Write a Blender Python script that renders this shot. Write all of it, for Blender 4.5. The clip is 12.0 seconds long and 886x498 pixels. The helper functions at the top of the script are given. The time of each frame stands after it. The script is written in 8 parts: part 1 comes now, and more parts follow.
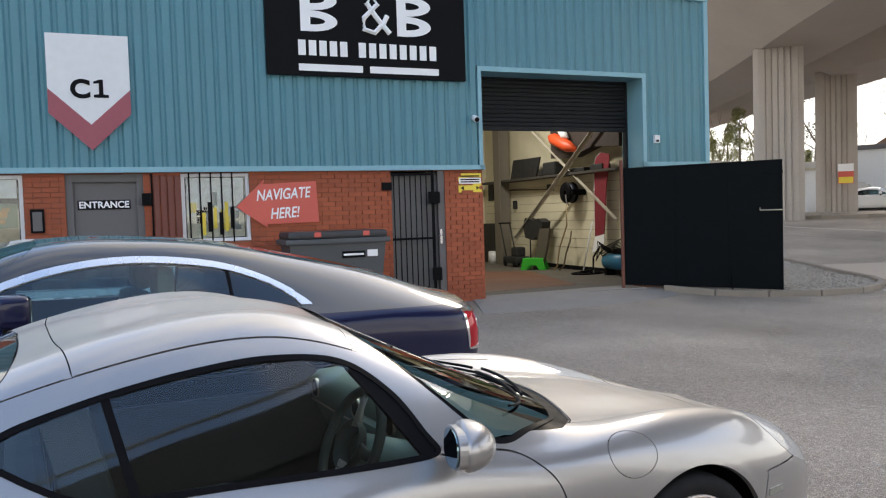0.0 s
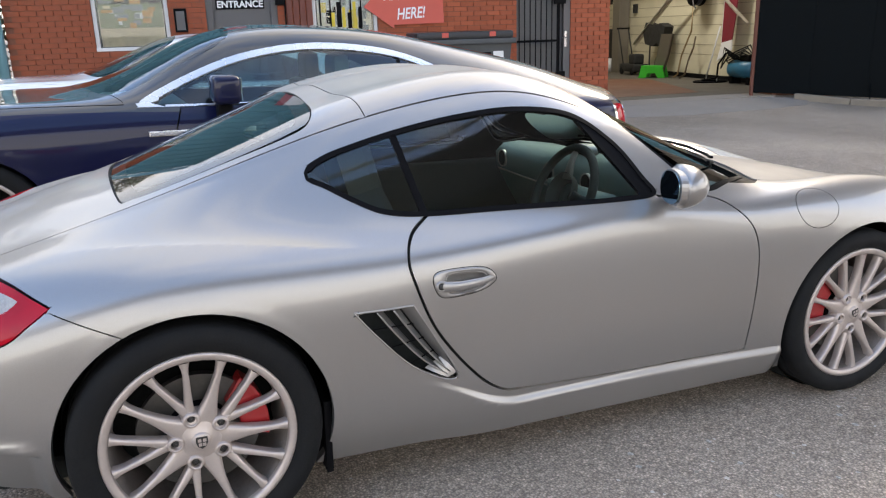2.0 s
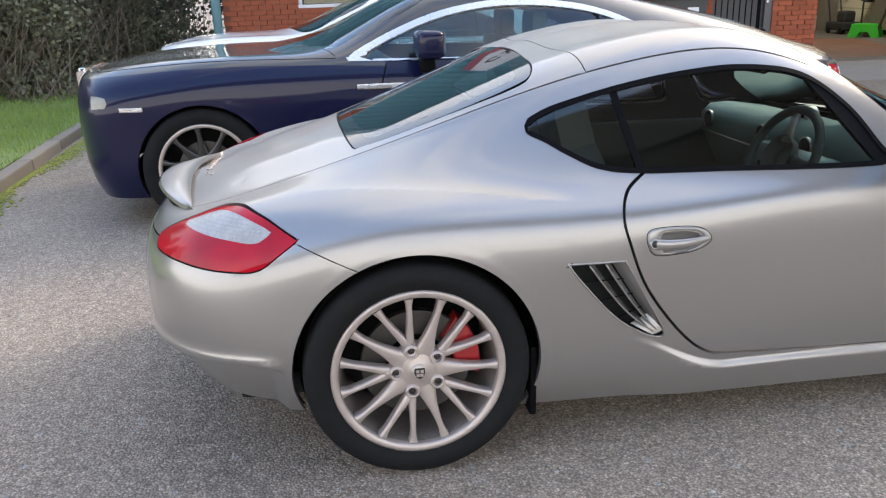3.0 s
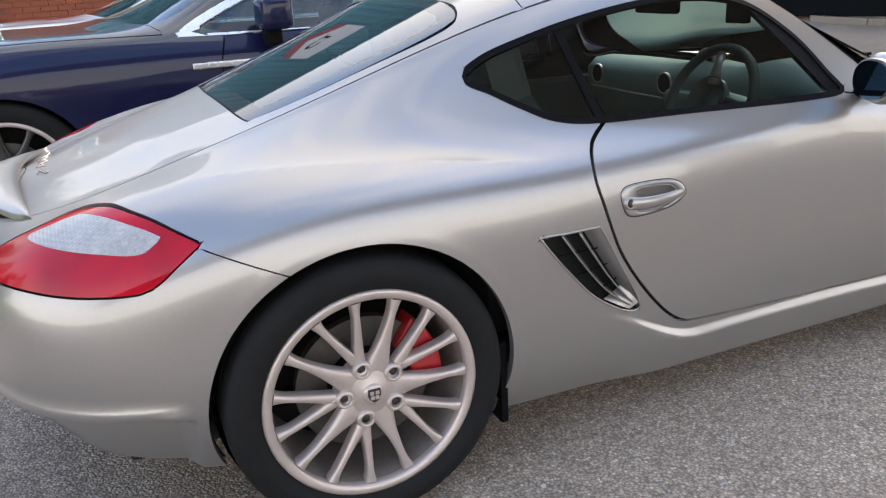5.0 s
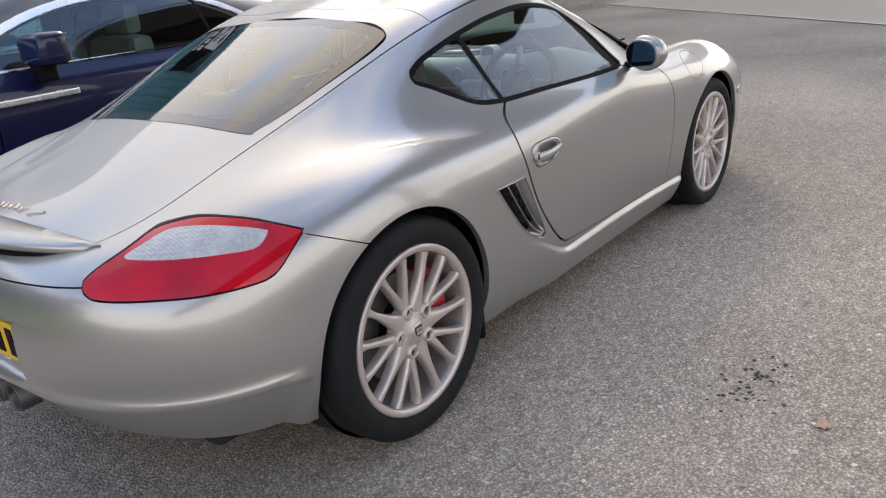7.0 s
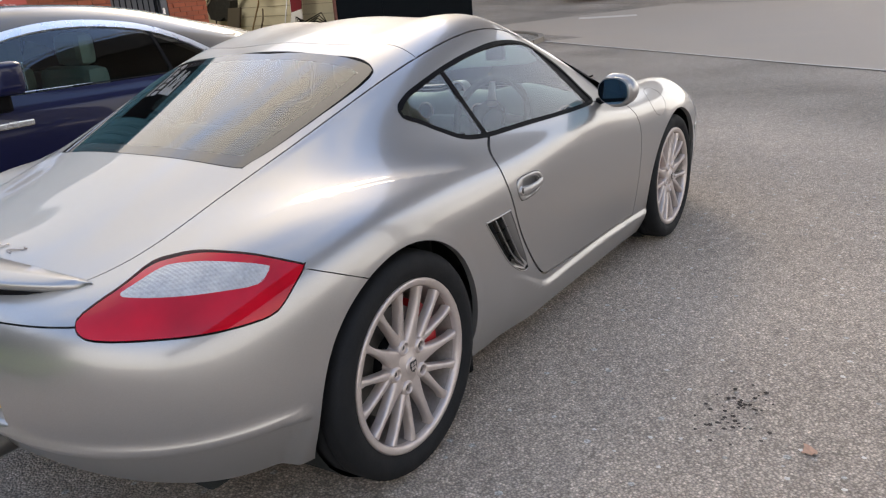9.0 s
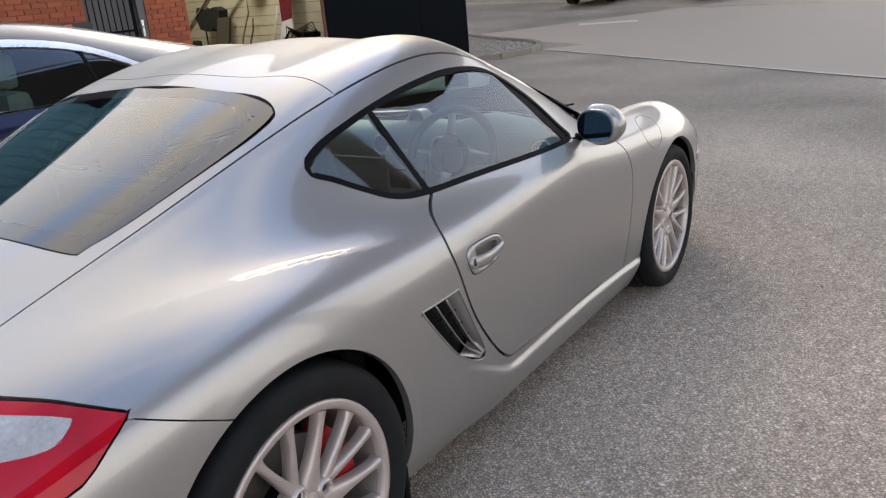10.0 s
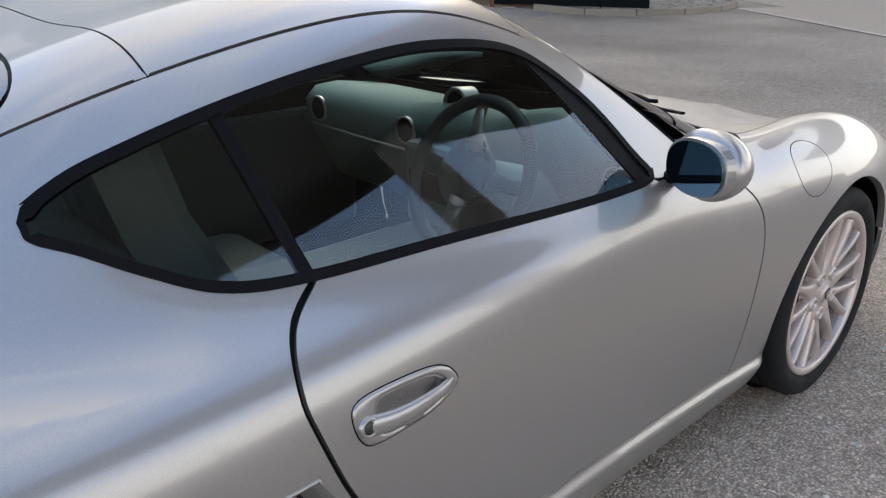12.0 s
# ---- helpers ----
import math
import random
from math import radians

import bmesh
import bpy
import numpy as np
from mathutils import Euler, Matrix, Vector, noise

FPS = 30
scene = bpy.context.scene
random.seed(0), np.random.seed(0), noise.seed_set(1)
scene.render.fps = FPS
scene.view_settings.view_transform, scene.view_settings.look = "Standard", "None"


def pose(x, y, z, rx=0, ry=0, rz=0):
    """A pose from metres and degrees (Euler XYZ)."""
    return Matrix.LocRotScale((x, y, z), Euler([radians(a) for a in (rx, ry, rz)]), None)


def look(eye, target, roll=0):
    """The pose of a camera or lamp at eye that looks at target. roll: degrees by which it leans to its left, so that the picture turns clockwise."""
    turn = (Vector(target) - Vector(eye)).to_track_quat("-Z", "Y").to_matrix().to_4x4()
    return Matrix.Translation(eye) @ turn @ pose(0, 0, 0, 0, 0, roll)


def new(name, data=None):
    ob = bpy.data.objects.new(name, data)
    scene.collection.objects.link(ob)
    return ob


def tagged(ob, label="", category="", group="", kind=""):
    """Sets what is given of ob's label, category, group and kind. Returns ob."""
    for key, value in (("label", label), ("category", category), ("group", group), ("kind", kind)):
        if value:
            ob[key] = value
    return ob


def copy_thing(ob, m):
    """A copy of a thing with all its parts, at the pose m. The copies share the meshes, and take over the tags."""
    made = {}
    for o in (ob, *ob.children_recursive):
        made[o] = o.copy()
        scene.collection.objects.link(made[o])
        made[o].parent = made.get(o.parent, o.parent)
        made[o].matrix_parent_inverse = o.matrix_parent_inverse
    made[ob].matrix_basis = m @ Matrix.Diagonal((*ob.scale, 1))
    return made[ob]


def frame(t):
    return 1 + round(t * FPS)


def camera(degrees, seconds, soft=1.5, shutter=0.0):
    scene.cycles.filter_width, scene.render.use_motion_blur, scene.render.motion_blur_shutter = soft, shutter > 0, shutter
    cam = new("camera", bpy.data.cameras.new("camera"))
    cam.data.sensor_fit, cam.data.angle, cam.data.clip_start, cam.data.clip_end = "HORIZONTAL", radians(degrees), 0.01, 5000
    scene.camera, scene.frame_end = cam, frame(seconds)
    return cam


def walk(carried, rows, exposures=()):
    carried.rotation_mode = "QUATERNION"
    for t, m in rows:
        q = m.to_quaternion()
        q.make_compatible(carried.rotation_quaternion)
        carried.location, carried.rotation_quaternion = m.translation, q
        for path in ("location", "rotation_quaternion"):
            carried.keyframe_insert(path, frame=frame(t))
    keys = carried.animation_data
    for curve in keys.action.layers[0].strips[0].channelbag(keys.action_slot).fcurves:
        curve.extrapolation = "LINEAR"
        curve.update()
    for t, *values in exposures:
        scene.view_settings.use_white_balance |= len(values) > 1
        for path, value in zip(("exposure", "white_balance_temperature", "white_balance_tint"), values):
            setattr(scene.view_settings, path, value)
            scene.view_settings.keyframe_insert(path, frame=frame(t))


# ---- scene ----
cam = camera(59.5, 12.0, soft=1.2)
PATH = [
    (0, (-0.726, -2.685, 1.526), (0.251, -0.942, 1.437), -1.8),
    (0.5, (-0.761, -2.778, 1.457), (0.272, -1.086, 1.192), -1.5),
    (1, (-0.83, -2.876, 1.414), (0.213, -1.221, 1.0), -1.3),
    (1.5, (-1.037, -2.886, 1.402), (-0.106, -1.187, 0.905), -1.4),
    (2, (-1.276, -2.86, 1.408), (-0.565, -1.074, 0.857), -1.7),
    (2.5, (-1.389, -2.889, 1.398), (-0.932, -1.034, 0.808), -1.9),
    (3, (-1.435, -2.891, 1.409), (-1.141, -1.018, 0.773), -2.1),
    (3.5, (-1.402, -2.873, 1.4), (-1.078, -1.023, 0.714), -1.6),
    (3.7, (-1.4, -2.861, 1.375), (-1.041, -1.018, 0.685), -1.4),
    (5.3, (-1.767, -2.305, 1.26), (-0.91, -0.639, 0.56), -4.1),
    (5.5, (-1.866, -2.282, 1.329), (-0.917, -0.697, 0.563), -3.6),
    (6, (-2.13, -2.3, 1.344), (-0.949, -0.873, 0.589), -4.4),
    (6.5, (-2.431, -2.248, 1.374), (-1.092, -0.958, 0.637), -5.4),
    (7, (-2.686, -2.248, 1.383), (-1.255, -1.054, 0.658), -6.0),
    (7.2, (-2.782, -2.259, 1.377), (-1.323, -1.093, 0.661), -6.0),
    (8.8, (-2.892, -2.12, 1.422), (-1.349, -1.04, 0.749), -4.4),
    (9, (-2.772, -2.115, 1.398), (-1.222, -1.037, 0.738), -4.7),
    (9.5, (-2.462, -2.069, 1.409), (-0.907, -0.993, 0.76), -4.9),
    (10, (-2.141, -1.944, 1.4), (-0.594, -0.853, 0.754), -5.3),
    (10.5, (-1.825, -1.919, 1.391), (-0.307, -0.794, 0.737), -4.8),
    (11, (-1.523, -1.875, 1.384), (-0.06, -0.687, 0.713), -3.7),
    (11.5, (-1.266, -1.735, 1.376), (0.098, -0.454, 0.669), -2.3),
    (12, (-1.03, -1.631, 1.331), (0.213, -0.262, 0.568), -0.9),
]
walk(cam, [(t, look(eye, target, roll)) for t, eye, target, roll in PATH], exposures=[(0.0, 0.70, 6950, 9), (0.5, 0.72, 7000, 10), (1.0, 0.82, 7050, 10), (1.5, 0.92, 7050, 10), (2.0, 0.96, 7050, 10), (3.5, 1.05, 7050, 10), (5.5, 1.0, 7150, 11), (6.5, 0.88, 7150, 11), (7.0, 0.78, 7150, 11), (9.0, 0.69, 7150, 11), (10.5, 0.66, 7100, 11), (11.5, 0.72, 7000, 10), (12.0, 0.78, 6900, 9)])
# ---- path end ----

# ---- daylight ----
world = bpy.data.worlds.new("sky")
scene.world = world
world.use_nodes = True
wn, wl = world.node_tree.nodes, world.node_tree.links
wn.clear()
SUN_EL, SUN_AZ = 30.0, 33.0  # degrees; azimuth from +x towards +y
SUN_DIR = (math.cos(radians(SUN_AZ)) * math.cos(radians(SUN_EL)), math.sin(radians(SUN_AZ)) * math.cos(radians(SUN_EL)), math.sin(radians(SUN_EL)))
sky = wn.new("ShaderNodeTexSky")
sky.sky_type, sky.sun_disc = "NISHITA", False
sky.sun_elevation, sky.sun_rotation = radians(SUN_EL), radians(90.0 - SUN_AZ)
sky.dust_density, sky.air_density, sky.ozone_density = 0.3, 1.0, 2.0
# broken cloud, thicker and brighter towards the veiled sun
wcoord = wn.new("ShaderNodeTexCoord")
wmap = wn.new("ShaderNodeMapping")
wmap.inputs["Scale"].default_value = (1.0, 1.0, 2.2)
cloud = wn.new("ShaderNodeTexNoise")
cloud.inputs["Scale"].default_value, cloud.inputs["Detail"].default_value, cloud.inputs["Roughness"].default_value = 2.6, 6.0, 0.5
cloud.inputs["Distortion"].default_value = 0.6
dot = wn.new("ShaderNodeVectorMath")
dot.operation = "DOT_PRODUCT"
dot.inputs[1].default_value = SUN_DIR
shift = wn.new("ShaderNodeMath")
shift.operation = "MULTIPLY_ADD"
shift.inputs[1].default_value = 0.26
ramp = wn.new("ShaderNodeValToRGB")
ramp.color_ramp.elements[0].position, ramp.color_ramp.elements[1].position = 0.60, 0.82
ramp.color_ramp.elements[0].color = (0, 0, 0, 1)
glow = wn.new("ShaderNodeValToRGB")
glow.color_ramp.elements[0].position, glow.color_ramp.elements[1].position = 0.0, 1.0
glow.color_ramp.elements[0].color = (5.2, 5.7, 6.6, 1)
glow.color_ramp.elements[1].color = (11.0, 10.2, 9.2, 1)
near = glow.color_ramp.elements.new(0.86)
near.color = (8.6, 8.3, 8.0, 1)
mid = glow.color_ramp.elements.new(0.55)
mid.color = (7.0, 7.1, 7.5, 1)
cmix = wn.new("ShaderNodeMix")
cmix.data_type = "RGBA"
wbg = wn.new("ShaderNodeBackground")
wbg.inputs["Strength"].default_value = 0.15
wout = wn.new("ShaderNodeOutputWorld")
wl.new(wcoord.outputs["Generated"], wmap.inputs["Vector"])
wl.new(wcoord.outputs["Generated"], dot.inputs[0])
wl.new(wmap.outputs["Vector"], cloud.inputs["Vector"])
wl.new(dot.outputs["Value"], shift.inputs[0])
wl.new(cloud.outputs["Fac"], shift.inputs[2])
wl.new(shift.outputs[0], ramp.inputs["Fac"])
wl.new(dot.outputs["Value"], glow.inputs["Fac"])
wl.new(ramp.outputs["Color"], cmix.inputs["Factor"])
deep = wn.new("ShaderNodeVectorMath")
deep.operation = "MULTIPLY"
deep.inputs[1].default_value = (2.65, 2.55, 2.55)
wl.new(sky.outputs["Color"], deep.inputs[0])
wl.new(deep.outputs["Vector"], cmix.inputs["A"])
wl.new(glow.outputs["Color"], cmix.inputs["B"])
# pale haze along the horizon
sep = wn.new("ShaderNodeSeparateXYZ")
hz = wn.new("ShaderNodeMapRange")
hz.inputs["From Min"].default_value, hz.inputs["From Max"].default_value = 0.32, 0.58
hz.inputs["To Min"].default_value, hz.inputs["To Max"].default_value = 0.9, 0.0
haze = wn.new("ShaderNodeMix")
haze.data_type = "RGBA"
haze.inputs["B"].default_value = (8.4, 8.3, 8.3, 1)
wl.new(wcoord.outputs["Generated"], sep.inputs[0])
wl.new(sep.outputs["Z"], hz.inputs["Value"])
wl.new(hz.outputs["Result"], haze.inputs["Factor"])
wl.new(cmix.outputs["Result"], haze.inputs["A"])
wl.new(haze.outputs["Result"], wbg.inputs["Color"])
wl.new(wbg.outputs["Background"], wout.inputs["Surface"])

sun_data = bpy.data.lights.new("sun", "SUN")
sun_data.energy, sun_data.angle, sun_data.color = 1.25, radians(20), (1.0, 0.87, 0.70)
sun = new("sun", sun_data)
sun.matrix_world = look((0, 0, 0), tuple(-c for c in SUN_DIR))

# ---- materials ----
def nmat(name):
    m = bpy.data.materials.new(name)
    m.use_nodes = True
    nt = m.node_tree
    return m, nt.nodes, nt.links, nt.nodes["Principled BSDF"]


def mat(name, color, rough=0.5, metal=0.0, vary=0.12, scale=8.0, fine=90.0, bump=0.0, coat=0.0, spec=0.5, piece=0.0):
    """A surface with stains at two scales, fine relief, and, by piece, a shade of its own for each object."""
    m, n, l, b = nmat(name)
    tc = n.new("ShaderNodeTexCoord")
    a = n.new("ShaderNodeTexNoise")
    a.inputs["Scale"].default_value, a.inputs["Detail"].default_value = scale, 5.0
    c = n.new("ShaderNodeTexNoise")
    c.inputs["Scale"].default_value, c.inputs["Detail"].default_value = fine, 3.0
    l.new(tc.outputs["Object"], a.inputs["Vector"])
    l.new(tc.outputs["Object"], c.inputs["Vector"])
    add = n.new("ShaderNodeMath")
    add.operation = "ADD"
    l.new(a.outputs["Fac"], add.inputs[0])
    l.new(c.outputs["Fac"], add.inputs[1])
    last = add.outputs[0]
    if piece:
        info = n.new("ShaderNodeObjectInfo")
        mul = n.new("ShaderNodeMath")
        mul.operation = "MULTIPLY_ADD"
        mul.inputs[1].default_value, mul.inputs[2].default_value = piece, -piece / 2
        l.new(info.outputs["Random"], mul.inputs[0])
        add2 = n.new("ShaderNodeMath")
        l.new(last, add2.inputs[0])
        l.new(mul.outputs[0], add2.inputs[1])
        last = add2.outputs[0]
    rng = n.new("ShaderNodeMapRange")
    rng.inputs["From Min"].default_value, rng.inputs["From Max"].default_value = 0.55, 1.45
    rng.inputs["To Min"].default_value, rng.inputs["To Max"].default_value = 1 - vary, 1 + vary
    l.new(last, rng.inputs["Value"])
    hsv = n.new("ShaderNodeHueSaturation")
    hsv.inputs["Color"].default_value = (*color, 1)
    l.new(rng.outputs["Result"], hsv.inputs["Value"])
    l.new(hsv.outputs["Color"], b.inputs["Base Color"])
    b.inputs["Metallic"].default_value, b.inputs["Coat Weight"].default_value, b.inputs["Specular IOR Level"].default_value = metal, coat, spec
    b.inputs["Coat Roughness"].default_value = 0.04
    rr = n.new("ShaderNodeMapRange")
    rr.inputs["From Min"].default_value, rr.inputs["From Max"].default_value = 0.3, 0.7
    rr.inputs["To Min"].default_value, rr.inputs["To Max"].default_value = max(0.02, rough * 0.85), min(1.0, rough * 1.15)
    l.new(a.outputs["Fac"], rr.inputs["Value"])
    l.new(rr.outputs["Result"], b.inputs["Roughness"])
    if bump:
        bp = n.new("ShaderNodeBump")
        bp.inputs["Strength"].default_value, bp.inputs["Distance"].default_value = 1.0, bump
        l.new(c.outputs["Fac"], bp.inputs["Height"])
        l.new(bp.outputs["Normal"], b.inputs["Normal"])
    return m


def paint(name, color, metal=0.0, rough=0.4, flake=0.0, dust=0.03, coat=1.0, settled=0.0, gloss=1.55):
    """Car paint: a base, flakes, clear coat, and thin road dust."""
    m, n, l, b = nmat(name)
    tc = n.new("ShaderNodeTexCoord")
    f = n.new("ShaderNodeTexNoise")
    f.inputs["Scale"].default_value, f.inputs["Detail"].default_value = 900.0, 1.0
    l.new(tc.outputs["Object"], f.inputs["Vector"])
    d = n.new("ShaderNodeTexNoise")
    d.inputs["Scale"].default_value, d.inputs["Detail"].default_value = 5.0, 6.0
    l.new(tc.outputs["Object"], d.inputs["Vector"])
    rng = n.new("ShaderNodeMapRange")
    rng.inputs["From Min"].default_value, rng.inputs["From Max"].default_value = 0.3, 0.7
    rng.inputs["To Min"].default_value, rng.inputs["To Max"].default_value = 1 - flake, 1 + flake
    l.new(f.outputs["Fac"], rng.inputs["Value"])
    hsv = n.new("ShaderNodeHueSaturation")
    hsv.inputs["Color"].default_value = (*color, 1)
    l.new(rng.outputs["Result"], hsv.inputs["Value"])
    l.new(hsv.outputs["Color"], b.inputs["Base Color"])
    b.inputs["Metallic"].default_value, b.inputs["Roughness"].default_value = metal, rough
    b.inputs["Coat Weight"].default_value, b.inputs["Specular IOR Level"].default_value = coat, 0.5 if metal else 0.15
    b.inputs["Coat IOR"].default_value = gloss
    cr = n.new("ShaderNodeMapRange")
    cr.inputs["From Min"].default_value, cr.inputs["From Max"].default_value = 0.35, 0.75
    cr.inputs["To Min"].default_value, cr.inputs["To Max"].default_value = 0.02, 0.02 + dust
    l.new(d.outputs["Fac"], cr.inputs["Value"])
    l.new(cr.outputs["Result"], b.inputs["Coat Roughness"])
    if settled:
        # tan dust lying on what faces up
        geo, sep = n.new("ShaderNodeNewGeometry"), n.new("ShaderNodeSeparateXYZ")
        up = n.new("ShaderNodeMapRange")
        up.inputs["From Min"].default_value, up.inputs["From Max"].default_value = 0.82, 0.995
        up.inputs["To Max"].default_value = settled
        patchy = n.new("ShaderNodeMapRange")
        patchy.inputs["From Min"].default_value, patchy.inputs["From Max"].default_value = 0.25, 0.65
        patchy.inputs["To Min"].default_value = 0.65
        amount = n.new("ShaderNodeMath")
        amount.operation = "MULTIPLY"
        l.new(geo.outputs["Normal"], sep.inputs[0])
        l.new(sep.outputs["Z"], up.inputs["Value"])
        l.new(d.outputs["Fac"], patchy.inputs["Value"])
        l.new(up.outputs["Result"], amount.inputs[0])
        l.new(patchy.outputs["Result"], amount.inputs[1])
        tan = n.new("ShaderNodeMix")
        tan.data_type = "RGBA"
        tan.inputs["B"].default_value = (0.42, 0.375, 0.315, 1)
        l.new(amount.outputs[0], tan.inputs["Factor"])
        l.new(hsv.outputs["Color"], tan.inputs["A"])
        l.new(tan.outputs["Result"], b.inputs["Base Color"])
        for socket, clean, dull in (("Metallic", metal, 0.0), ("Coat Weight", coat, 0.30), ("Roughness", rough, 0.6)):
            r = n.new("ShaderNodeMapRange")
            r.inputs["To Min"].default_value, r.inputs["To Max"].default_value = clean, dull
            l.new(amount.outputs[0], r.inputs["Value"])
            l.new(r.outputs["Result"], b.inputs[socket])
    return m


def glass(name, tint, gloss=0.02, index=1.5):
    """A thin pane: tinted see-through, with the gloss that its angle gives."""
    m, n, l, b = nmat(name)
    n.remove(b)
    t = n.new("ShaderNodeBsdfTransparent")
    t.inputs["Color"].default_value = (*tint, 1)
    g = n.new("ShaderNodeBsdfGlossy")
    g.inputs["Roughness"].default_value = gloss
    fr = n.new("ShaderNodeFresnel")
    fr.inputs["IOR"].default_value = index
    mx = n.new("ShaderNodeMixShader")
    twice, one, both = n.new("ShaderNodeMath"), n.new("ShaderNodeMath"), n.new("ShaderNodeMath")
    twice.operation, one.operation, both.operation = "MULTIPLY", "ADD", "DIVIDE"
    twice.inputs[1].default_value, one.inputs[1].default_value = 2.0, 1.0
    l.new(fr.outputs[0], twice.inputs[0])
    l.new(fr.outputs[0], one.inputs[0])
    l.new(twice.outputs[0], both.inputs[0])
    l.new(one.outputs[0], both.inputs[1])
    l.new(both.outputs[0], mx.inputs[0])
    l.new(t.outputs[0], mx.inputs[1])
    l.new(g.outputs[0], mx.inputs[2])
    l.new(mx.outputs[0], n["Material Output"].inputs["Surface"])
    return m


# ---- building blocks ----
def part(name, data, material, parent=None, label="", smooth=False, m=None):
    """Links a bmesh or a mesh as one object, under a thing if one is given."""
    if isinstance(data, bmesh.types.BMesh):
        me = bpy.data.meshes.new(name)
        data.to_mesh(me)
        data.free()
    else:
        me = data
    if smooth:
        for p in me.polygons:
            p.use_smooth = True
    if not me.materials:
        me.materials.append(material)
    ob = new(name, me)
    if parent:
        ob.parent = parent
    if label:
        ob["label"] = label
    if m is not None:
        ob.matrix_basis = m
    return ob


def empty(name, m=None):
    ob = new(name)
    ob.empty_display_size = 0.1
    if m is not None:
        ob.matrix_basis = m
    return ob


def box(x0, x1, y0, y1, z0, z1, bevel=0.0, bm=None):
    bm = bm or bmesh.new()
    r = bmesh.ops.create_cube(bm, size=1.0, matrix=Matrix.Translation(((x0 + x1) / 2, (y0 + y1) / 2, (z0 + z1) / 2)) @ Matrix.Diagonal((x1 - x0, y1 - y0, z1 - z0, 1)))
    if bevel:
        es = {e for v in r["verts"] for e in v.link_edges}
        bmesh.ops.bevel(bm, geom=list(es), offset=bevel, segments=2, profile=0.6, affect="EDGES")
    return bm


def rod(a, b, r, r2=None, seg=12, bm=None):
    """A round bar from a to b."""
    bm = bm or bmesh.new()
    a, b = Vector(a), Vector(b)
    d = b - a
    q = d.to_track_quat("Z", "Y").to_matrix().to_4x4()
    bmesh.ops.create_cone(bm, cap_ends=True, segments=seg, radius1=r, radius2=r if r2 is None else r2, depth=d.length, matrix=Matrix.Translation((a + b) / 2) @ q)
    return bm


def tube(pts, r, seg=8, bm=None, closed=False, flat=1.0):
    """A bent pipe through the points."""
    bm = bm or bmesh.new()
    pts = [Vector(p) for p in pts]
    rings, n = [], len(pts)
    for i, p in enumerate(pts):
        a, b = (pts[i - 1], pts[(i + 1) % n]) if closed else (pts[max(0, i - 1)], pts[min(n - 1, i + 1)])
        q = (b - a).to_track_quat("Z", "Y")
        rr = r[i] if isinstance(r, (list, tuple)) else r
        rings.append([bm.verts.new(p + q @ Vector((rr * math.cos(2 * math.pi * k / seg), flat * rr * math.sin(2 * math.pi * k / seg), 0))) for k in range(seg)])
    for i in range(n if closed else n - 1):
        u, v = rings[i], rings[(i + 1) % n]
        if closed and i == n - 1:
            s = min(range(seg), key=lambda s: sum((u[k].co - v[(k + s) % seg].co).length for k in range(seg)))
            v = v[s:] + v[:s]
        for k in range(seg):
            bm.faces.new((u[k], u[(k + 1) % seg], v[(k + 1) % seg], v[k]))
    if not closed:
        bm.faces.new(rings[0][::-1])
        bm.faces.new(rings[-1])
    bmesh.ops.recalc_face_normals(bm, faces=bm.faces)
    return bm


def lathe(profile, axis="Y", seg=48, bm=None, at=(0, 0, 0)):
    """Turns a profile of (radius, along) about an axis; open at its ends."""
    bm = bm or bmesh.new()
    rings = []
    for r, h in profile:
        ring = []
        for k in range(seg):
            c, s = r * math.cos(2 * math.pi * k / seg), r * math.sin(2 * math.pi * k / seg)
            v = {"Y": (c, h, s), "Z": (c, s, h), "X": (h, c, s)}[axis]
            ring.append(bm.verts.new(Vector(v) + Vector(at)))
        rings.append(ring)
    for a, b in zip(rings, rings[1:]):
        for k in range(seg):
            bm.faces.new((a[k], a[(k + 1) % seg], b[(k + 1) % seg], b[k]))
    bmesh.ops.recalc_face_normals(bm, faces=bm.faces)
    return bm


def slab(outline, z0, z1, m=None, bm=None, bevel=0.0):
    """A plate with the outline (x, y), from z0 to z1, then moved by m."""
    bm = bm or bmesh.new()
    lo = [bm.verts.new((x, y, z0)) for x, y in outline]
    hi = [bm.verts.new((x, y, z1)) for x, y in outline]
    n = len(outline)
    fs = [bm.faces.new(lo[::-1]), bm.faces.new(hi)] + [bm.faces.new((lo[i], lo[(i + 1) % n], hi[(i + 1) % n], hi[i])) for i in range(n)]
    bmesh.ops.recalc_face_normals(bm, faces=fs)
    if bevel:
        bmesh.ops.bevel(bm, geom=list(fs[1].edges), offset=bevel, segments=2, profile=0.6, affect="EDGES")
    if m is not None:
        bmesh.ops.transform(bm, matrix=m, verts=bm.verts)
    return bm


def text(name, body, size, material, parent, m, extrude=0.002, shear=0.0, bold=0.0, align="LEFT", sx=1.0, label=""):
    """Raised lettering in the built-in font, as a mesh."""
    cu = bpy.data.curves.new(name, "FONT")
    cu.body, cu.size, cu.extrude, cu.shear, cu.offset, cu.align_x = body, size, extrude, shear, bold, align
    tmp = bpy.data.objects.new(name, cu)
    me = bpy.data.meshes.new_from_object(tmp)
    bpy.data.objects.remove(tmp)
    bpy.data.curves.remove(cu)
    me.transform(Matrix.Diagonal((sx, 1, 1, 1)))
    me.materials.clear()
    ob = part(name, me, material, parent, label)
    ob.matrix_basis = m
    return ob


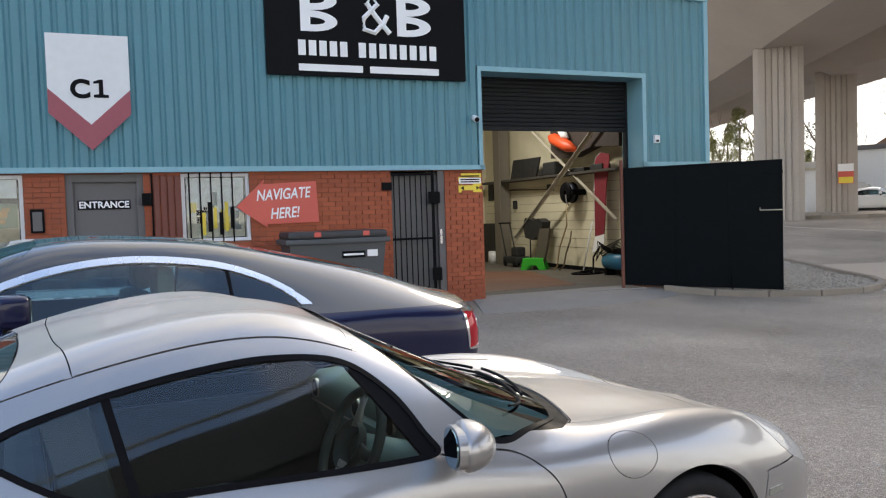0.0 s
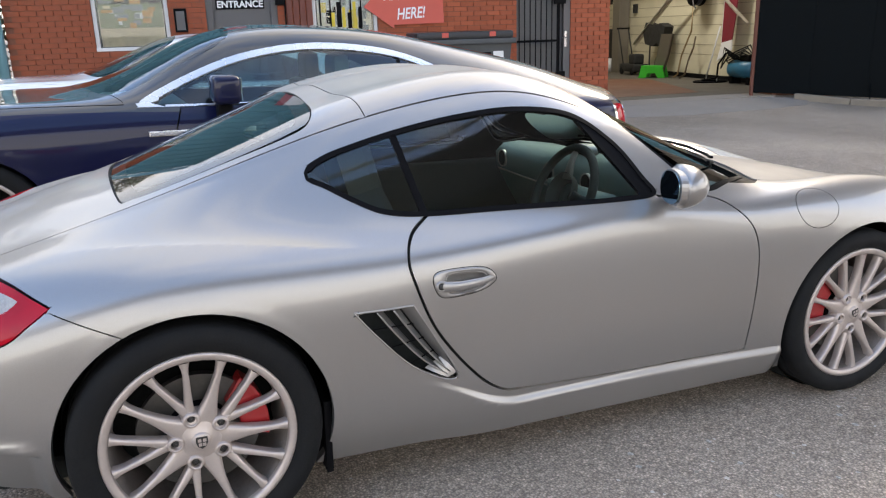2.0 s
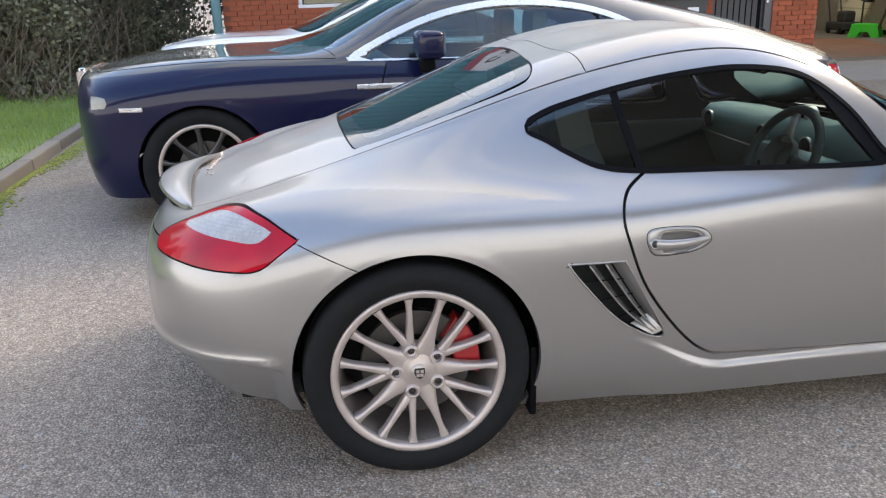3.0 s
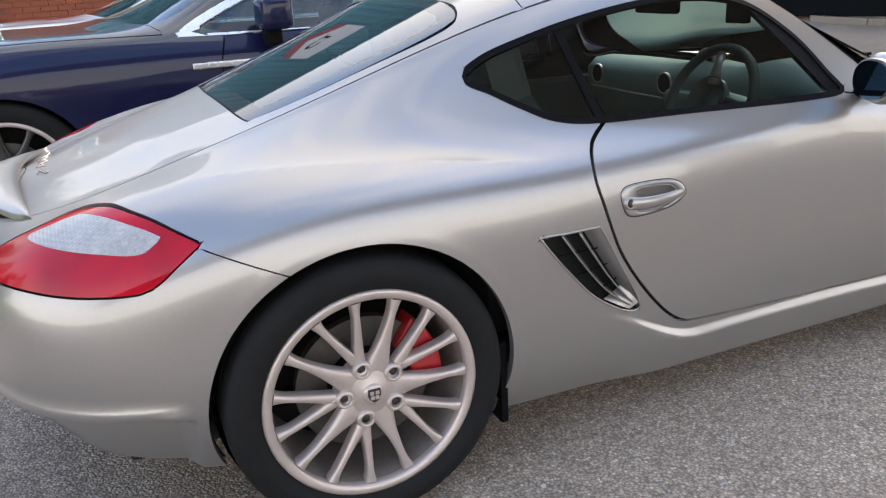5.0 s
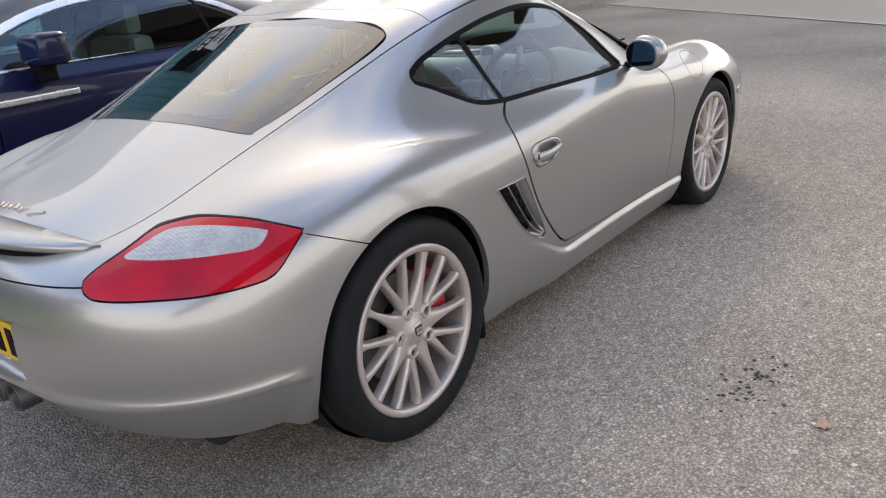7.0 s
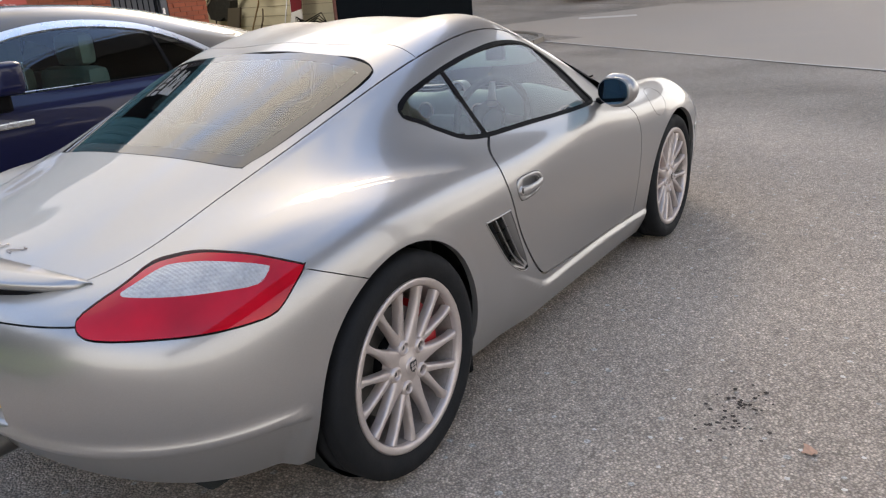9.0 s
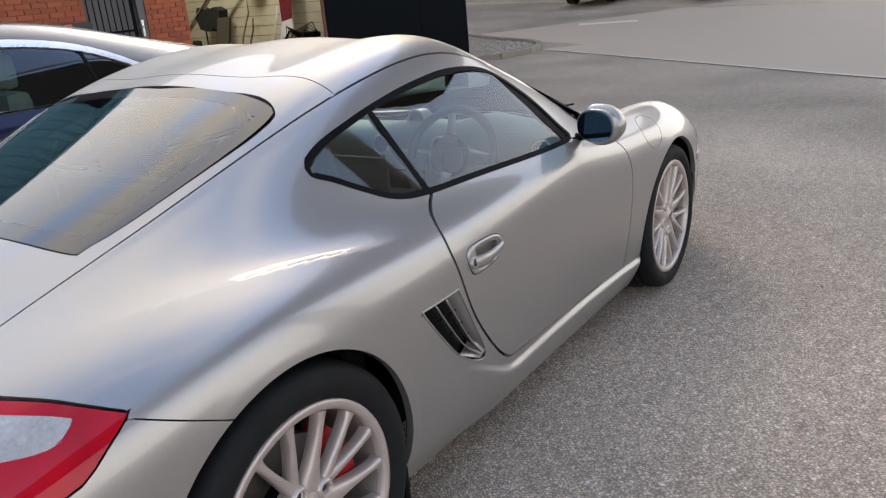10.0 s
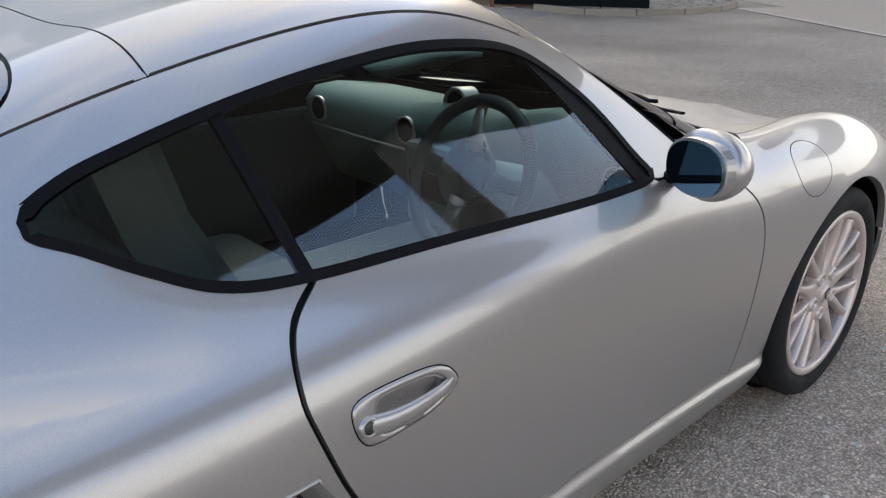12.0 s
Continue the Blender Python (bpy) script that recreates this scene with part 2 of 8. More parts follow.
# ---- smooth shells cut into panels ----
def cardinal(knots):
    """The second derivatives of a natural cubic spline, as a matrix on its values."""
    n = len(knots)
    h = np.diff(knots)
    a, b = np.eye(n), np.zeros((n, n))
    for i in range(1, n - 1):
        a[i, i - 1], a[i, i], a[i, i + 1] = h[i - 1] / 6, (h[i - 1] + h[i]) / 3, h[i] / 6
        b[i, i - 1], b[i, i], b[i, i + 1] = 1 / h[i - 1], -1 / h[i - 1] - 1 / h[i], 1 / h[i]
    return np.linalg.solve(a, b)


def weights(knots, second, q):
    """Weights of the values, and of the slope, of a spline at q."""
    i = np.clip(np.searchsorted(knots, q) - 1, 0, len(knots) - 2)
    h = knots[i + 1] - knots[i]
    b = (q - knots[i]) / h
    a = 1 - b
    r = np.arange(len(q))
    w, d = np.zeros((len(q), len(knots))), np.zeros((len(q), len(knots)))
    w[r, i] += a
    w[r, i + 1] += b
    d[r, i] -= 1 / h
    d[r, i + 1] += 1 / h
    w += ((a**3 - a) * h**2 / 6)[:, None] * second[i] + ((b**3 - b) * h**2 / 6)[:, None] * second[i + 1]
    d += (-(3 * a**2 - 1) * h / 6)[:, None] * second[i] + ((3 * b**2 - 1) * h / 6)[:, None] * second[i + 1]
    return w, d


def soft_curve(pts, n=8, closed=True):
    """A smooth line of points through the given ones."""
    p = np.array(pts, float)
    p = np.vstack([p[-1], p, p[:2]]) if closed else np.vstack([2 * p[0] - p[1], p, 2 * p[-1] - p[-2]])
    out = []
    for i in range(1, len(p) - 2):
        for k in range(n):
            t = k / n
            out.append(0.5 * (2 * p[i] + (p[i + 1] - p[i - 1]) * t + (2 * p[i - 1] - 5 * p[i] + 4 * p[i + 1] - p[i + 2]) * t**2 + (3 * p[i] - p[i - 1] - 3 * p[i + 1] + p[i + 2]) * t**3))
    if not closed:
        out.append(p[-2])
    return np.array(out)


def inside(q, poly):
    """Signed distance of the points q to a closed outline, positive inside."""
    best, odd = np.full(len(q), 1e9), np.zeros(len(q), bool)
    for a, b in zip(poly, np.roll(poly, -1, 0)):
        e, w = b - a, q - a
        t = np.clip((w @ e) / max(e @ e, 1e-12), 0, 1)
        best = np.minimum(best, ((w - t[:, None] * e) ** 2).sum(1))
        cross = ((a[1] <= q[:, 1]) & (b[1] > q[:, 1])) | ((b[1] <= q[:, 1]) & (a[1] > q[:, 1]))
        if abs(e[1]) > 1e-12:
            odd ^= cross & (q[:, 0] < a[0] + (q[:, 1] - a[1]) / e[1] * e[0])
    return np.where(odd, 1, -1) * np.sqrt(best)


def to_line(q, line):
    """Distance of the points q to an open line."""
    best = np.full(len(q), 1e9)
    for a, b in zip(line[:-1], line[1:]):
        e, w = b - a, q - a
        t = np.clip((w @ e) / max(e @ e, 1e-12), 0, 1)
        best = np.minimum(best, ((w - t[:, None] * e) ** 2).sum(1))
    return np.sqrt(best)


class Shell:
    """One side (y < 0) of a symmetric body, lofted through lines that run from tail to nose. Panels are cut from it."""

    def __init__(self, lines, du=9, ds=11, relief=None):
        self.relief = relief
        net = np.array(lines, float).transpose(1, 0, 2)  # stations, lines, xyz with y as half width
        net[:, :, 1] *= -1
        flip = np.array([1, -1, 1])
        net = np.concatenate([net, net[:, -2::-1] * flip], 1)
        net = np.concatenate([net[3:0:-1] * flip, net, net[-2:-5:-1] * flip], 0)
        self.net, nl = net, len(lines)
        gap = np.sqrt(((net[1:, 1:nl] - net[:-1, 1:nl]) ** 2).sum(-1)).mean(1) ** 0.75
        self.ku = np.r_[0, np.cumsum(gap)]
        self.ku -= self.ku[3]
        gap = np.sqrt(((net[4:-4, 1:] - net[4:-4, :-1]) ** 2).sum(-1)).mean(0) ** 0.75
        self.ks = np.r_[0, np.cumsum(gap)]
        self.mu, self.ms = cardinal(self.ku), cardinal(self.ks)
        self.st, self.li = self.ku[3:-3], self.ks[:nl]
        us = np.concatenate([np.linspace(a, b, du, endpoint=False) for a, b in zip(self.st[:-1], self.st[1:])] + [self.st[-1:]])
        ss = np.concatenate([np.linspace(a, b, ds, endpoint=False) for a, b in zip(self.li[:-1], self.li[1:])] + [self.li[-1:]])
        g = np.stack(np.meshgrid(us, ss, indexing="ij"), -1)
        nu, ns = g.shape[:2]
        i = np.arange(nu * ns).reshape(nu, ns)
        a, b, c, d = (k.ravel() for k in (i[:-1, :-1], i[1:, :-1], i[1:, 1:], i[:-1, 1:]))
        self.uv, self.tri = g.reshape(-1, 2), np.concatenate([np.stack([a, b, c], 1), np.stack([a, c, d], 1)])

    def at(self, uv):
        """Places and outward normals, with the relief laid on."""
        p, n = self.plain(uv)
        if self.relief is None:
            return p, n
        q = p + n * self.relief(p, *self.index(uv))[:, None]
        e = 0.0015
        ends = []
        for d in ((e, 0), (-e, 0), (0, e), (0, -e)):
            w = uv + np.array(d)
            a, b = self.plain(w)
            ends.append(a + b * self.relief(a, *self.index(w))[:, None])
        m = np.cross(ends[0] - ends[1], ends[2] - ends[3])
        size = np.linalg.norm(m, axis=1, keepdims=True)
        return q, np.where(size > 1e-10, m / np.maximum(size, 1e-12), n)

    def place(self, uv):
        p, n = self.plain(uv)
        return p if self.relief is None else p + n * self.relief(p, *self.index(uv))[:, None]

    def plain(self, uv):
        wu, du = weights(self.ku, self.mu, uv[:, 0])
        ws, dv = weights(self.ks, self.ms, uv[:, 1])
        half = np.einsum("ki,ijc->kjc", wu, self.net)
        p, pv = np.einsum("kj,kjc->kc", ws, half), np.einsum("kj,kjc->kc", dv, half)
        pu = np.einsum("kj,kjc->kc", ws, np.einsum("ki,ijc->kjc", du, self.net))
        n = np.cross(pu, pv)
        size = np.linalg.norm(n, axis=1, keepdims=True)
        n = n / np.maximum(size, 1e-9)
        return p, n

    def index(self, uv):
        """Station and line numbers, as fractions."""
        return np.interp(uv[:, 0], self.st, np.arange(len(self.st))), np.interp(uv[:, 1], self.li, np.arange(len(self.li)))

    def value(self, f, uv):
        return f(self.place(uv), *self.index(uv))

    def cut(self, f, level=0.0):
        """Splits the triangles along f = level."""
        val = self.value(f, self.uv) - level
        val[np.abs(val) < 2e-4] = 0
        sg = np.sign(val)[self.tri]
        hit = (sg.min(1) < 0) & (sg.max(1) > 0)
        new_uv, made, tris = [], {}, []

        def mid(i, j):
            key = (min(i, j), max(i, j))
            if key not in made:
                made[key] = len(self.uv) + len(new_uv)
                t = val[i] / (val[i] - val[j])
                new_uv.append(self.uv[i] * (1 - t) + self.uv[j] * t)
            return made[key]

        for t in self.tri[hit]:
            s = [val[k] for k in t]
            for r in range(3):
                i, j, k = t[r], t[(r + 1) % 3], t[(r + 2) % 3]
                vi, vj, vk = s[r], s[(r + 1) % 3], s[(r + 2) % 3]
                if vi == 0 and vj * vk < 0:
                    m = mid(j, k)
                    tris += [(i, j, m), (i, m, k)]
                    break
                if vi * vj < 0 and vi * vk < 0:
                    m, n = mid(i, j), mid(i, k)
                    tris += [(i, m, n), (m, j, k), (m, k, n)]
                    break
        if tris:
            self.uv = np.vstack([self.uv, new_uv])
            self.tri = np.vstack([self.tri[~hit], tris])

    def centres(self):
        return self.uv[self.tri].mean(1)

    def mesh(self, name, keep, both=False, left=False, out=0.0, lip=0.012, two=False):
        """A mesh of the kept triangles, moved out by a little, with a turned-in edge."""
        tri = self.tri[keep]
        used, inv = np.unique(tri, return_inverse=True)
        tri = inv.reshape(-1, 3)
        p, n = self.at(self.uv[used])
        p = p + n * out
        if both:
            p[np.abs(p[:, 1]) < 1e-4, 1] = 0
        v, nn, f = [p], [n], [tri]
        if lip:
            e = np.concatenate([tri[:, [0, 1]], tri[:, [1, 2]], tri[:, [2, 0]]])
            code = e[:, 0].astype(np.int64) * 10**7 + e[:, 1]
            back = e[:, 1].astype(np.int64) * 10**7 + e[:, 0]
            e = e[~np.isin(code, back)]
            if both and len(e):
                e = e[~((np.abs(p[e[:, 0], 1]) < 1e-3) & (np.abs(p[e[:, 1], 1]) < 1e-3))]
            if len(e):
                a, b = p[e[:, 0]], p[e[:, 1]]
                na, nb = n[e[:, 0]], n[e[:, 1]]
                side = np.cross(b - a, (na + nb) / 2)
                side /= np.maximum(np.linalg.norm(side, axis=1, keepdims=True), 1e-9)
                k, c = len(p), len(e)
                rim = [a, b, b - nb * lip, a - na * lip]
                v += rim
                nn += [side] * 4
                i = np.arange(c)
                f += [np.stack([k + c + i, k + i, k + 3 * c + i], 1), np.stack([k + c + i, k + 3 * c + i, k + 2 * c + i], 1)]
        v, nn, f = np.vstack(v), np.vstack(nn), np.vstack(f)
        if left or both:
            flip = np.array([1, -1, 1])
            v2, n2, f2 = v * flip, nn * flip, f[:, ::-1]
            v, nn, f = (v2, n2, f2) if left else (np.vstack([v, v2]), np.vstack([nn, n2]), np.vstack([f, f2 + len(v)]))
        return self.finish(name, v, nn, f)

    def finish(self, name, v, nn, f):
        me = bpy.data.meshes.new(name)
        me.from_pydata(v.tolist(), [], f.tolist())
        me.polygons.foreach_set("use_smooth", np.ones(len(f), bool))
        me.normals_split_custom_set_from_vertices(nn.tolist())
        return me

    def pane(self, name, keep, whole, axis, powers, both=False, left=False, out=0.0):
        """A sheet of glass, bent evenly: one low polynomial stands in for the body's surface over the whole window."""
        ins = [c for c in range(3) if c != axis]
        ref = self.place(self.uv[np.unique(self.tri[whole])])
        used, inv = np.unique(self.tri[keep], return_inverse=True)
        p = self.place(self.uv[used])
        mid = ref[:, ins].mean(0)
        if both:
            mid[ins.index(1)] = 0.0

        def terms(q, da=0, db=0):
            q = q - mid
            cols = []
            for a, b in powers:
                ca = a if da else 1
                cb = b if db else 1
                cols.append(ca * cb * q[:, 0] ** max(0, a - da) * q[:, 1] ** max(0, b - db))
            return np.stack(cols, 1)

        co = np.linalg.lstsq(terms(ref[:, ins]), ref[:, axis], rcond=None)[0]
        p[:, axis] = terms(p[:, ins]) @ co
        n = np.zeros_like(p)
        n[:, axis] = 1
        n[:, ins[0]], n[:, ins[1]] = -terms(p[:, ins], 1, 0) @ co, -terms(p[:, ins], 0, 1) @ co
        n /= np.linalg.norm(n, axis=1, keepdims=True)
        if axis == 1:
            n = -n
        p = p + n * out
        f = inv.reshape(-1, 3)
        flip = np.array([1, -1, 1])
        if left:
            p, n, f = p * flip, n * flip, f[:, ::-1]
        elif both:
            p[np.abs(p[:, 1]) < 1e-4, 1] = 0
            p, n, f = np.vstack([p, p * flip]), np.vstack([n, n * flip]), np.vstack([f, f[:, ::-1] + len(p)])
        return self.finish(name, p, n, f)

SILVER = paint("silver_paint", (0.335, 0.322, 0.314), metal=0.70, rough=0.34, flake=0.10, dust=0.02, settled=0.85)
NAVY = paint("navy_paint", (0.003, 0.005, 0.034), metal=0.0, rough=0.4, flake=0.12, dust=0.01, coat=0.8, gloss=1.42)
GUN = paint("dark_grey_paint", (0.018, 0.018, 0.020), metal=0.1, rough=0.4, flake=0.10, dust=0.03, coat=1.0)
WHITE = paint("white_paint", (0.78, 0.78, 0.77), metal=0.0, rough=0.4, dust=0.05)
BLACK = mat("black_trim", (0.005, 0.005, 0.006), rough=0.5, vary=0.2, scale=20, spec=0.06)
DARK = mat("dark_lining", (0.024, 0.026, 0.026), rough=0.95, vary=0.2, spec=0.08)
RUBBER = mat("tyre_rubber", (0.009, 0.0095, 0.0105), rough=0.75, vary=0.25, scale=14, fine=160, bump=0.0006, spec=0.2)
ALLOY = mat("silver_alloy", (0.52, 0.455, 0.425), rough=0.42, metal=0.6, vary=0.06, scale=30)
# alloy darkened to paint in the shade behind the spokes
BARREL = mat("shaded_wheel_barrel", (0.30, 0.265, 0.245), rough=0.5, metal=0.5, vary=0.2, scale=20)
STEEL = mat("brake_disc_steel", (0.11, 0.105, 0.10), rough=0.5, metal=0.8, vary=0.15, scale=30)
CHROME = mat("chrome", (0.80, 0.80, 0.82), rough=0.10, metal=1.0, vary=0.03)
RED = mat("red_caliper_paint", (0.34, 0.008, 0.012), rough=0.4, vary=0.08, coat=0.5)
GLASS = glass("green_glass", (0.86, 0.98, 0.94), index=1.52)
TEAL_GLASS = glass("teal_glass", (0.40, 0.56, 0.58), index=1.52)
REAR_PANE = glass("rear_glass", (0.74, 0.93, 0.85), index=1.48)
FRIT = mat("black_printed_glass", (0.03, 0.026, 0.024), rough=0.04, vary=0.1, spec=0.75)
PRIVACY = glass("dark_glass", (0.10, 0.11, 0.12), index=1.5)
LENS_RED = mat("red_lamp_lens", (0.40, 0.001, 0.012), rough=0.5, spec=0.05, vary=0.3, scale=7, fine=9, coat=0.7)


def dotted_lens():
    """A clear lens moulded with rows of small beads."""
    m = mat("clear_lamp_lens", (0.36, 0.355, 0.35), rough=0.35, vary=0.25, scale=24, coat=0.8)
    n, l = m.node_tree.nodes, m.node_tree.links
    b = n["Principled BSDF"]
    tc, bead = n.new("ShaderNodeTexCoord"), n.new("ShaderNodeTexVoronoi")
    bead.inputs["Scale"].default_value, bead.inputs["Randomness"].default_value = 125.0, 0.0
    l.new(tc.outputs["Object"], bead.inputs["Vector"])
    bp = n.new("ShaderNodeBump")
    bp.inputs["Distance"].default_value = 0.003
    l.new(bead.outputs["Distance"], bp.inputs["Height"])
    l.new(bp.outputs["Normal"], b.inputs["Normal"])
    return m


LENS_WHITE = dotted_lens()
LEATHER = mat("black_leather", (0.05, 0.055, 0.055), rough=0.6, spec=0.3, vary=0.2, scale=25, fine=300, bump=0.0004)
DASH = mat("dashboard_vinyl", (0.21, 0.27, 0.25), rough=0.6, vary=0.15, scale=25, fine=300, bump=0.0004)
CREAM = mat("cream_leather", (0.55, 0.48, 0.37), rough=0.5, vary=0.1, scale=20)
MIRROR = mat("mirror_glass", (0.22, 0.32, 0.36), rough=0.02, metal=1.0, vary=0.01)
YELLOW = mat("yellow_plate", (0.72, 0.42, 0.02), rough=0.4, vary=0.05)


# ---- ground ----
def fade(a, b, v):
    t = np.clip((np.asarray(v, float) - a) / (b - a), 0, 1)
    return t * t * (3 - 2 * t)


def ground_z(x, y):
    """The yard falls gently along x, is level at the building, and the land rises beyond."""
    x, y = np.asarray(x, float), np.asarray(y, float)
    z = -0.0162 * np.minimum(x, 9 + 0.2 * (x - 9)) - 0.0023 * np.minimum(y, 20)
    z = np.where(x < -8, 0.13 - 0.0023 * np.minimum(y, 20), z)
    s = 0.82 * x + 0.57 * y
    z = z * (1 - fade(6.8, 8.9, y) * (1 - fade(10, 14, x)) * (1 - fade(40, 60, y)))
    return z + 1.25 * fade(17, 42, s)


def asphalt():
    m, n, l, b = nmat("worn_asphalt")
    tc = n.new("ShaderNodeTexCoord")
    big = n.new("ShaderNodeTexNoise")
    big.inputs["Scale"].default_value, big.inputs["Detail"].default_value = 0.35, 6.0
    v = n.new("ShaderNodeTexVoronoi")
    v.inputs["Scale"].default_value = 125.0
    v2 = n.new("ShaderNodeTexVoronoi")
    v2.inputs["Scale"].default_value = 26.0
    mid = n.new("ShaderNodeTexNoise")
    mid.inputs["Scale"].default_value, mid.inputs["Detail"].default_value, mid.inputs["Roughness"].default_value = 22.0, 8.0, 0.75
    for t in (big, v, v2, mid):
        l.new(tc.outputs["Object"], t.inputs["Vector"])
    c1 = n.new("ShaderNodeValToRGB")
    c1.color_ramp.elements[0].color, c1.color_ramp.elements[1].color = (0.33, 0.269, 0.213, 1), (0.72, 0.598, 0.48, 1)
    body = c1.color_ramp.elements.new(0.30)
    body.color = (0.405, 0.33, 0.262, 1)
    body = c1.color_ramp.elements.new(0.86)
    body.color = (0.53, 0.432, 0.342, 1)
    sep = n.new("ShaderNodeSeparateColor")
    l.new(v.outputs["Color"], sep.inputs["Color"])
    l.new(sep.outputs["Red"], c1.inputs["Fac"])
    # a few pale chips
    sep2 = n.new("ShaderNodeSeparateColor")
    l.new(v2.outputs["Color"], sep2.inputs["Color"])
    gt = n.new("ShaderNodeMath")
    gt.operation = "GREATER_THAN"
    gt.inputs[1].default_value = 0.955
    l.new(sep2.outputs["Green"], gt.inputs[0])
    near = n.new("ShaderNodeMath")
    near.operation = "LESS_THAN"
    near.inputs[1].default_value = 0.30
    l.new(v2.outputs["Distance"], near.inputs[0])
    both = n.new("ShaderNodeMath")
    both.operation = "MULTIPLY"
    l.new(gt.outputs[0], both.inputs[0])
    l.new(near.outputs[0], both.inputs[1])
    chip = n.new("ShaderNodeMix")
    chip.data_type = "RGBA"
    chip.inputs["B"].default_value = (0.52, 0.49, 0.44, 1)
    l.new(both.outputs[0], chip.inputs["Factor"])
    l.new(c1.outputs["Color"], chip.inputs["A"])
    rng = n.new("ShaderNodeMapRange")
    rng.inputs["From Min"].default_value, rng.inputs["From Max"].default_value = 0.36, 0.64
    rng.inputs["To Min"].default_value, rng.inputs["To Max"].default_value = 0.52, 1.29
    both2 = n.new("ShaderNodeMath")
    both2.operation = "MULTIPLY_ADD"
    both2.inputs[1].default_value = 0.5
    half = n.new("ShaderNodeMath")
    half.operation = "MULTIPLY"
    half.inputs[1].default_value = 0.5
    l.new(big.outputs["Fac"], half.inputs[0])
    l.new(mid.outputs["Fac"], both2.inputs[0])
    l.new(half.outputs[0], both2.inputs[2])
    l.new(both2.outputs[0], rng.inputs["Value"])
    hsv = n.new("ShaderNodeHueSaturation")
    l.new(chip.outputs["Result"], hsv.inputs["Color"])
    l.new(rng.outputs["Result"], hsv.inputs["Value"])
    # dark joints between the stones, with crevice shade put into the colour
    pit = n.new("ShaderNodeMapRange")
    pit.inputs["From Min"].default_value, pit.inputs["From Max"].default_value = 0.25, 0.68
    pit.inputs["To Min"].default_value, pit.inputs["To Max"].default_value = 1.06, 0.54
    l.new(v.outputs["Distance"], pit.inputs["Value"])
    crevice = n.new("ShaderNodeVectorMath")
    crevice.operation = "SCALE"
    l.new(hsv.outputs["Color"], crevice.inputs[0])
    l.new(pit.outputs["Result"], crevice.inputs["Scale"])
    l.new(crevice.outputs["Vector"], b.inputs["Base Color"])
    b.inputs["Roughness"].default_value = 0.85
    bp = n.new("ShaderNodeBump")
    bp.inputs["Distance"].default_value = 0.0055
    bp.inputs["Strength"].default_value = 1.0
    l.new(pit.outputs["Result"], bp.inputs["Height"])
    l.new(bp.outputs["Normal"], b.inputs["Normal"])
    return m


ASPHALT = asphalt()
rings_x = np.r_[-400, -150, -60, -30, np.arange(-20, 61, 1.0), 90, 150, 400]
rings_y = np.r_[-400, -150, -60, -30, np.arange(-16, 61, 1.0), 90, 150, 400]
gx, gy = np.meshgrid(rings_x, rings_y, indexing="ij")
gz = ground_z(gx, gy)
gi = np.arange(gx.size).reshape(gx.shape)
gm = bpy.data.meshes.new("ground")
gm.from_pydata(np.stack([gx, gy, gz], -1).reshape(-1, 3).tolist(), [], np.stack([gi[:-1, :-1], gi[1:, :-1], gi[1:, 1:], gi[:-1, 1:]], -1).reshape(-1, 4).tolist())
tagged(part("ground", gm, ASPHALT, smooth=True), "worn grey asphalt yard with pale loose chips", "asphalt", kind="structure")


# ---- the workshop ----
WALL = pose(6.6, 8.9, 0, 0, 0, -7.5)  # x along the front, y into the building; 0 is the left side of the roller door
CLAD = mat("teal_cladding", (0.075, 0.225, 0.275), rough=0.42, metal=0.0, vary=0.10, scale=1.2, fine=30, spec=0.5)
FLASH = mat("pale_blue_flashing", (0.20, 0.40, 0.47), rough=0.4, vary=0.08, scale=3)
BRICK = mat("red_brick", (0.36, 0.095, 0.045), rough=0.85, vary=0.22, scale=9, fine=120, bump=0.001, piece=0.7)
MORTAR = mat("mortar", (0.22, 0.088, 0.055), rough=0.95, vary=0.2, scale=12, fine=150, bump=0.001)
GREYP = mat("grey_door_paint", (0.115, 0.110, 0.112), rough=0.5, vary=0.08, scale=4)
WHITEP = mat("white_frame", (0.70, 0.71, 0.72), rough=0.4, vary=0.06, scale=8)
BLACKP = mat("black_board", (0.007, 0.007, 0.008), rough=0.6, vary=0.15, scale=3, spec=0.08)
LETTER = mat("white_lettering", (0.85, 0.85, 0.85), rough=0.5, vary=0.02)
PINK = mat("dusky_red_vinyl", (0.32, 0.075, 0.10), rough=0.5, vary=0.06)
ARROW = mat("red_arrow_board", (0.62, 0.105, 0.075), rough=0.45, vary=0.06)
BINP = mat("dark_grey_plastic", (0.07, 0.075, 0.08), rough=0.5, vary=0.12, scale=10)
SHUT = mat("black_shutter", (0.014, 0.015, 0.017), rough=0.55, metal=0.0, vary=0.2, scale=2, spec=0.2)
GATEM = mat("black_steel_gate", (0.003, 0.0048, 0.0062), rough=0.5, metal=0.0, spec=0.06, vary=0.25, scale=2.5, fine=40, bump=0.0006)
CREAMW = mat("cream_painted_block", (0.62, 0.57, 0.42), rough=0.75, vary=0.12, scale=3, fine=60)
GALV = mat("galvanised_steel", (0.42, 0.39, 0.32), rough=0.5, metal=0.4, vary=0.15, scale=10)
CONC = mat("concrete", (0.27, 0.24, 0.212), rough=0.9, vary=0.2, scale=2.2, fine=50, bump=0.001)
WORKFLOOR = mat("stained_workshop_floor", (0.10, 0.088, 0.072), rough=0.7, vary=0.3, scale=1.5, fine=40)
FLOORP = mat("red_painted_floor", (0.15, 0.068, 0.042), rough=0.6, vary=0.35, scale=1.6)
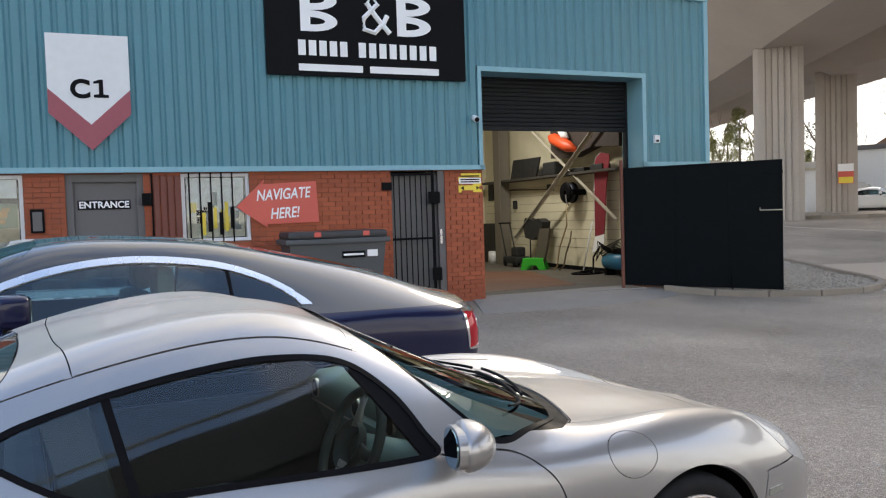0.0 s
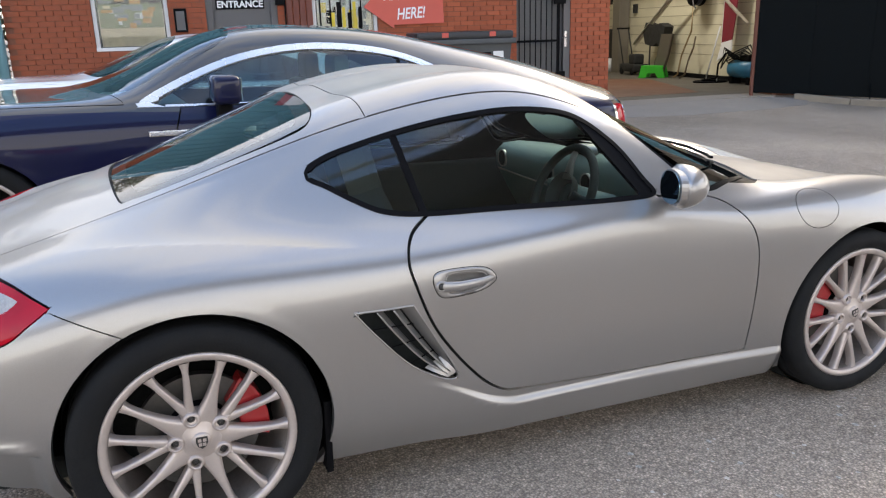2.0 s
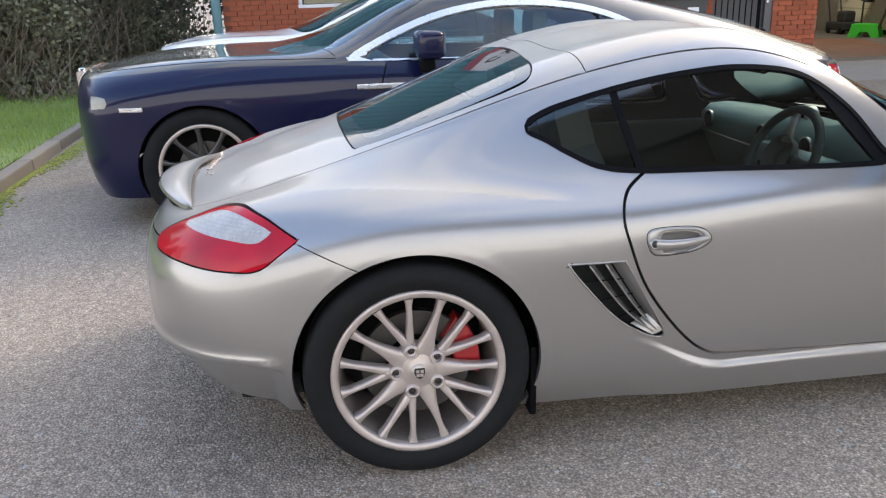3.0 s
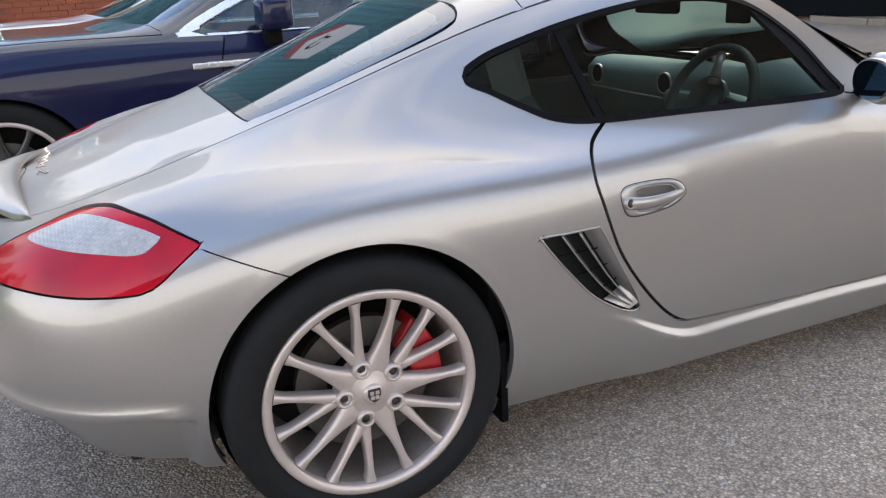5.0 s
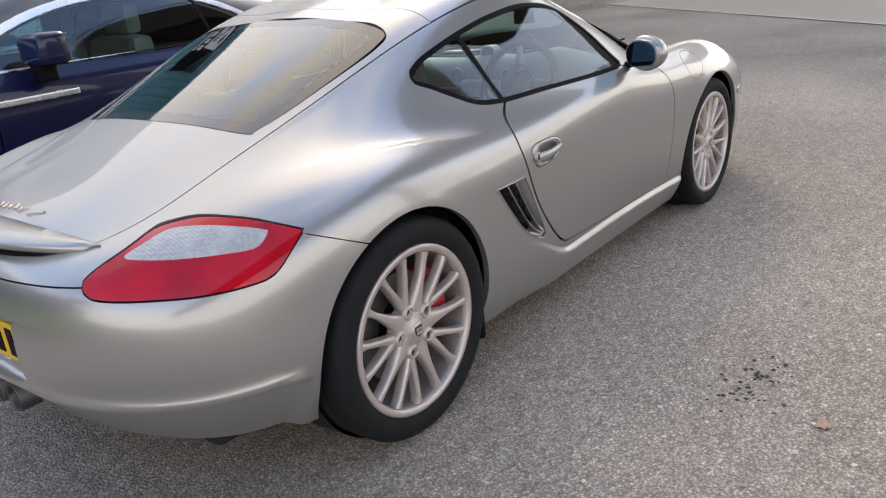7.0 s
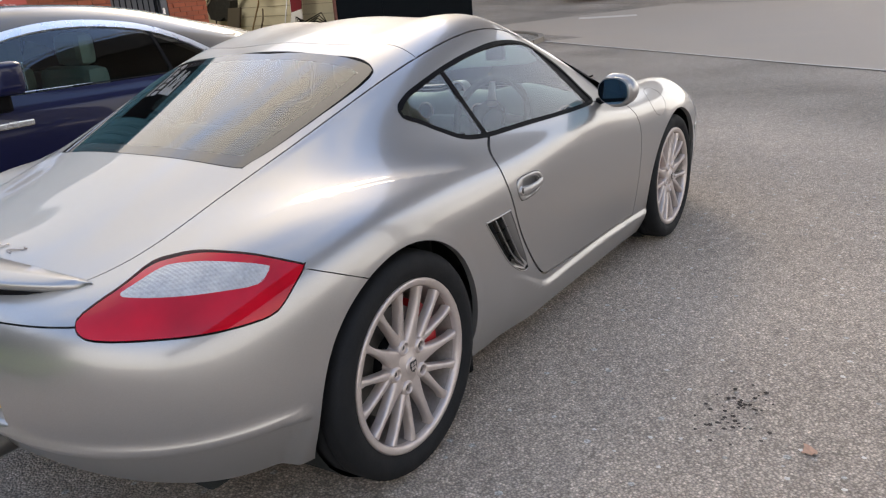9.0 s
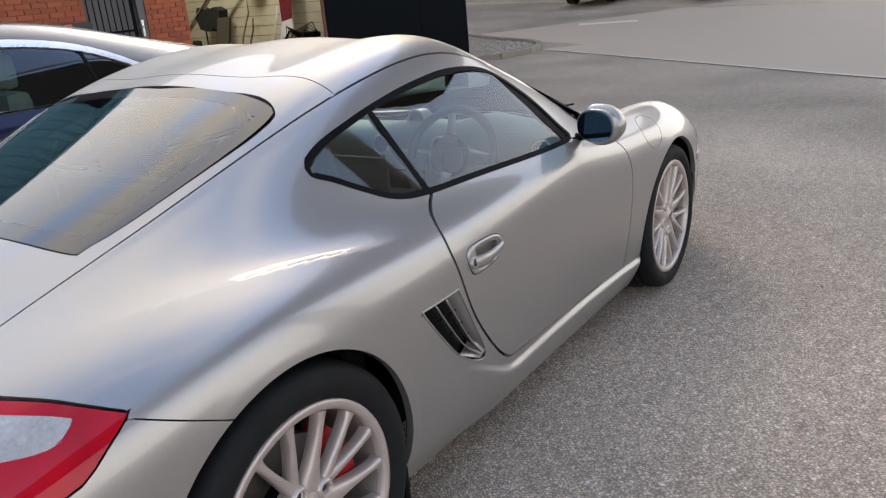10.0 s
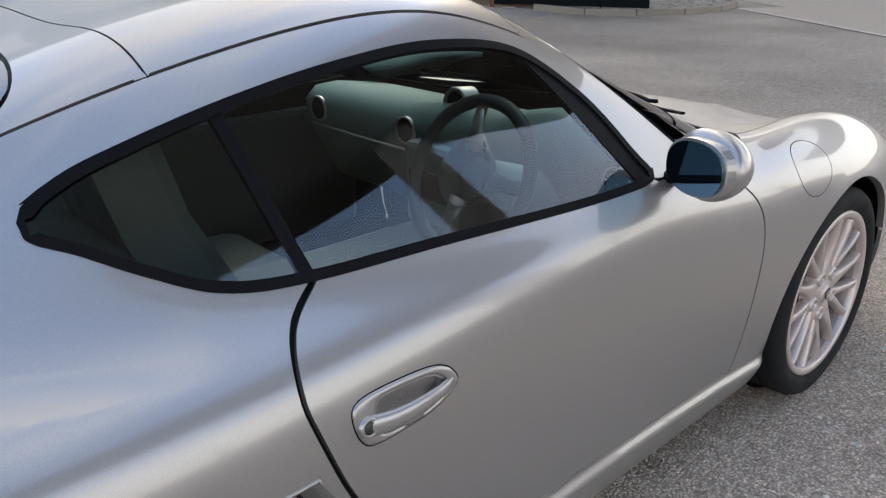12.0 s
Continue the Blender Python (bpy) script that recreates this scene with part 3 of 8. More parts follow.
PANE = glass("window_pane", (0.93, 0.95, 0.95), index=1.4)
POSTER = mat("poster_print", (0.62, 0.60, 0.48), rough=0.6, vary=0.5, scale=6)
YELLOWS = mat("yellow_sign", (0.80, 0.62, 0.06), rough=0.5, vary=0.04)

OPENINGS = [(-8.23, -7.17, 1.20, 2.27), (-6.63, -5.57, -0.3, 2.27), (-5.04, -4.02, 1.22, 2.27), (-1.69, -0.72, -0.3, 2.28)]
X0, X1, TOPZ, EAVE = -9.4, 4.86, 2.31, 5.56


def wall_blocks(x0, x1, z0, z1, holes, y0, y1):
    """A wall with openings right through it, as one mesh of blocks."""
    bm = bmesh.new()
    cuts = sorted({x0, x1, *(h[0] for h in holes), *(h[1] for h in holes)})
    for a, b in zip(cuts, cuts[1:]):
        hole = next((h for h in holes if h[0] <= a and h[1] >= b), None)
        if hole:
            if hole[2] > z0:
                box(a, b, y0, y1, z0, hole[2], bm=bm)
            if hole[3] < z1:
                box(a, b, y0, y1, hole[3], z1, bm=bm)
        else:
            box(a, b, y0, y1, z0, z1, bm=bm)
    return bm


wall_front = tagged(part("wall_front", wall_blocks(X0, 0.0, -0.4, TOPZ, OPENINGS, 0.008, 0.30), MORTAR, m=WALL), "red brick lower wall with dark mortar", "wall", kind="structure")
wall_pier = tagged(part("wall_pier", box(3.37, X1, 0.008, 0.55, -0.4, TOPZ), MORTAR, m=WALL), "brick pier beside the roller door", "wall", kind="structure")
tagged(part("wall_side", box(X0, X0 + 0.25, 0.30, 9.5, -0.4, EAVE), CLAD, m=WALL), "teal side wall of the workshop", "wall", kind="structure")
tagged(part("wall_back", box(X0, X1 + 0.2, 10.0, 10.2, -0.4, EAVE), CREAMW, m=WALL), "cream back wall of the workshop", "wall", kind="structure")
tagged(part("wall_gable_inner", box(4.70, X1 + 0.05, 0.56, 10.0, -0.4, 2.62), CREAMW, m=WALL), "cream painted block wall inside the workshop", "wall", kind="structure")
tagged(part("wall_gable_upper", box(4.76, X1 + 0.05, 0.30, 10.0, 2.62, EAVE), CREAMW, m=WALL), "cream sheeting above the block wall", "wall", kind="structure")
tagged(part("wall_partition", box(-0.9, -0.75, 0.32, 10.0, -0.4, 4.4), CREAMW, m=WALL), "plain inner partition", "wall", kind="structure")
tagged(part("ceiling", box(X0, X1 + 0.1, 0.0, 10.2, EAVE - 0.1, EAVE + 0.05), GALV, m=WALL), "grey metal roof sheeting", "ceiling", kind="structure")
tagged(part("floor", box(-0.75, 4.7, 0.5, 10.0, -0.25, 0.012), WORKFLOOR, m=WALL), "stained concrete workshop floor", "floor", kind="structure")
part("threshold", box(0.0, 3.37, -0.10, 0.5, -0.3, 0.009), CONC, bpy.data.objects["floor"], "worn concrete threshold")
part("paint_patch", slab([(-0.6, 0.9), (2.6, 1.2), (3.6, 5.0), (0.0, 8.0)], 0.0, 0.016), FLOORP, bpy.data.objects["floor"], "worn red floor paint")


def sheeting(x0, x1, z0, z1, y=-0.06, pitch=0.2, deep=0.032):
    """Trapezoid-ribbed sheeting."""
    bm, cols = bmesh.new(), []
    x = math.floor(x0 / pitch) * pitch
    xs = []
    while x < x1 + pitch:
        xs += [(x, 0), (x + 0.10, 0), (x + 0.13, deep), (x + 0.17, deep)]
        x += pitch
    pts = [(min(max(px, x0), x1), py) for px, py in xs if x0 - 0.05 <= px <= x1 + 0.05]
    for px, py in pts:
        cols.append((bm.verts.new((px, y - 0.0 + py, z0)), bm.verts.new((px, y + py, z1))))
    for a, b in zip(cols, cols[1:]):
        if (a[0].co - b[0].co).length > 1e-5:
            bm.faces.new((a[0], b[0], b[1], a[1]))
    bmesh.ops.recalc_face_normals(bm, faces=bm.faces)
    return bm


wall_clad = tagged(part("wall_cladding", sheeting(X0, X1, 4.06, EAVE), CLAD, m=WALL), "teal ribbed metal cladding", "cladding", kind="structure")
part("cladding_sheet", sheeting(X0, -0.05, 2.34, 4.06), CLAD, wall_clad)
part("cladding_sheet", sheeting(3.43, X1, 2.38, 4.06), CLAD, wall_clad)
part("cladding_lining", wall_blocks(X0, X1, 2.31, EAVE, [(-0.03, 3.40, 2.0, 4.02)], -0.02, 0.2), CLAD, wall_clad)
trim = tagged(part("trim", box(X0 - 0.01, 0.03, -0.085, 0.012, 2.29, 2.37), FLASH, m=WALL), "pale blue flashing round the cladding", "flashing", kind="structure")
part("trim_piece", box(-0.07, 0.0, -0.085, 0.05, 2.29, 4.08), FLASH, trim)
part("trim_piece", box(3.37, 3.45, -0.085, 0.05, 2.33, 4.08), FLASH, trim)
part("trim_piece", box(-0.07, 3.45, -0.088, 0.05, 4.0, 4.085), FLASH, trim)
part("trim_piece", box(3.37, X1 + 0.02, -0.085, 0.05, 2.33, 2.41), FLASH, trim)
part("trim_piece", box(X1 - 0.02, X1 + 0.08, -0.09, 0.2, 2.33, EAVE), FLASH, trim)
part("trim_piece", box(X0 - 0.02, X1 + 0.09, -0.10, 0.25, EAVE - 0.02, EAVE + 0.09), FLASH, trim, "pale blue capping along the eaves")
part("reveal", box(3.37, 3.40, -0.03, 0.60, 2.31, 4.02), FLASH, trim, "blue lining of the door opening")
part("reveal", box(0.0, 3.40, -0.03, 0.60, 4.0, 4.03), FLASH, trim)
part("reveal", box(-0.03, 0.0, 0.0, 0.60, 2.31, 4.02), FLASH, trim)
tagged(part("downpipe", rod((X0 - 0.08, -0.1, -0.3), (X0 - 0.08, -0.1, EAVE - 0.1), 0.07, seg=14), FLASH, m=WALL, smooth=True), "pale blue rainwater downpipe at the building's corner", "pipe")

# roller shutter, half rolled up
shut = tagged(empty("roller_shutter", WALL @ pose(0, 0.45, 0)), "black slatted roller shutter, partly raised", "shutter")
sl = None
for k in range(12):
    z = 3.12 + 0.078 * k
    if sl is None:
        bm = slab([(0, -0.012), (0.022, 0.0), (0.03, 0.03), (0.022, 0.06), (0, 0.072), (-0.004, 0.03)], 0.0, 3.36, Matrix(((0, 0, 1, 0), (-1, 0, 0, 0), (0, 1, 0, 0), (0, 0, 0, 1))))
        ob = part("slat", bm, SHUT, shut)
        sl = ob.data
    else:
        ob = part("slat", sl, SHUT, shut)
    ob.location = (0.005, 0, z)
part("bottom_bar", box(0.0, 3.365, -0.03, 0.03, 3.03, 3.11, 0.008), SHUT, shut)
part("guide_rail", box(-0.0, 0.05, -0.04, 0.05, 0.0, 4.0), SHUT, shut)
part("guide_rail", box(3.31, 3.365, -0.04, 0.05, 0.0, 4.0), SHUT, shut)

# windows
def window(name, x0, x1, z0, z1, label):
    w = tagged(empty(name, WALL @ pose(x0, 0.06, z0)), label, "window", kind="structure")
    a, b = x1 - x0, z1 - z0
    for n, r in (("window_frame", (0, 0.055, 0, b)), ("window_frame", (a - 0.055, a, 0, b)), ("window_frame", (0.055, a - 0.055, b - 0.05, b)), ("window_sill", (-0.02, a + 0.02, -0.03, 0.05))):
        part(n, box(r[0], r[1], -0.05 if n == "window_sill" else -0.02, 0.05, r[2], r[3], 0.006), WHITEP, w, "white frame")
    part("pane", box(0.055, a - 0.055, 0.01, 0.016, 0.05, b - 0.05), PANE, w)
    part("poster", box(0.08, a - 0.08, 0.05, 0.054, 0.06, b * 0.55), POSTER, w, "faded yellow and white window print")
    part("blind", box(0.06, a - 0.06, 0.12, 0.125, 0.05, b - 0.05), DARK, w)
    return w, a, b


w1, a1, b1 = window("window_1", -8.23, -7.17, 1.20, 2.27, "white-framed window with a faded print behind the glass")
w2, a, b = window("window_2", -5.04, -4.02, 1.22, 2.27, "white-framed window behind dark vertical bars")
for k in range(5):
    part("bar", rod((0.12 + 0.16 * k, -0.05, -0.02), (0.12 + 0.16 * k, -0.05, b + 0.02), 0.011, seg=8), BLACK, w2, smooth=True)
# black graffiti-like print on the pane
for k in range(6):
    part("print_mark", box(0.30 + 0.085 * k, 0.35 + 0.085 * k + 0.01 * (k % 2), 0.003, 0.009, 0.10 + 0.05 * (k % 3), 0.45 + 0.08 * ((k * 2) % 3)), BLACKP if k % 2 else YELLOWS, w2)

# a town view printed on the first window's film: bands and blocks of colour
PRINT = [mat("print_" + n, c, rough=0.6, vary=0.35, scale=14) for n, c in (("sky", (0.62, 0.66, 0.68)), ("slate", (0.20, 0.25, 0.27)), ("green", (0.16, 0.21, 0.12)), ("amber", (0.50, 0.26, 0.07)), ("sand", (0.55, 0.47, 0.32)))]
r3 = random.Random(5)
for z0, z1, k in ((0.70, 0.99, 0), (0.30, 0.62, 2), (0.06, 0.30, 4)):
    part("print_band", box(0.09, a1 - 0.09, 0.038, 0.046, z0 * b1, z1 * b1 - 0.05 * (k == 0)), PRINT[k], w1)
for k in range(34):
    x, z = r3.uniform(0.1, a1 - 0.28), r3.uniform(0.28, 0.74)
    part("print_mark", box(x, x + r3.uniform(0.05, 0.18), 0.030 - 0.0004 * k, 0.0375, z * b1, (z + r3.uniform(0.03, 0.10)) * b1), PRINT[r3.choice((0, 1, 1, 2, 3, 3, 4))], w1)
# pale street view showing between the bars of the second
part("print_band", box(0.08, a - 0.08, 0.038, 0.046, 0.42 * b, 0.94 * b), PRINT[0], w2)
for k in range(16):
    x, z = r3.uniform(0.08, a - 0.25), r3.uniform(0.08, 0.6)
    part("print_mark", box(x, x + r3.uniform(0.05, 0.14), 0.030 - 0.0004 * k, 0.0375, z * b, (z + r3.uniform(0.06, 0.2)) * b), (PRINT[1], PRINT[1], BLACKP, YELLOWS)[k % 4], w2)

# entrance door
d1 = tagged(empty("door_1", WALL @ pose(-6.63, 0.10, 0)), "grey steel entrance door with a white on black sign", "door", kind="structure")
part("leaf", box(0.10, 0.96, 0.0, 0.05, -0.02, 2.16, 0.004), GREYP, d1)
part("door_frame", box(0.0, 0.10, -0.06, 0.06, -0.02, 2.27, 0.004), GREYP, d1)
part("door_frame", box(0.96, 1.06, -0.06, 0.06, -0.02, 2.27, 0.004), GREYP, d1)
part("door_frame", box(0.10, 0.96, -0.06, 0.06, 2.16, 2.27, 0.004), GREYP, d1)
es = part("name_board", box(0.15, 0.87, -0.012, 0.0, 1.755, 1.895), BLACKP, d1, "black ENTRANCE sign")
text("lettering", "ENTRANCE", 0.135, LETTER, es, pose(0.165, -0.014, 1.782, 90, 0, 0), bold=0.004, sx=0.99)
# brick-red slatted security shutter between door and window, with its lock box
g = tagged(empty("folding_gate", WALL @ pose(-5.50, -0.02, 0)), "folded brown security gate with a black lock box", "gate")
for k in range(4):
    part("slat", box(0.07 + 0.1 * k, 0.15 + 0.1 * k, -0.02, 0.02, 0.05, 2.24, 0.006), mat("brown_gate", (0.16, 0.045, 0.03), rough=0.6) if k == 0 else bpy.data.materials["brown_gate"], g)
part("post", box(0.035, 0.055, -0.03, 0.02, 0.0, 2.27), BLACK, g)
part("lock_box", box(-0.10, 0.03, -0.06, 0.03, 1.80, 1.98, 0.006), BLACK, g)
# steel door with barred outer gate
d2 = tagged(empty("door_2", WALL @ pose(-1.69, 0.08, 0)), "grey steel door behind a black barred gate", "door", kind="structure")
part("leaf", box(0.02, 0.85, 0.0, 0.05, -0.02, 2.24, 0.004), GREYP, d2)
part("door_frame", box(0.85, 0.97, -0.07, 0.06, -0.02, 2.28, 0.004), GREYP, d2)
part("handle_plate", box(0.865, 0.905, -0.085, -0.07, 1.02, 1.28, 0.004), CHROME, d2, "chrome lever handle plate")
part("lever", rod((0.885, -0.12, 1.17), (0.80, -0.12, 1.17), 0.011), CHROME, d2)
bg = tagged(empty("barred_gate", WALL @ pose(-1.69, -0.03, 0)), "black barred steel security gate", "gate")
for k in range(8):
    part("bar", rod((0.04 + 0.097 * k, 0, 0.03), (0.04 + 0.097 * k, 0, 2.24), 0.010, seg=8), BLACK, bg, smooth=True)
for z in (0.05, 1.13, 2.22):
    part("rail", box(0.0, 0.76, -0.012, 0.012, z - 0.018, z + 0.018), BLACK, bg)
part("stile", box(0.72, 0.76, -0.02, 0.02, 0.0, 2.30), BLACK, bg)
part("lock_plate", box(0.66, 0.86, -0.035, 0.02, 1.72, 1.92, 0.006), BLACK, bg)
part("lock_plate", box(0.70, 0.86, -0.035, 0.02, 0.40, 0.62, 0.006), BLACK, bg)
part("hinge_box", box(-0.17, 0.0, -0.03, 0.02, 1.96, 2.09, 0.006), BLACK, bg)

# signs
sg = tagged(part("unit_sign", slab([(-6.78, 4.27), (-5.69, 4.27), (-5.69, 3.14), (-6.23, 2.61), (-6.78, 3.14)], 0.0, 0.012, Matrix(((1, 0, 0, 0), (0, 0, -1, -0.10), (0, 1, 0, 0), (0, 0, 0, 1)))), WHITEP, m=WALL), "white shield-shaped unit sign with a dusky red point", "sign")
part("red_point", slab([(-6.78, 3.49), (-6.23, 2.98), (-5.69, 3.49), (-5.69, 3.14), (-6.23, 2.61), (-6.78, 3.14)], 0.0, 0.004, Matrix(((1, 0, 0, 0), (0, 0, -1, -0.112), (0, 1, 0, 0), (0, 0, 0, 1)))), PINK, sg, "dusky red chevron")
text("lettering", "C", 0.36, BLACKP, sg, pose(-6.49, -0.117, 3.37, 90, 0, 0), bold=0.014, sx=1.05)
one = slab([(-6.18, 3.37), (-5.98, 3.37), (-5.98, 3.41), (-6.05, 3.42), (-6.05, 3.63), (-6.10, 3.63), (-6.18, 3.60), (-6.18, 3.57), (-6.11, 3.575), (-6.11, 3.42), (-6.18, 3.41)], 0.0, 0.004, Matrix(((1, 0, 0, 0), (0, 0, -1, -0.114), (0, 1, 0, 0), (0, 0, 0, 1))))
part("lettering", one, BLACKP, sg, "slab-serif figure 1")
bb = tagged(part("shop_sign", box(-3.69, -0.31, -0.13, -0.09, 3.80, 5.25, 0.006), BLACKP, m=WALL), "large black shop sign with white lettering", "sign")
# the name is drawn as plain white shapes
for cx in (-2.78, -1.17):
    bm = box(cx - 0.36, cx - 0.20, -0.136, -0.13, 4.50, 5.16)
    part("sign_mark", bm, LETTER, bb)
    for zc in (4.665, 5.0):
        part("sign_mark", slab([(cx - 0.2 + 0.44 * math.sin(t), zc + 0.166 * math.cos(t)) for t in np.linspace(0, math.pi, 14)] + [(cx - 0.2 + 0.24 * math.sin(t), zc + 0.06 * math.cos(t)) for t in np.linspace(math.pi, 0, 10)], 0.0, 0.006, Matrix(((1, 0, 0, 0), (0, 0, -1, -0.13), (0, 1, 0, 0), (0, 0, 0, 1)))), LETTER, bb)
part("sign_mark", tube([(-1.66, -0.132, 4.53), (-1.90, -0.132, 4.80), (-2.04, -0.132, 5.0), (-1.96, -0.132, 5.12), (-1.86, -0.132, 5.0), (-2.10, -0.132, 4.76), (-2.10, -0.132, 4.58), (-1.92, -0.132, 4.53), (-1.76, -0.132, 4.70), (-1.70, -0.132, 4.82)], 0.045, 6), LETTER, bb)
for k in range(5):
    part("sign_mark", box(-3.19 + 0.17 * k, -3.07 + 0.17 * k, -0.134, -0.13, 4.12, 4.36), LETTER, bb)
for k in range(8):
    part("sign_mark", box(-2.20 + 0.176 * k, -2.08 + 0.176 * k, -0.134, -0.13, 4.12, 4.36), LETTER, bb)
part("sign_mark", box(-3.19, -2.14, -0.134, -0.13, 3.875, 3.985), LETTER, bb)
part("sign_mark", box(-2.02, -0.81, -0.134, -0.13, 3.875, 3.985), LETTER, bb)
ar = tagged(part("arrow_sign", slab([(-4.24, 1.74), (-3.79, 2.17), (-3.81, 2.09), (-2.97, 2.13), (-2.94, 1.47), (-3.77, 1.46), (-3.76, 1.40)], 0.0, 0.012, Matrix(((1, 0, 0, 0), (0, 0, -1, -0.03), (0, 1, 0, 0), (0, 0, 0, 1)))), ARROW, m=WALL), "red arrow-shaped board with white capitals", "sign")
text("lettering", "NAVIGATE", 0.24, LETTER, ar, pose(-3.93, -0.044, 1.83, 90, -3, 0), shear=0.25, sx=0.74, bold=0.004)
text("lettering", "HERE!", 0.24, LETTER, ar, pose(-3.72, -0.044, 1.54, 90, -3, 0), shear=0.25, sx=0.74, bold=0.004)
ys = tagged(part("notice", box(-0.46, -0.02, -0.012, -0.002, 1.90, 2.23), YELLOWS, m=WALL), "yellow and white safety notice with small print", "sign")
part("panel", box(-0.45, -0.03, -0.016, -0.012, 2.05, 2.15), LETTER, ys)
for z in (2.18, 2.12, 2.08):
    part("print_line", box(-0.42, -0.06, -0.019, -0.016 if z < 2.16 else -0.012, z - 0.01, z + 0.012), BLACKP, ys)
part("print_line", slab([(-0.42, 1.975), (-0.36, 2.01), (-0.36, 1.94)], 0.0, 0.004, Matrix(((1, 0, 0, 0), (0, 0, -1, -0.012), (0, 1, 0, 0), (0, 0, 0, 1)))), BLACKP, ys)
part("print_line", slab([(-0.06, 1.975), (-0.12, 1.94), (-0.12, 2.01)], 0.0, 0.004, Matrix(((1, 0, 0, 0), (0, 0, -1, -0.012), (0, 1, 0, 0), (0, 0, 0, 1)))), BLACKP, ys)
kp = tagged(part("door_entry_panel", box(-7.09, -6.91, -0.05, 0.0, 1.44, 1.78, 0.008), BLACK, m=WALL), "black and steel door-entry panel on brick", "intercom")
part("face", box(-7.06, -6.94, -0.056, -0.05, 1.47, 1.74), GREYP, kp, "brushed steel face")
cm = tagged(part("security_camera", rod((-0.17, -0.09, 3.19), (-0.20, -0.30, 3.13), 0.05, seg=14), WHITEP, m=WALL, smooth=True), "small white dome security camera on the cladding", "camera")
part("lens", rod((-0.20, -0.295, 3.131), (-0.203, -0.315, 3.126), 0.042, seg=14), BLACK, cm)
sn = tagged(part("alarm_box", box(3.61, 3.73, -0.12, -0.06, 2.77, 2.92, 0.012), WHITEP, m=WALL), "small white sensor box on the cladding", "sensor")
part("lens", box(3.64, 3.70, -0.126, -0.12, 2.79, 2.83), BLACK, sn)

# wheelie bin
bn = tagged(empty("waste_bin", WALL @ pose(-2.9, -0.75, 0.0)), "large dark grey four-wheeled waste bin with flat lid", "bin")
bm = slab([(-0.74, -0.36), (0.74, -0.36), (0.74, 0.36), (-0.74, 0.36)], 0.15, 1.18)
for v in bm.verts:
    if v.co.z < 0.2:
        v.co.x *= 0.86
        v.co.y *= 0.82
part("tub", bm, BINP, bn)
part("rim", box(-0.80, 0.80, -0.41, 0.41, 1.14, 1.22, 0.02), BINP, bn)
part("lid", box(-0.76, 0.76, -0.40, 0.38, 1.22, 1.33, 0.04), mat("bin_lid", (0.035, 0.036, 0.038), rough=0.5), bn, "black lid")
for x in (-0.32, 0.42):
    part("lid_label", box(x - 0.05, x + 0.05, -0.405, -0.398, 1.25, 1.32), ARROW, bn, "red label")
bl = part("label", box(0.05, 0.40, -0.366, -0.355, 0.92, 1.02), BLACKP, bn)
part("print_line", box(0.07, 0.38, -0.369, -0.366, 0.955, 0.985), LETTER, bl)
part("label", box(0.44, 0.60, -0.366, -0.355, 0.93, 1.03), LETTER, bn)
for x in (-0.55, 0.55):
    for y in (-0.25, 0.25):
        part("castor", rod((x - 0.03, y, 0.08), (x + 0.03, y, 0.08), 0.08, seg=18), BLACK, bn, smooth=True)

# black gate, swung out on its hinge
gx, gy, hx, hy = 11.9, 6.83, 9.59, 8.59
gm_ = pose(hx, hy, 0, 0, 0, math.degrees(math.atan2(gy - hy, gx - hx)))
gl = math.hypot(gx - hx, gy - hy)
bgate = tagged(empty("yard_gate", gm_), "black steel-sheet yard gate standing open", "gate")


def leaf_z(x):
    """Lower and upper edge of the leaf, which follows the falling yard."""
    return 0.07 - 0.15 * x / gl, 2.30 + 0.06 * x / gl


def leaf_piece(x0, x1, y0, y1):
    (a, b), (c, d) = leaf_z(x0), leaf_z(x1)
    return slab([(x0, a), (x1, c), (x1, d), (x0, b)], -y1, -y0, pose(0, 0, 0, 90, 0, 0))


for k in range(3):
    part("sheet", leaf_piece(gl * k / 3 + 0.004, gl * (k + 1) / 3 - 0.004, -0.02, 0.02), GATEM, bgate)
for x in (0.03, gl / 3, 2 * gl / 3, gl - 0.03):
    part("stile", leaf_piece(x - 0.025, x + 0.025, 0.02, 0.06), GATEM, bgate)
    part("cover_strip", leaf_piece(x - 0.012, x + 0.012, -0.026, -0.02), GATEM, bgate)
for z in (0.10, 2.24):
    part("rail", box(0.06, gl - 0.06, 0.02, 0.055, z - 0.04, z + 0.04), GATEM, bgate)
part("bolt", rod((gl - 0.42, -0.05, 1.42), (gl + 0.02, -0.05, 1.42), 0.011), GALV, bgate, "sliding bolt", smooth=True)
part("bolt_knob", rod((gl - 0.42, -0.05, 1.42), (gl - 0.42, -0.06, 1.48), 0.012), CHROME, bgate)
part("bracket", box(gl - 0.36, gl, -0.045, -0.02, 2.10, 2.16), GATEM, bgate)
part("drop_bolt", rod((gl * 0.68, -0.05, -0.06), (gl * 0.68, -0.05, 0.22), 0.012), GATEM, bgate)
part("hinge_post", rod((-0.03, 0, -0.1), (-0.03, 0, 2.45), 0.035), mat("rusty_post", (0.16, 0.06, 0.04), rough=0.8, vary=0.3), bgate, "rust-stained hinge post")


# ---- workshop contents, along the gable wall ----
def gab(y, z, x=4.70):
    return WALL @ Vector((x, y, z))


def inwall(name, bm, material, label, category, smooth=False):
    return tagged(part(name, bm, material, m=WALL, smooth=smooth), label, category)


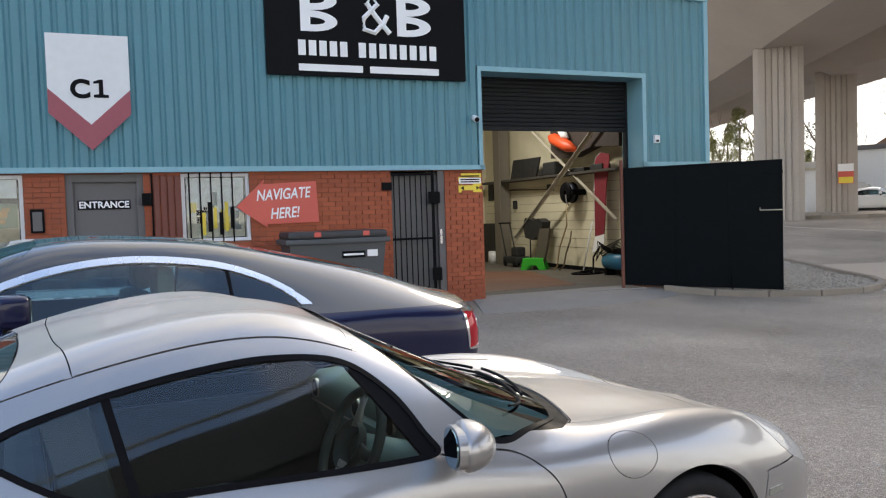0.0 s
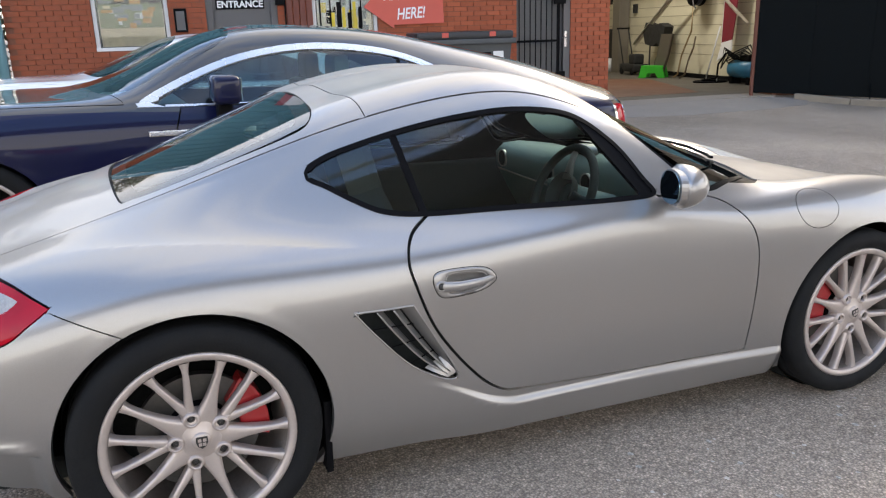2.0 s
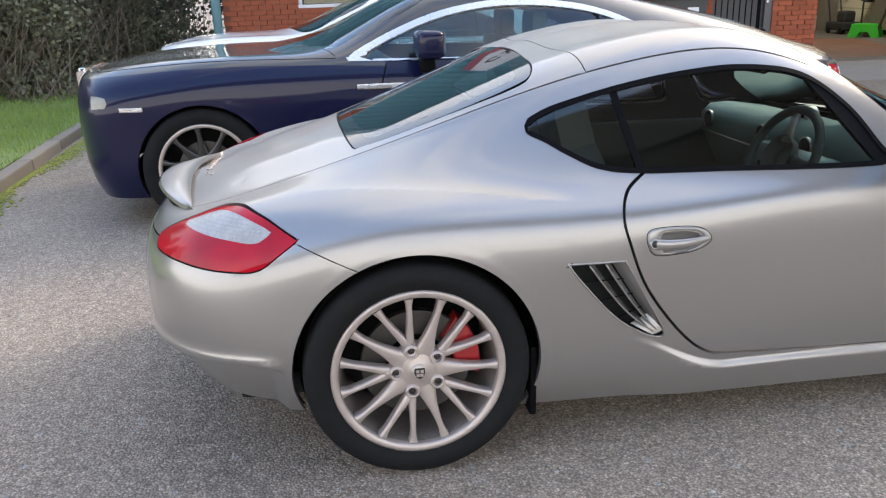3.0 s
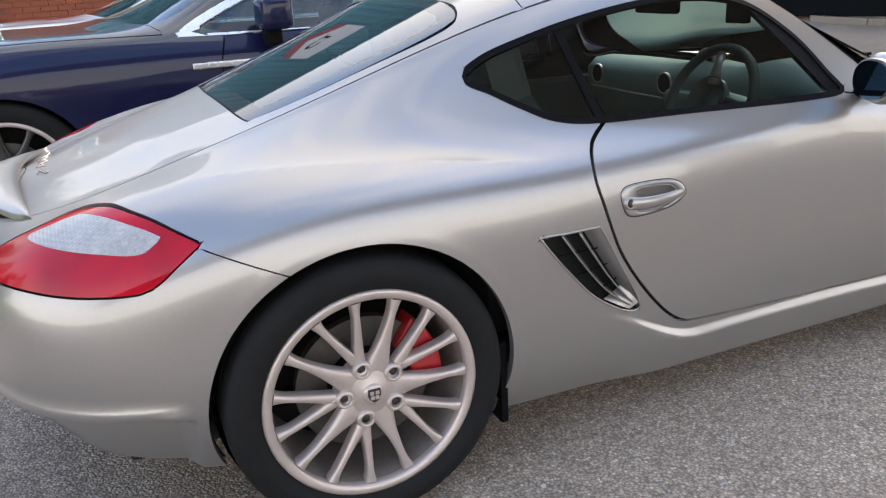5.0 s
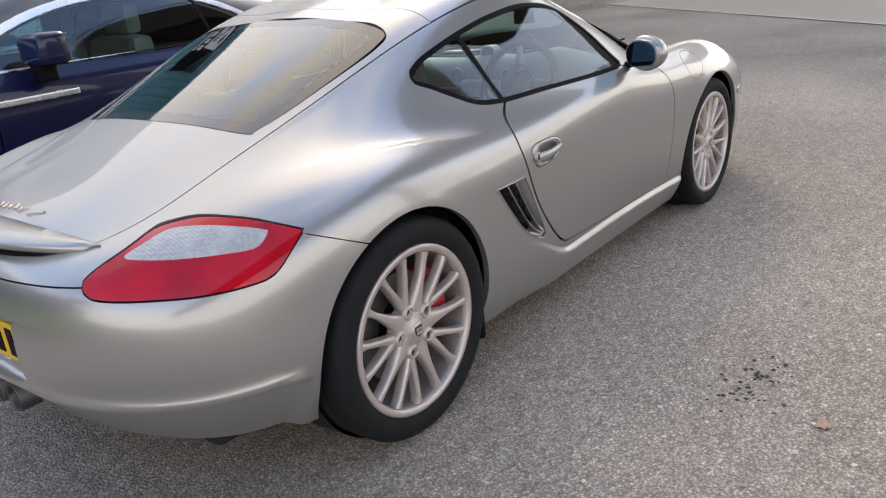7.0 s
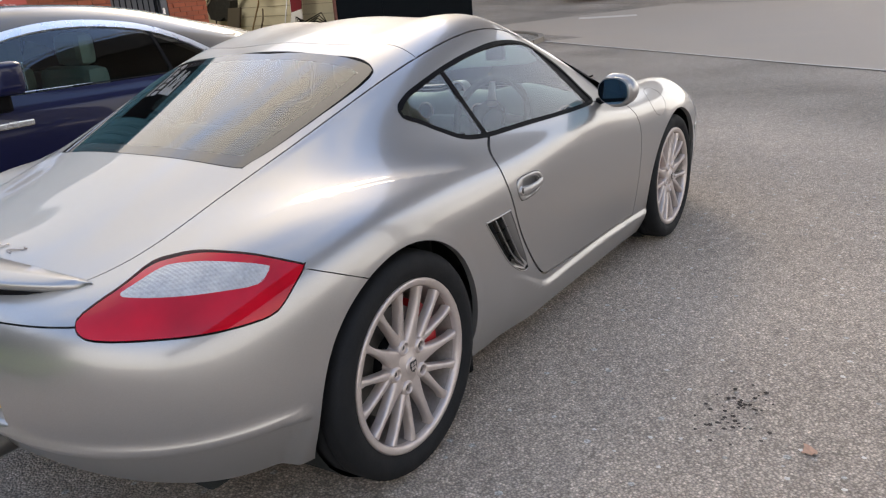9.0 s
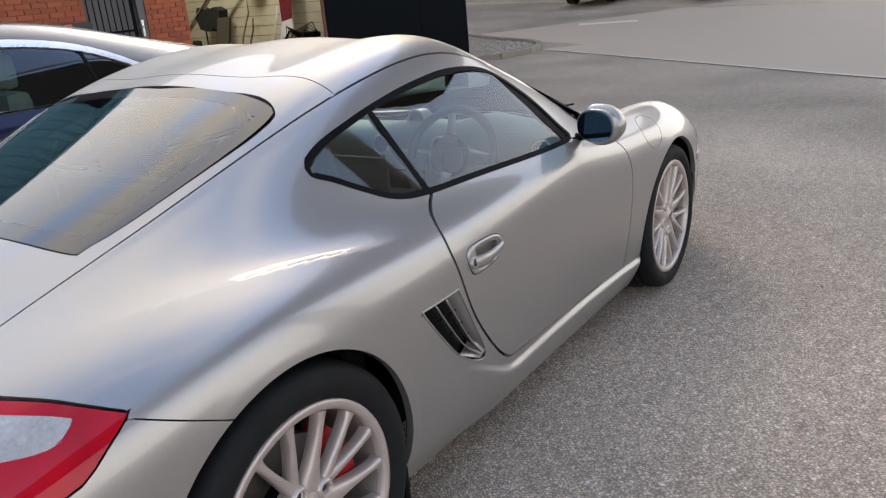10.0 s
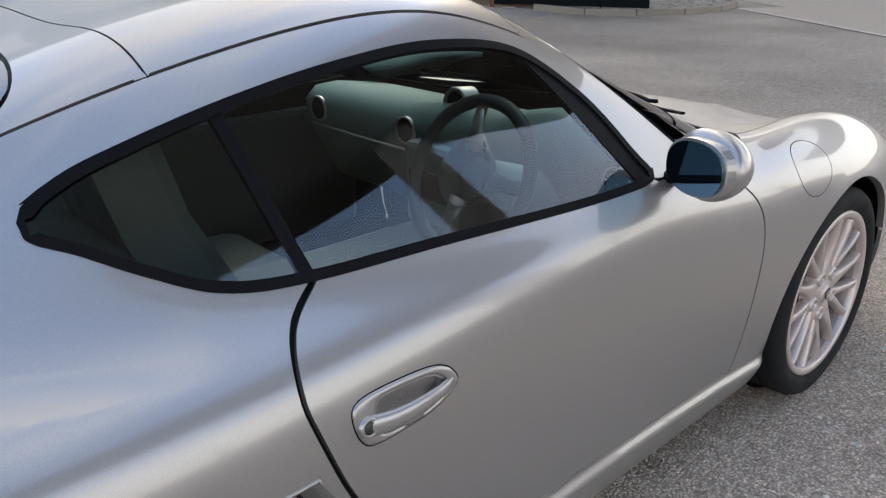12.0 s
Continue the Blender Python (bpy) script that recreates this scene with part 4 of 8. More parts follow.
def on_wall(x):
    """Turns a flat outline (y, z) into a sheet standing at x, along the gable."""
    return Matrix(((0, 0, 1, x), (1, 0, 0, 0), (0, 1, 0, 0), (0, 0, 0, 1)))


def angle_bar(a, b, w=0.075, t=0.012):
    """A steel angle from a to b, both (y, z), its flange towards the door."""
    L = math.hypot(b[0] - a[0], b[1] - a[1])
    bm = box(-t / 2, t / 2, 0, L, 0, w)
    box(-w, t / 2, 0, L, -t, 0, bm=bm)
    return bm, pose(0, a[0], a[1], math.degrees(math.atan2(b[1] - a[1], b[0] - a[0])))


BRACE = mat("dull_steel_brace", (0.50, 0.46, 0.38), rough=0.6, vary=0.2, scale=8)
for x, a, b in ((4.26, (7.05, 0.80), (2.45, 3.72)), (4.40, (6.75, 4.04), (2.32, 1.30))):
    bm, m = angle_bar(a, b)
    tagged(part("wind_brace", bm, BRACE, m=WALL @ pose(x, 0, 0) @ m), "pale steel diagonal angle brace across the wall", "brace", group="wind braces")
bm = box(4.30, 4.62, 8.1, 8.3, 0, EAVE - 0.2)
box(4.26, 4.30, 8.0, 8.4, 0, EAVE - 0.2, bm=bm)
inwall("steel_column", bm, mat("brown_grey_column", (0.17, 0.15, 0.12), rough=0.6), "brown-grey steel column", "column")
CREAMJ = mat("grimy_cream_joint", (0.26, 0.225, 0.16), rough=0.9, vary=0.3, scale=5)
for zz in (0.58, 0.81, 1.04, 1.27, 1.50, 1.73, 1.96, 2.19):
    part("block_joint", box(4.694, 4.70, 0.6, 9.9, zz, zz + 0.010), CREAMJ, bpy.data.objects["wall_gable_inner"])
sh = inwall("wall_shelf", box(4.30, 4.70, 2.2, 9.6, 2.40, 2.46, 0.006), mat("dark_shelf", (0.05, 0.045, 0.04), rough=0.7), "dark shelf running along the wall", "shelf")
tagged(part("baseboard", box(4.684, 4.70, 0.6, 9.9, 0.0, 0.12), BLACKP, m=WALL), "black band along the foot of the wall", "skirting", kind="structure")
SOOT = mat("sooty_black", (0.018, 0.018, 0.018), rough=0.7, vary=0.3, scale=9)
inwall("panel", slab([(6.12, 2.47), (7.62, 2.47), (7.41, 3.0), (5.87, 2.98)], 0, 0.05, on_wall(4.42)), SOOT, "black panel leaning on the shelf", "panel")
inwall("box", box(4.35, 4.65, 5.0, 5.62, 2.462, 2.80, 0.05), SOOT, "black storage box on the shelf", "box")
inwall("box", box(4.35, 4.65, 5.66, 5.84, 2.462, 2.62, 0.03), SOOT, "small black box on the shelf", "box")
inwall("box", box(4.35, 4.65, 3.6, 4.6, 2.462, 2.56, 0.02), SOOT, "low black case on the shelf", "box")
inwall("box", box(4.40, 4.65, 2.9, 3.4, 2.462, 2.60, 0.02), SOOT, "black case on the shelf", "box")
inwall("hung_board", slab([(5.2, 2.88), (5.2, 4.3), (2.18, 4.3), (2.18, 2.93), (3.3, 3.02), (4.2, 2.84)][::-1], 0, 0.30, on_wall(4.38)), mat("dark_brown_board", (0.035, 0.024, 0.020), rough=0.7, vary=0.2), "dark board hung high on the wall", "board")
inwall("orange_float", tube([(4.26, 5.02, 3.42), (4.22, 4.75, 3.34), (4.22, 4.1, 3.10), (4.26, 3.78, 2.98)], [0.06, 0.15, 0.15, 0.05], 12), mat("orange_plastic", (0.62, 0.07, 0.015), rough=0.5), "orange plastic float hanging on the wall", "float", smooth=True)
inwall("pale_float", tube([(4.28, 4.62, 3.68), (4.24, 4.50, 3.60), (4.24, 4.28, 3.38), (4.28, 4.16, 3.30)], [0.03, 0.10, 0.10, 0.03], 12), WHITEP, "dull white float hanging beside the orange one", "float", smooth=True)
reel = inwall("hose_reel", lathe([(0.05, -0.14), (0.25, -0.14), (0.265, -0.11), (0.17, -0.09), (0.17, 0.06), (0.265, 0.08), (0.25, 0.11), (0.05, 0.11)], axis="X", seg=32, at=(4.45, 4.43, 1.97)), BLACK, "black wall-mounted hose reel", "reel", smooth=True)
part("coil", lathe([(0.17, -0.08), (0.24, -0.05), (0.24, 0.03), (0.17, 0.06)], axis="X", seg=32, at=(4.45, 4.43, 1.97)), mat("dark_hose", (0.012, 0.018, 0.035), rough=0.5), reel, "coiled dark hose", smooth=True)
part("bracket", box(4.30, 4.69, 4.05, 4.12, 1.90, 2.04, 0.01), BLACK, reel)
part("strap", tube([(4.29, 4.36, 1.92), (4.27, 4.30, 1.74), (4.29, 4.22, 1.66)], 0.016, 6), GREYP, reel, "pale loose strap", smooth=True)
inwall("hose", tube([(4.34, 4.41, 1.72), (4.30, 4.36, 1.15), (4.30, 4.74, 0.57), (4.30, 4.88, 0.10), (4.24, 4.98, 0.035)], 0.02, 8), mat("tan_hose", (0.30, 0.21, 0.10), rough=0.6), "tan hose hanging to the floor", "hose", smooth=True)
inwall("hose", tube([(4.60, 4.64, 1.00), (4.50, 4.55, 0.75), (4.42, 4.62, 0.45), (4.30, 4.55, 0.12), (4.26, 4.70, 0.03)], 0.022, 8), mat("brown_hose", (0.10, 0.07, 0.04), rough=0.6), "brown hose end leaning on the wall", "hose", smooth=True)
fl = inwall("feather_flag", slab([(2.94, 0.95), (3.32, 0.88), (3.28, 2.60), (3.19, 2.76), (3.01, 2.85), (2.65, 2.79), (2.68, 2.56), (2.81, 2.05), (2.85, 1.5)], 0, 0.02, on_wall(4.44)), mat("maroon_flag", (0.20, 0.012, 0.025), rough=0.7, vary=0.3, scale=5), "maroon feather flag leaning on the wall", "flag")
part("flag_foot", slab([(2.93, 0.74), (3.19, 0.60), (3.47, 0.48), (3.32, 0.88), (2.94, 0.95)], 0, 0.02, on_wall(4.44)), LETTER, fl, "white lower panel")
part("flag_pole", tube([(4.45, 3.43, 0.0), (4.45, 3.33, 0.9), (4.45, 3.30, 2.58), (4.45, 3.20, 2.76), (4.45, 3.01, 2.86)], 0.012, 6), WHITEP, fl, smooth=True)
inwall("pole", rod((4.30, 3.66, 0.012), (4.41, 3.36, 1.24), 0.016), WHITEP, "white pole leaning on the flag", "pole", smooth=True)
inwall("ramp", slab([(5.35, 0.012), (5.87, 0.012), (5.58, 0.55), (5.39, 1.08), (4.89, 1.08), (5.06, 0.55)], 0, 0.06, on_wall(4.1)), mat("brown_ramp", (0.10, 0.085, 0.065), rough=0.8, vary=0.2), "brown board leaning upright", "board")
rack = inwall("tool_stand", slab([(5.56, 0.85), (5.75, 0.78), (5.80, 0.86), (6.05, 0.76), (6.42, 0.82), (6.55, 1.12), (6.42, 1.36), (6.0, 1.28), (5.70, 1.34), (5.45, 1.25)], 0, 0.25, on_wall(4.22)), SOOT, "black tool rack standing on the floor", "rack")
for y in (5.8, 6.4):
    part("leg", rod((4.36, y, 0.012), (4.36, y, 0.9), 0.02), SOOT, rack)
cart = inwall("trolley", box(3.95, 4.40, 6.5, 7.3, 0.10, 0.30, 0.05), SOOT, "low black trolley with an upright handle", "trolley")
for y in (6.62, 7.18):
    for x in (3.97, 4.38):
        part("wheel", lathe([(0.001, -0.02), (0.09, -0.02), (0.10, 0.0), (0.09, 0.02), (0.001, 0.02)], axis="X", seg=16, at=(x, y, 0.112)), RUBBER, cart, smooth=True)
for x in (4.02, 4.32):
    part("handle", rod((x, 7.2, 0.28), (x, 7.56, 1.22), 0.018), SOOT, cart, smooth=True)
part("grip", rod((3.98, 7.56, 1.22), (4.36, 7.56, 1.22), 0.022), BLACK, cart, smooth=True)
part("motor", box(4.0, 4.3, 6.55, 6.9, 0.29, 0.56, 0.06), SOOT, cart)
inwall("wall_bar", rod((4.66, 8.2, 2.18), (4.66, 5.85, 2.11), 0.016), mat("brown_bar", (0.10, 0.07, 0.045), rough=0.7), "thin brown bar fixed along the wall", "bar", smooth=True)
inwall("switch_box", box(4.60, 4.70, 5.62, 5.86, 2.06, 2.24, 0.01), SOOT, "small black box on the wall", "box")
inwall("hook", box(4.62, 4.70, 7.75, 7.92, 1.62, 1.86, 0.02), SOOT, "black bracket hung on the wall", "bracket")
inwall("notice_board", box(4.66, 4.70, 9.3, 9.66, 1.9, 2.4, 0.01), SOOT, "dark notice on the wall", "notice")
inwall("canister", rod((4.27, 8.61, 0.012), (4.27, 8.61, 0.38), 0.15, 0.13, 18), WHITEP, "white plastic canister on the floor", "canister", smooth=True)
inwall("storage_bin", box(4.45, 4.68, 8.80, 9.7, 0.012, 1.2, 0.03), SOOT, "black bin by the column", "bin")
inwall("hose_ring", tube([(4.20 + 0.40 * math.cos(t), 3.30 + 0.26 * math.sin(t), 0.034) for t in np.linspace(0, 2 * math.pi, 28, endpoint=False)], 0.02, 8, closed=True), BLACK, "black hose lying in a ring on the floor", "hose", smooth=True)
stool = tagged(empty("step_stool", WALL @ pose(3.98, 5.48, 0.012, 0, 0, 45)), "bright green plastic step stool", "stool")
GREEN = mat("green_plastic", (0.03, 0.42, 0.03), rough=0.4, vary=0.05)
part("seat", box(-0.18, 0.18, -0.28, 0.28, 0.26, 0.30, 0.012), GREEN, stool)
for sx in (-1, 1):
    bm = slab([(-0.34, 0), (-0.16, 0), (-0.09, 0.12), (0.09, 0.12), (0.16, 0), (0.34, 0), (0.27, 0.265), (-0.27, 0.265)], -0.012, 0.012, pose(sx * 0.17, 0, 0, 90, 0, 90))
    part("leg_panel", bm, GREEN, stool)
comp = tagged(empty("air_compressor", WALL @ pose(4.44, 2.42, 0.012)), "blue air compressor with black hoses", "compressor")
part("tank", tube([(0, -0.42, 0.32), (0, -0.36, 0.32), (0, 0.36, 0.32), (0, 0.42, 0.32)], [0.10, 0.19, 0.19, 0.10], 20), mat("blue_tank", (0.02, 0.14, 0.24), rough=0.4), comp, smooth=True)
part("motor", box(-0.10, 0.12, -0.30, 0.05, 0.49, 0.62, 0.03), BLACK, comp)
for k in range(4):
    part("hose", tube([(-0.05, 0.25 - 0.1 * k, 0.50), (-0.12, 0.42 + 0.06 * k, 0.62 + 0.05 * k), (-0.10, 0.62 + 0.03 * k, 0.55 - 0.08 * k), (-0.16, 0.35, 0.44 + 0.06 * k), (-0.13, -0.1 - 0.08 * k, 0.66 + 0.06 * k), (-0.02, -0.38, 0.58)], 0.014, 6), BLACK, comp, smooth=True)
for y in (-0.3, 0.3):
    part("foot", box(-0.12, 0.12, y - 0.05, y + 0.05, 0.0, 0.16, 0.01), BLACK, comp)
part("hose", tube([(0, 0.3, 0.6), (-0.1, 0.55, 0.65), (-0.15, 0.75, 0.4), (-0.1, 0.85, 0.1), (-0.3, 1.2, 0.02), (-0.5, 0.8, 0.02)], 0.022, 8), BLACK, comp, smooth=True)
# added fill light in the workshop, over the gable; its source is unseen
fill_data = bpy.data.lights.new("workshop_fill", "AREA")
fill_data.shape, fill_data.size, fill_data.size_y, fill_data.energy, fill_data.color = "RECTANGLE", 2.4, 0.3, 112, (1.0, 0.985, 0.93)
tl = new("workshop_fill", fill_data)
tl.matrix_world = WALL @ look((2.2, 4.5, 4.9), (3.2, 5.2, 0))
fit_bm = box(1.0, 3.4, 4.4, 4.6, 4.93, 5.01, 0.01)
for x in (1.4, 3.0):
    rod((x, 4.5, 5.0), (x, 4.5, EAVE - 0.09), 0.012, bm=fit_bm)
lb = inwall("fill_housing", fit_bm, WHITEP, "added white housing for the workshop fill light", "lamp")

# concrete apron at the door
bm = bmesh.new()
bm.faces.new([bm.verts.new((x, y, 0)) for x, y in ((5.75, 7.62), (7.3, 7.45), (8.7, 7.48), (9.9, 7.58), (10.3, 7.95), (10.4, 8.5), (10.0, 8.95), (6.5, 9.35), (6.35, 8.9))])
bmesh.ops.triangulate(bm, faces=bm.faces[:])
for _ in range(4):
    bmesh.ops.subdivide_edges(bm, edges=bm.edges[:], cuts=1, use_grid_fill=True)
for v in bm.verts:
    v.co.z = max(float(ground_z(v.co.x, v.co.y)), -0.004) + 0.014 if v.co.y > 8.5 else float(ground_z(v.co.x, v.co.y)) + 0.014
rim = [e for e in bm.edges if len(e.link_faces) == 1]
low = bmesh.ops.extrude_edge_only(bm, edges=rim)
for v in low["geom"]:
    if isinstance(v, bmesh.types.BMVert):
        v.co.z -= 0.2
bmesh.ops.recalc_face_normals(bm, faces=bm.faces)
tagged(part("pavement", bm, CONC), "pale worn concrete apron before the door", "apron", kind="structure")

# ---- the silver coupe ----
TILT = pose(0, 0, 0, -0.13, 0.93, 0)  # the yard falls gently towards its far end
BOLT = mat("dark_wheel_bolt", (0.05, 0.05, 0.05), rough=0.5, metal=0.6, vary=0.1)


def wheel(name, parent, m, r, w, rim=0.252, spokes=15, material=ALLOY, caliper=RED, slim=1.0, barrel=BARREL, swing=-20, ring=None):
    """A wheel whose outer face looks along -y, with its centre at m."""
    hub = part(name, lathe([(rim - 0.019, 0.016), (rim - 0.018, 0.002), (rim - 0.014, -0.004), (rim - 0.002, -0.006), (rim + 0.004, -0.004), (rim + 0.006, 0.004), (rim - 0.004, 0.012)], seg=64), ring or material, parent, "multi-spoke silver alloy wheel" if spokes > 12 else "black alloy wheel with a bright rim", smooth=True, m=m)
    d = r - rim
    part("tyre", lathe([(rim - 0.004, 0.006), (rim + 0.004, 0.002), (rim + 0.25 * d, -0.010), (rim + 0.55 * d, -0.013), (rim + 0.85 * d, -0.004), (rim + 0.96 * d, 0.010), (r - 0.002, 0.024), (r, 0.045), (r, 0.058), (r - 0.007, 0.060), (r - 0.007, 0.069), (r, 0.071), (r, w / 2 - 0.006), (r - 0.007, w / 2 - 0.004), (r - 0.007, w / 2 + 0.004), (r, w / 2 + 0.006), (r, w - 0.06), (r - 0.002, w - 0.03), (rim + 0.9 * d, w - 0.008), (rim + 0.5 * d, w + 0.004), (rim - 0.01, w - 0.01)], seg=72), RUBBER, hub, "black road tyre", smooth=True)
    part("barrel", lathe([(rim - 0.019, 0.016), (rim - 0.022, 0.03), (rim - 0.03, 0.10), (rim - 0.02, w - 0.02), (rim - 0.02, w - 0.01)], seg=64), barrel, hub, "inner barrel of the wheel", smooth=True)
    # spokes, in pairs from each bolt and single between
    shared = {}
    for k in range(spokes):
        kind = k % 3 if spokes == 15 else 0
        a = 360.0 * k / spokes
        if kind not in shared:
            bm, rows = bmesh.new(), []
            for i in range(10):
                t = i / 9
                rad = (0.045 if kind == 0 else 0.082) + (rim - 0.020 - (0.045 if kind == 0 else 0.082)) * t
                base = 0.028 if kind == 0 else 0.006
                half = (0.0082 + base * (1 - t) ** 2.6 + (0.006 * max(0, t - 0.85) / 0.15)) * slim
                y = 0.001 + 0.013 * (1 - t) ** 1.5
                off = {0: 0.0, 1: -0.015, 2: 0.015}[kind] * (1 - t) ** 1.3
                rows.append([bm.verts.new((rad, y + dy, off + dz)) for dy, dz in ((0.030, -half), (0.006, -half), (0.0, -half * 0.6), (0.0015, 0.0), (0.0, half * 0.6), (0.006, half), (0.030, half))])
            for u, v in zip(rows, rows[1:]):
                for k2 in range(6):
                    bm.faces.new((u[k2], u[k2 + 1], v[k2 + 1], v[k2]))
            bmesh.ops.recalc_face_normals(bm, faces=bm.faces)
            ob = part("spoke", bm, material, hub, smooth=True)
            shared[kind] = ob.data
        else:
            ob = part("spoke", shared[kind], material, hub)
        ob.matrix_basis = pose(0, 0, 0, 0, a, 0)
    part("hub_face", lathe([(0.001, -0.004), (0.028, -0.004), (0.032, -0.001), (0.045, 0.001), (0.062, 0.006), (0.078, 0.014), (0.086, 0.036)], seg=32), material, hub, smooth=True, m=pose(0, 0.011, 0))
    part("centre_cap", lathe([(0.0005, -0.012), (0.02, -0.011), (0.026, -0.007), (0.027, -0.002)], seg=24), material if spokes > 12 else BLACK, hub, "worn crest cap", smooth=True, m=pose(0, 0.012, 0))
    if spokes > 12:
        shield = slab([(-0.015, 0.016), (0.015, 0.016), (0.016, 0.0), (0.011, -0.012), (0.0, -0.019), (-0.011, -0.012), (-0.016, 0.0)], 0.0, 0.0012, pose(0, -0.0005, 0, 90, 0, 0), bevel=0.0005)
        cr = part("crest", shield, BOLT, hub, "dark worn shield mark")
        for x, z in ((-0.006, 0.006), (0.007, 0.006), (-0.005, -0.006), (0.006, -0.006)):
            part("crest_field", box(x - 0.0045, x + 0.0045, -0.0026, -0.0012, z - 0.0045, z + 0.0045), material, cr)
    bolt = seat_me = None
    for k in range(5):
        a = -2 * math.pi * (k + 0.5) / 5
        if bolt is None:
            o = part("bolt", lathe([(0.0005, 0.006), (0.009, 0.006), (0.0115, 0.010), (0.0125, 0.022)], seg=10), BOLT, hub, smooth=True)
            bolt = o.data
        else:
            o = part("bolt", bolt, BOLT, hub)
        o.location = (0.066 * math.cos(a), 0.010, 0.066 * math.sin(a))
        if seat_me is None:
            o = part("bolt_seat", lathe([(0.0135, 0.012), (0.0138, -0.003), (0.0165, -0.005), (0.021, -0.002), (0.024, 0.006), (0.027, 0.03)], seg=20), material, hub, smooth=True)
            seat_me = o.data
        else:
            o = part("bolt_seat", seat_me, material, hub)
        o.location = (0.066 * math.cos(a), 0.010, 0.066 * math.sin(a))
    part("brake_disc", lathe([(0.09, 0.075), (0.165, 0.075), (0.165, 0.10), (0.09, 0.10)], seg=48), STEEL, hub, "steel brake disc", smooth=False)
    part("hub_bell", lathe([(0.07, 0.03), (0.085, 0.045), (0.09, 0.10)], seg=32), BLACK, hub, smooth=True)
    if caliper:
        out = [(0.19 * math.cos(t), 0.19 * math.sin(t)) for t in np.linspace(-0.55, 0.55, 9)] + [(0.11 * math.cos(t), 0.11 * math.sin(t)) for t in np.linspace(0.5, -0.5, 7)]
        part("brake_caliper", slab(out, -0.105, -0.045, pose(0, 0, 0, 90, 0, 0) , bevel=0.008), caliper, hub, "red brake caliper").matrix_basis = pose(0, 0, 0, 0, swing, 0)
    part("wheel_well", lathe([(r + 0.012, 0.10), (r + 0.02, 0.3), (0.001, 0.31)], seg=40), DARK, hub)
    return hub


SMOKED = mat("smoky_lens", (0.20, 0.20, 0.17), rough=0.2, vary=0.15, scale=40, coat=1.0)
car = tagged(empty("sports_coupe", TILT), "silver two-door sports coupe, dusty, with red brake calipers", "car")

# lines of the right-hand half, each from tail to nose: x, half width, height
LINE_SILL = [(-1.98, 0, .25), (-1.93, .47, .24), (-1.79, .69, .215), (-1.56, .79, .20), (-1.2, .81, .17), (-.8, .815, .155), (-.5, .805, .145), (-.1, .79, .135), (.3, .785, .13), (.65, .785, .13), (.9, .79, .13), (1.2, .79, .13), (1.58, .77, .13), (1.95, .67, .12), (2.17, .38, .12), (2.23, 0, .12)]
LINE_LOW = [(-2.035, 0, .36), (-1.99, .48, .35), (-1.845, .725, .335), (-1.585, .85, .33), (-1.2, .872, .30), (-.8, .868, .27), (-.5, .848, .25), (-.1, .828, .235), (.3, .82, .225), (.65, .822, .22), (.9, .84, .24), (1.2, .86, .28), (1.58, .84, .27), (2.0, .70, .26), (2.23, .41, .27), (2.30, 0, .27)]
LINE_MID = [(-2.06, 0, .54), (-2.01, .48, .54), (-1.86, .74, .55), (-1.57, .868, .56), (-1.2, .905, .56), (-.8, .893, .52), (-.5, .874, .50), (-.1, .868, .50), (.3, .868, .50), (.65, .872, .51), (.92, .88, .54), (1.2, .89, .56), (1.55, .868, .50), (2.0, .725, .44), (2.22, .43, .43), (2.29, 0, .43)]
LINE_SHOULDER = [(-2.03, 0, .665), (-1.98, .48, .67), (-1.815, .715, .69), (-1.5, .84, .745), (-1.2, .868, .78), (-.8, .862, .762), (-.5, .86, .755), (-.1, .862, .765), (.3, .864, .765), (.65, .864, .76), (.92, .862, .76), (1.2, .858, .745), (1.55, .835, .695), (1.95, .71, .60), (2.17, .43, .55), (2.24, 0, .545)]
LINE_BELT = [(-2.0, 0, .705), (-1.95, .44, .712), (-1.77, .645, .765), (-1.5, .735, .822), (-1.2, .752, .853), (-.8, .752, .858), (-.5, .765, .855), (-.1, .80, .852), (.3, .815, .852), (.65, .795, .832), (.92, .778, .832), (1.2, .755, .832), (1.52, .725, .795), (1.86, .63, .70), (2.08, .40, .62), (2.16, 0, .605)]
LINE_RAIL = [(-1.98, 0, .728), (-1.92, .34, .735), (-1.76, .472, .78), (-1.5, .488, .855), (-1.2, .512, .952), (-.8, .555, 1.09), (-.5, .565, 1.165), (-.1, .562, 1.193), (.25, .60, 1.083), (.58, .645, .935), (.9, .60, .828), (1.2, .55, .788), (1.5, .50, .745), (1.80, .43, .69), (2.0, .29, .64), (2.09, 0, .63)]
LINE_TOP = [(-1.95, 0, .75), (-1.90, .17, .758), (-1.74, .23, .812), (-1.5, .25, .888), (-1.2, .28, .988), (-.8, .30, 1.145), (-.5, .30, 1.222), (-.1, .30, 1.248), (.25, .32, 1.15), (.6, .34, .985), (.93, .31, .85), (1.2, .28, .80), (1.5, .26, .755), (1.78, .21, .70), (1.97, .14, .66), (2.05, 0, .65)]
LINE_CENTRE = [(-1.93, 0, .765), (-1.87, 0, .785), (-1.73, 0, .822), (-1.5, 0, .898), (-1.2, 0, 1.0), (-.8, 0, 1.16), (-.5, 0, 1.238), (-.1, 0, 1.262), (.25, 0, 1.175), (.6, 0, 1.01), (.95, 0, .865), (1.2, 0, .81), (1.5, 0, .765), (1.77, 0, .71), (1.94, 0, .675), (2.02, 0, .662)]
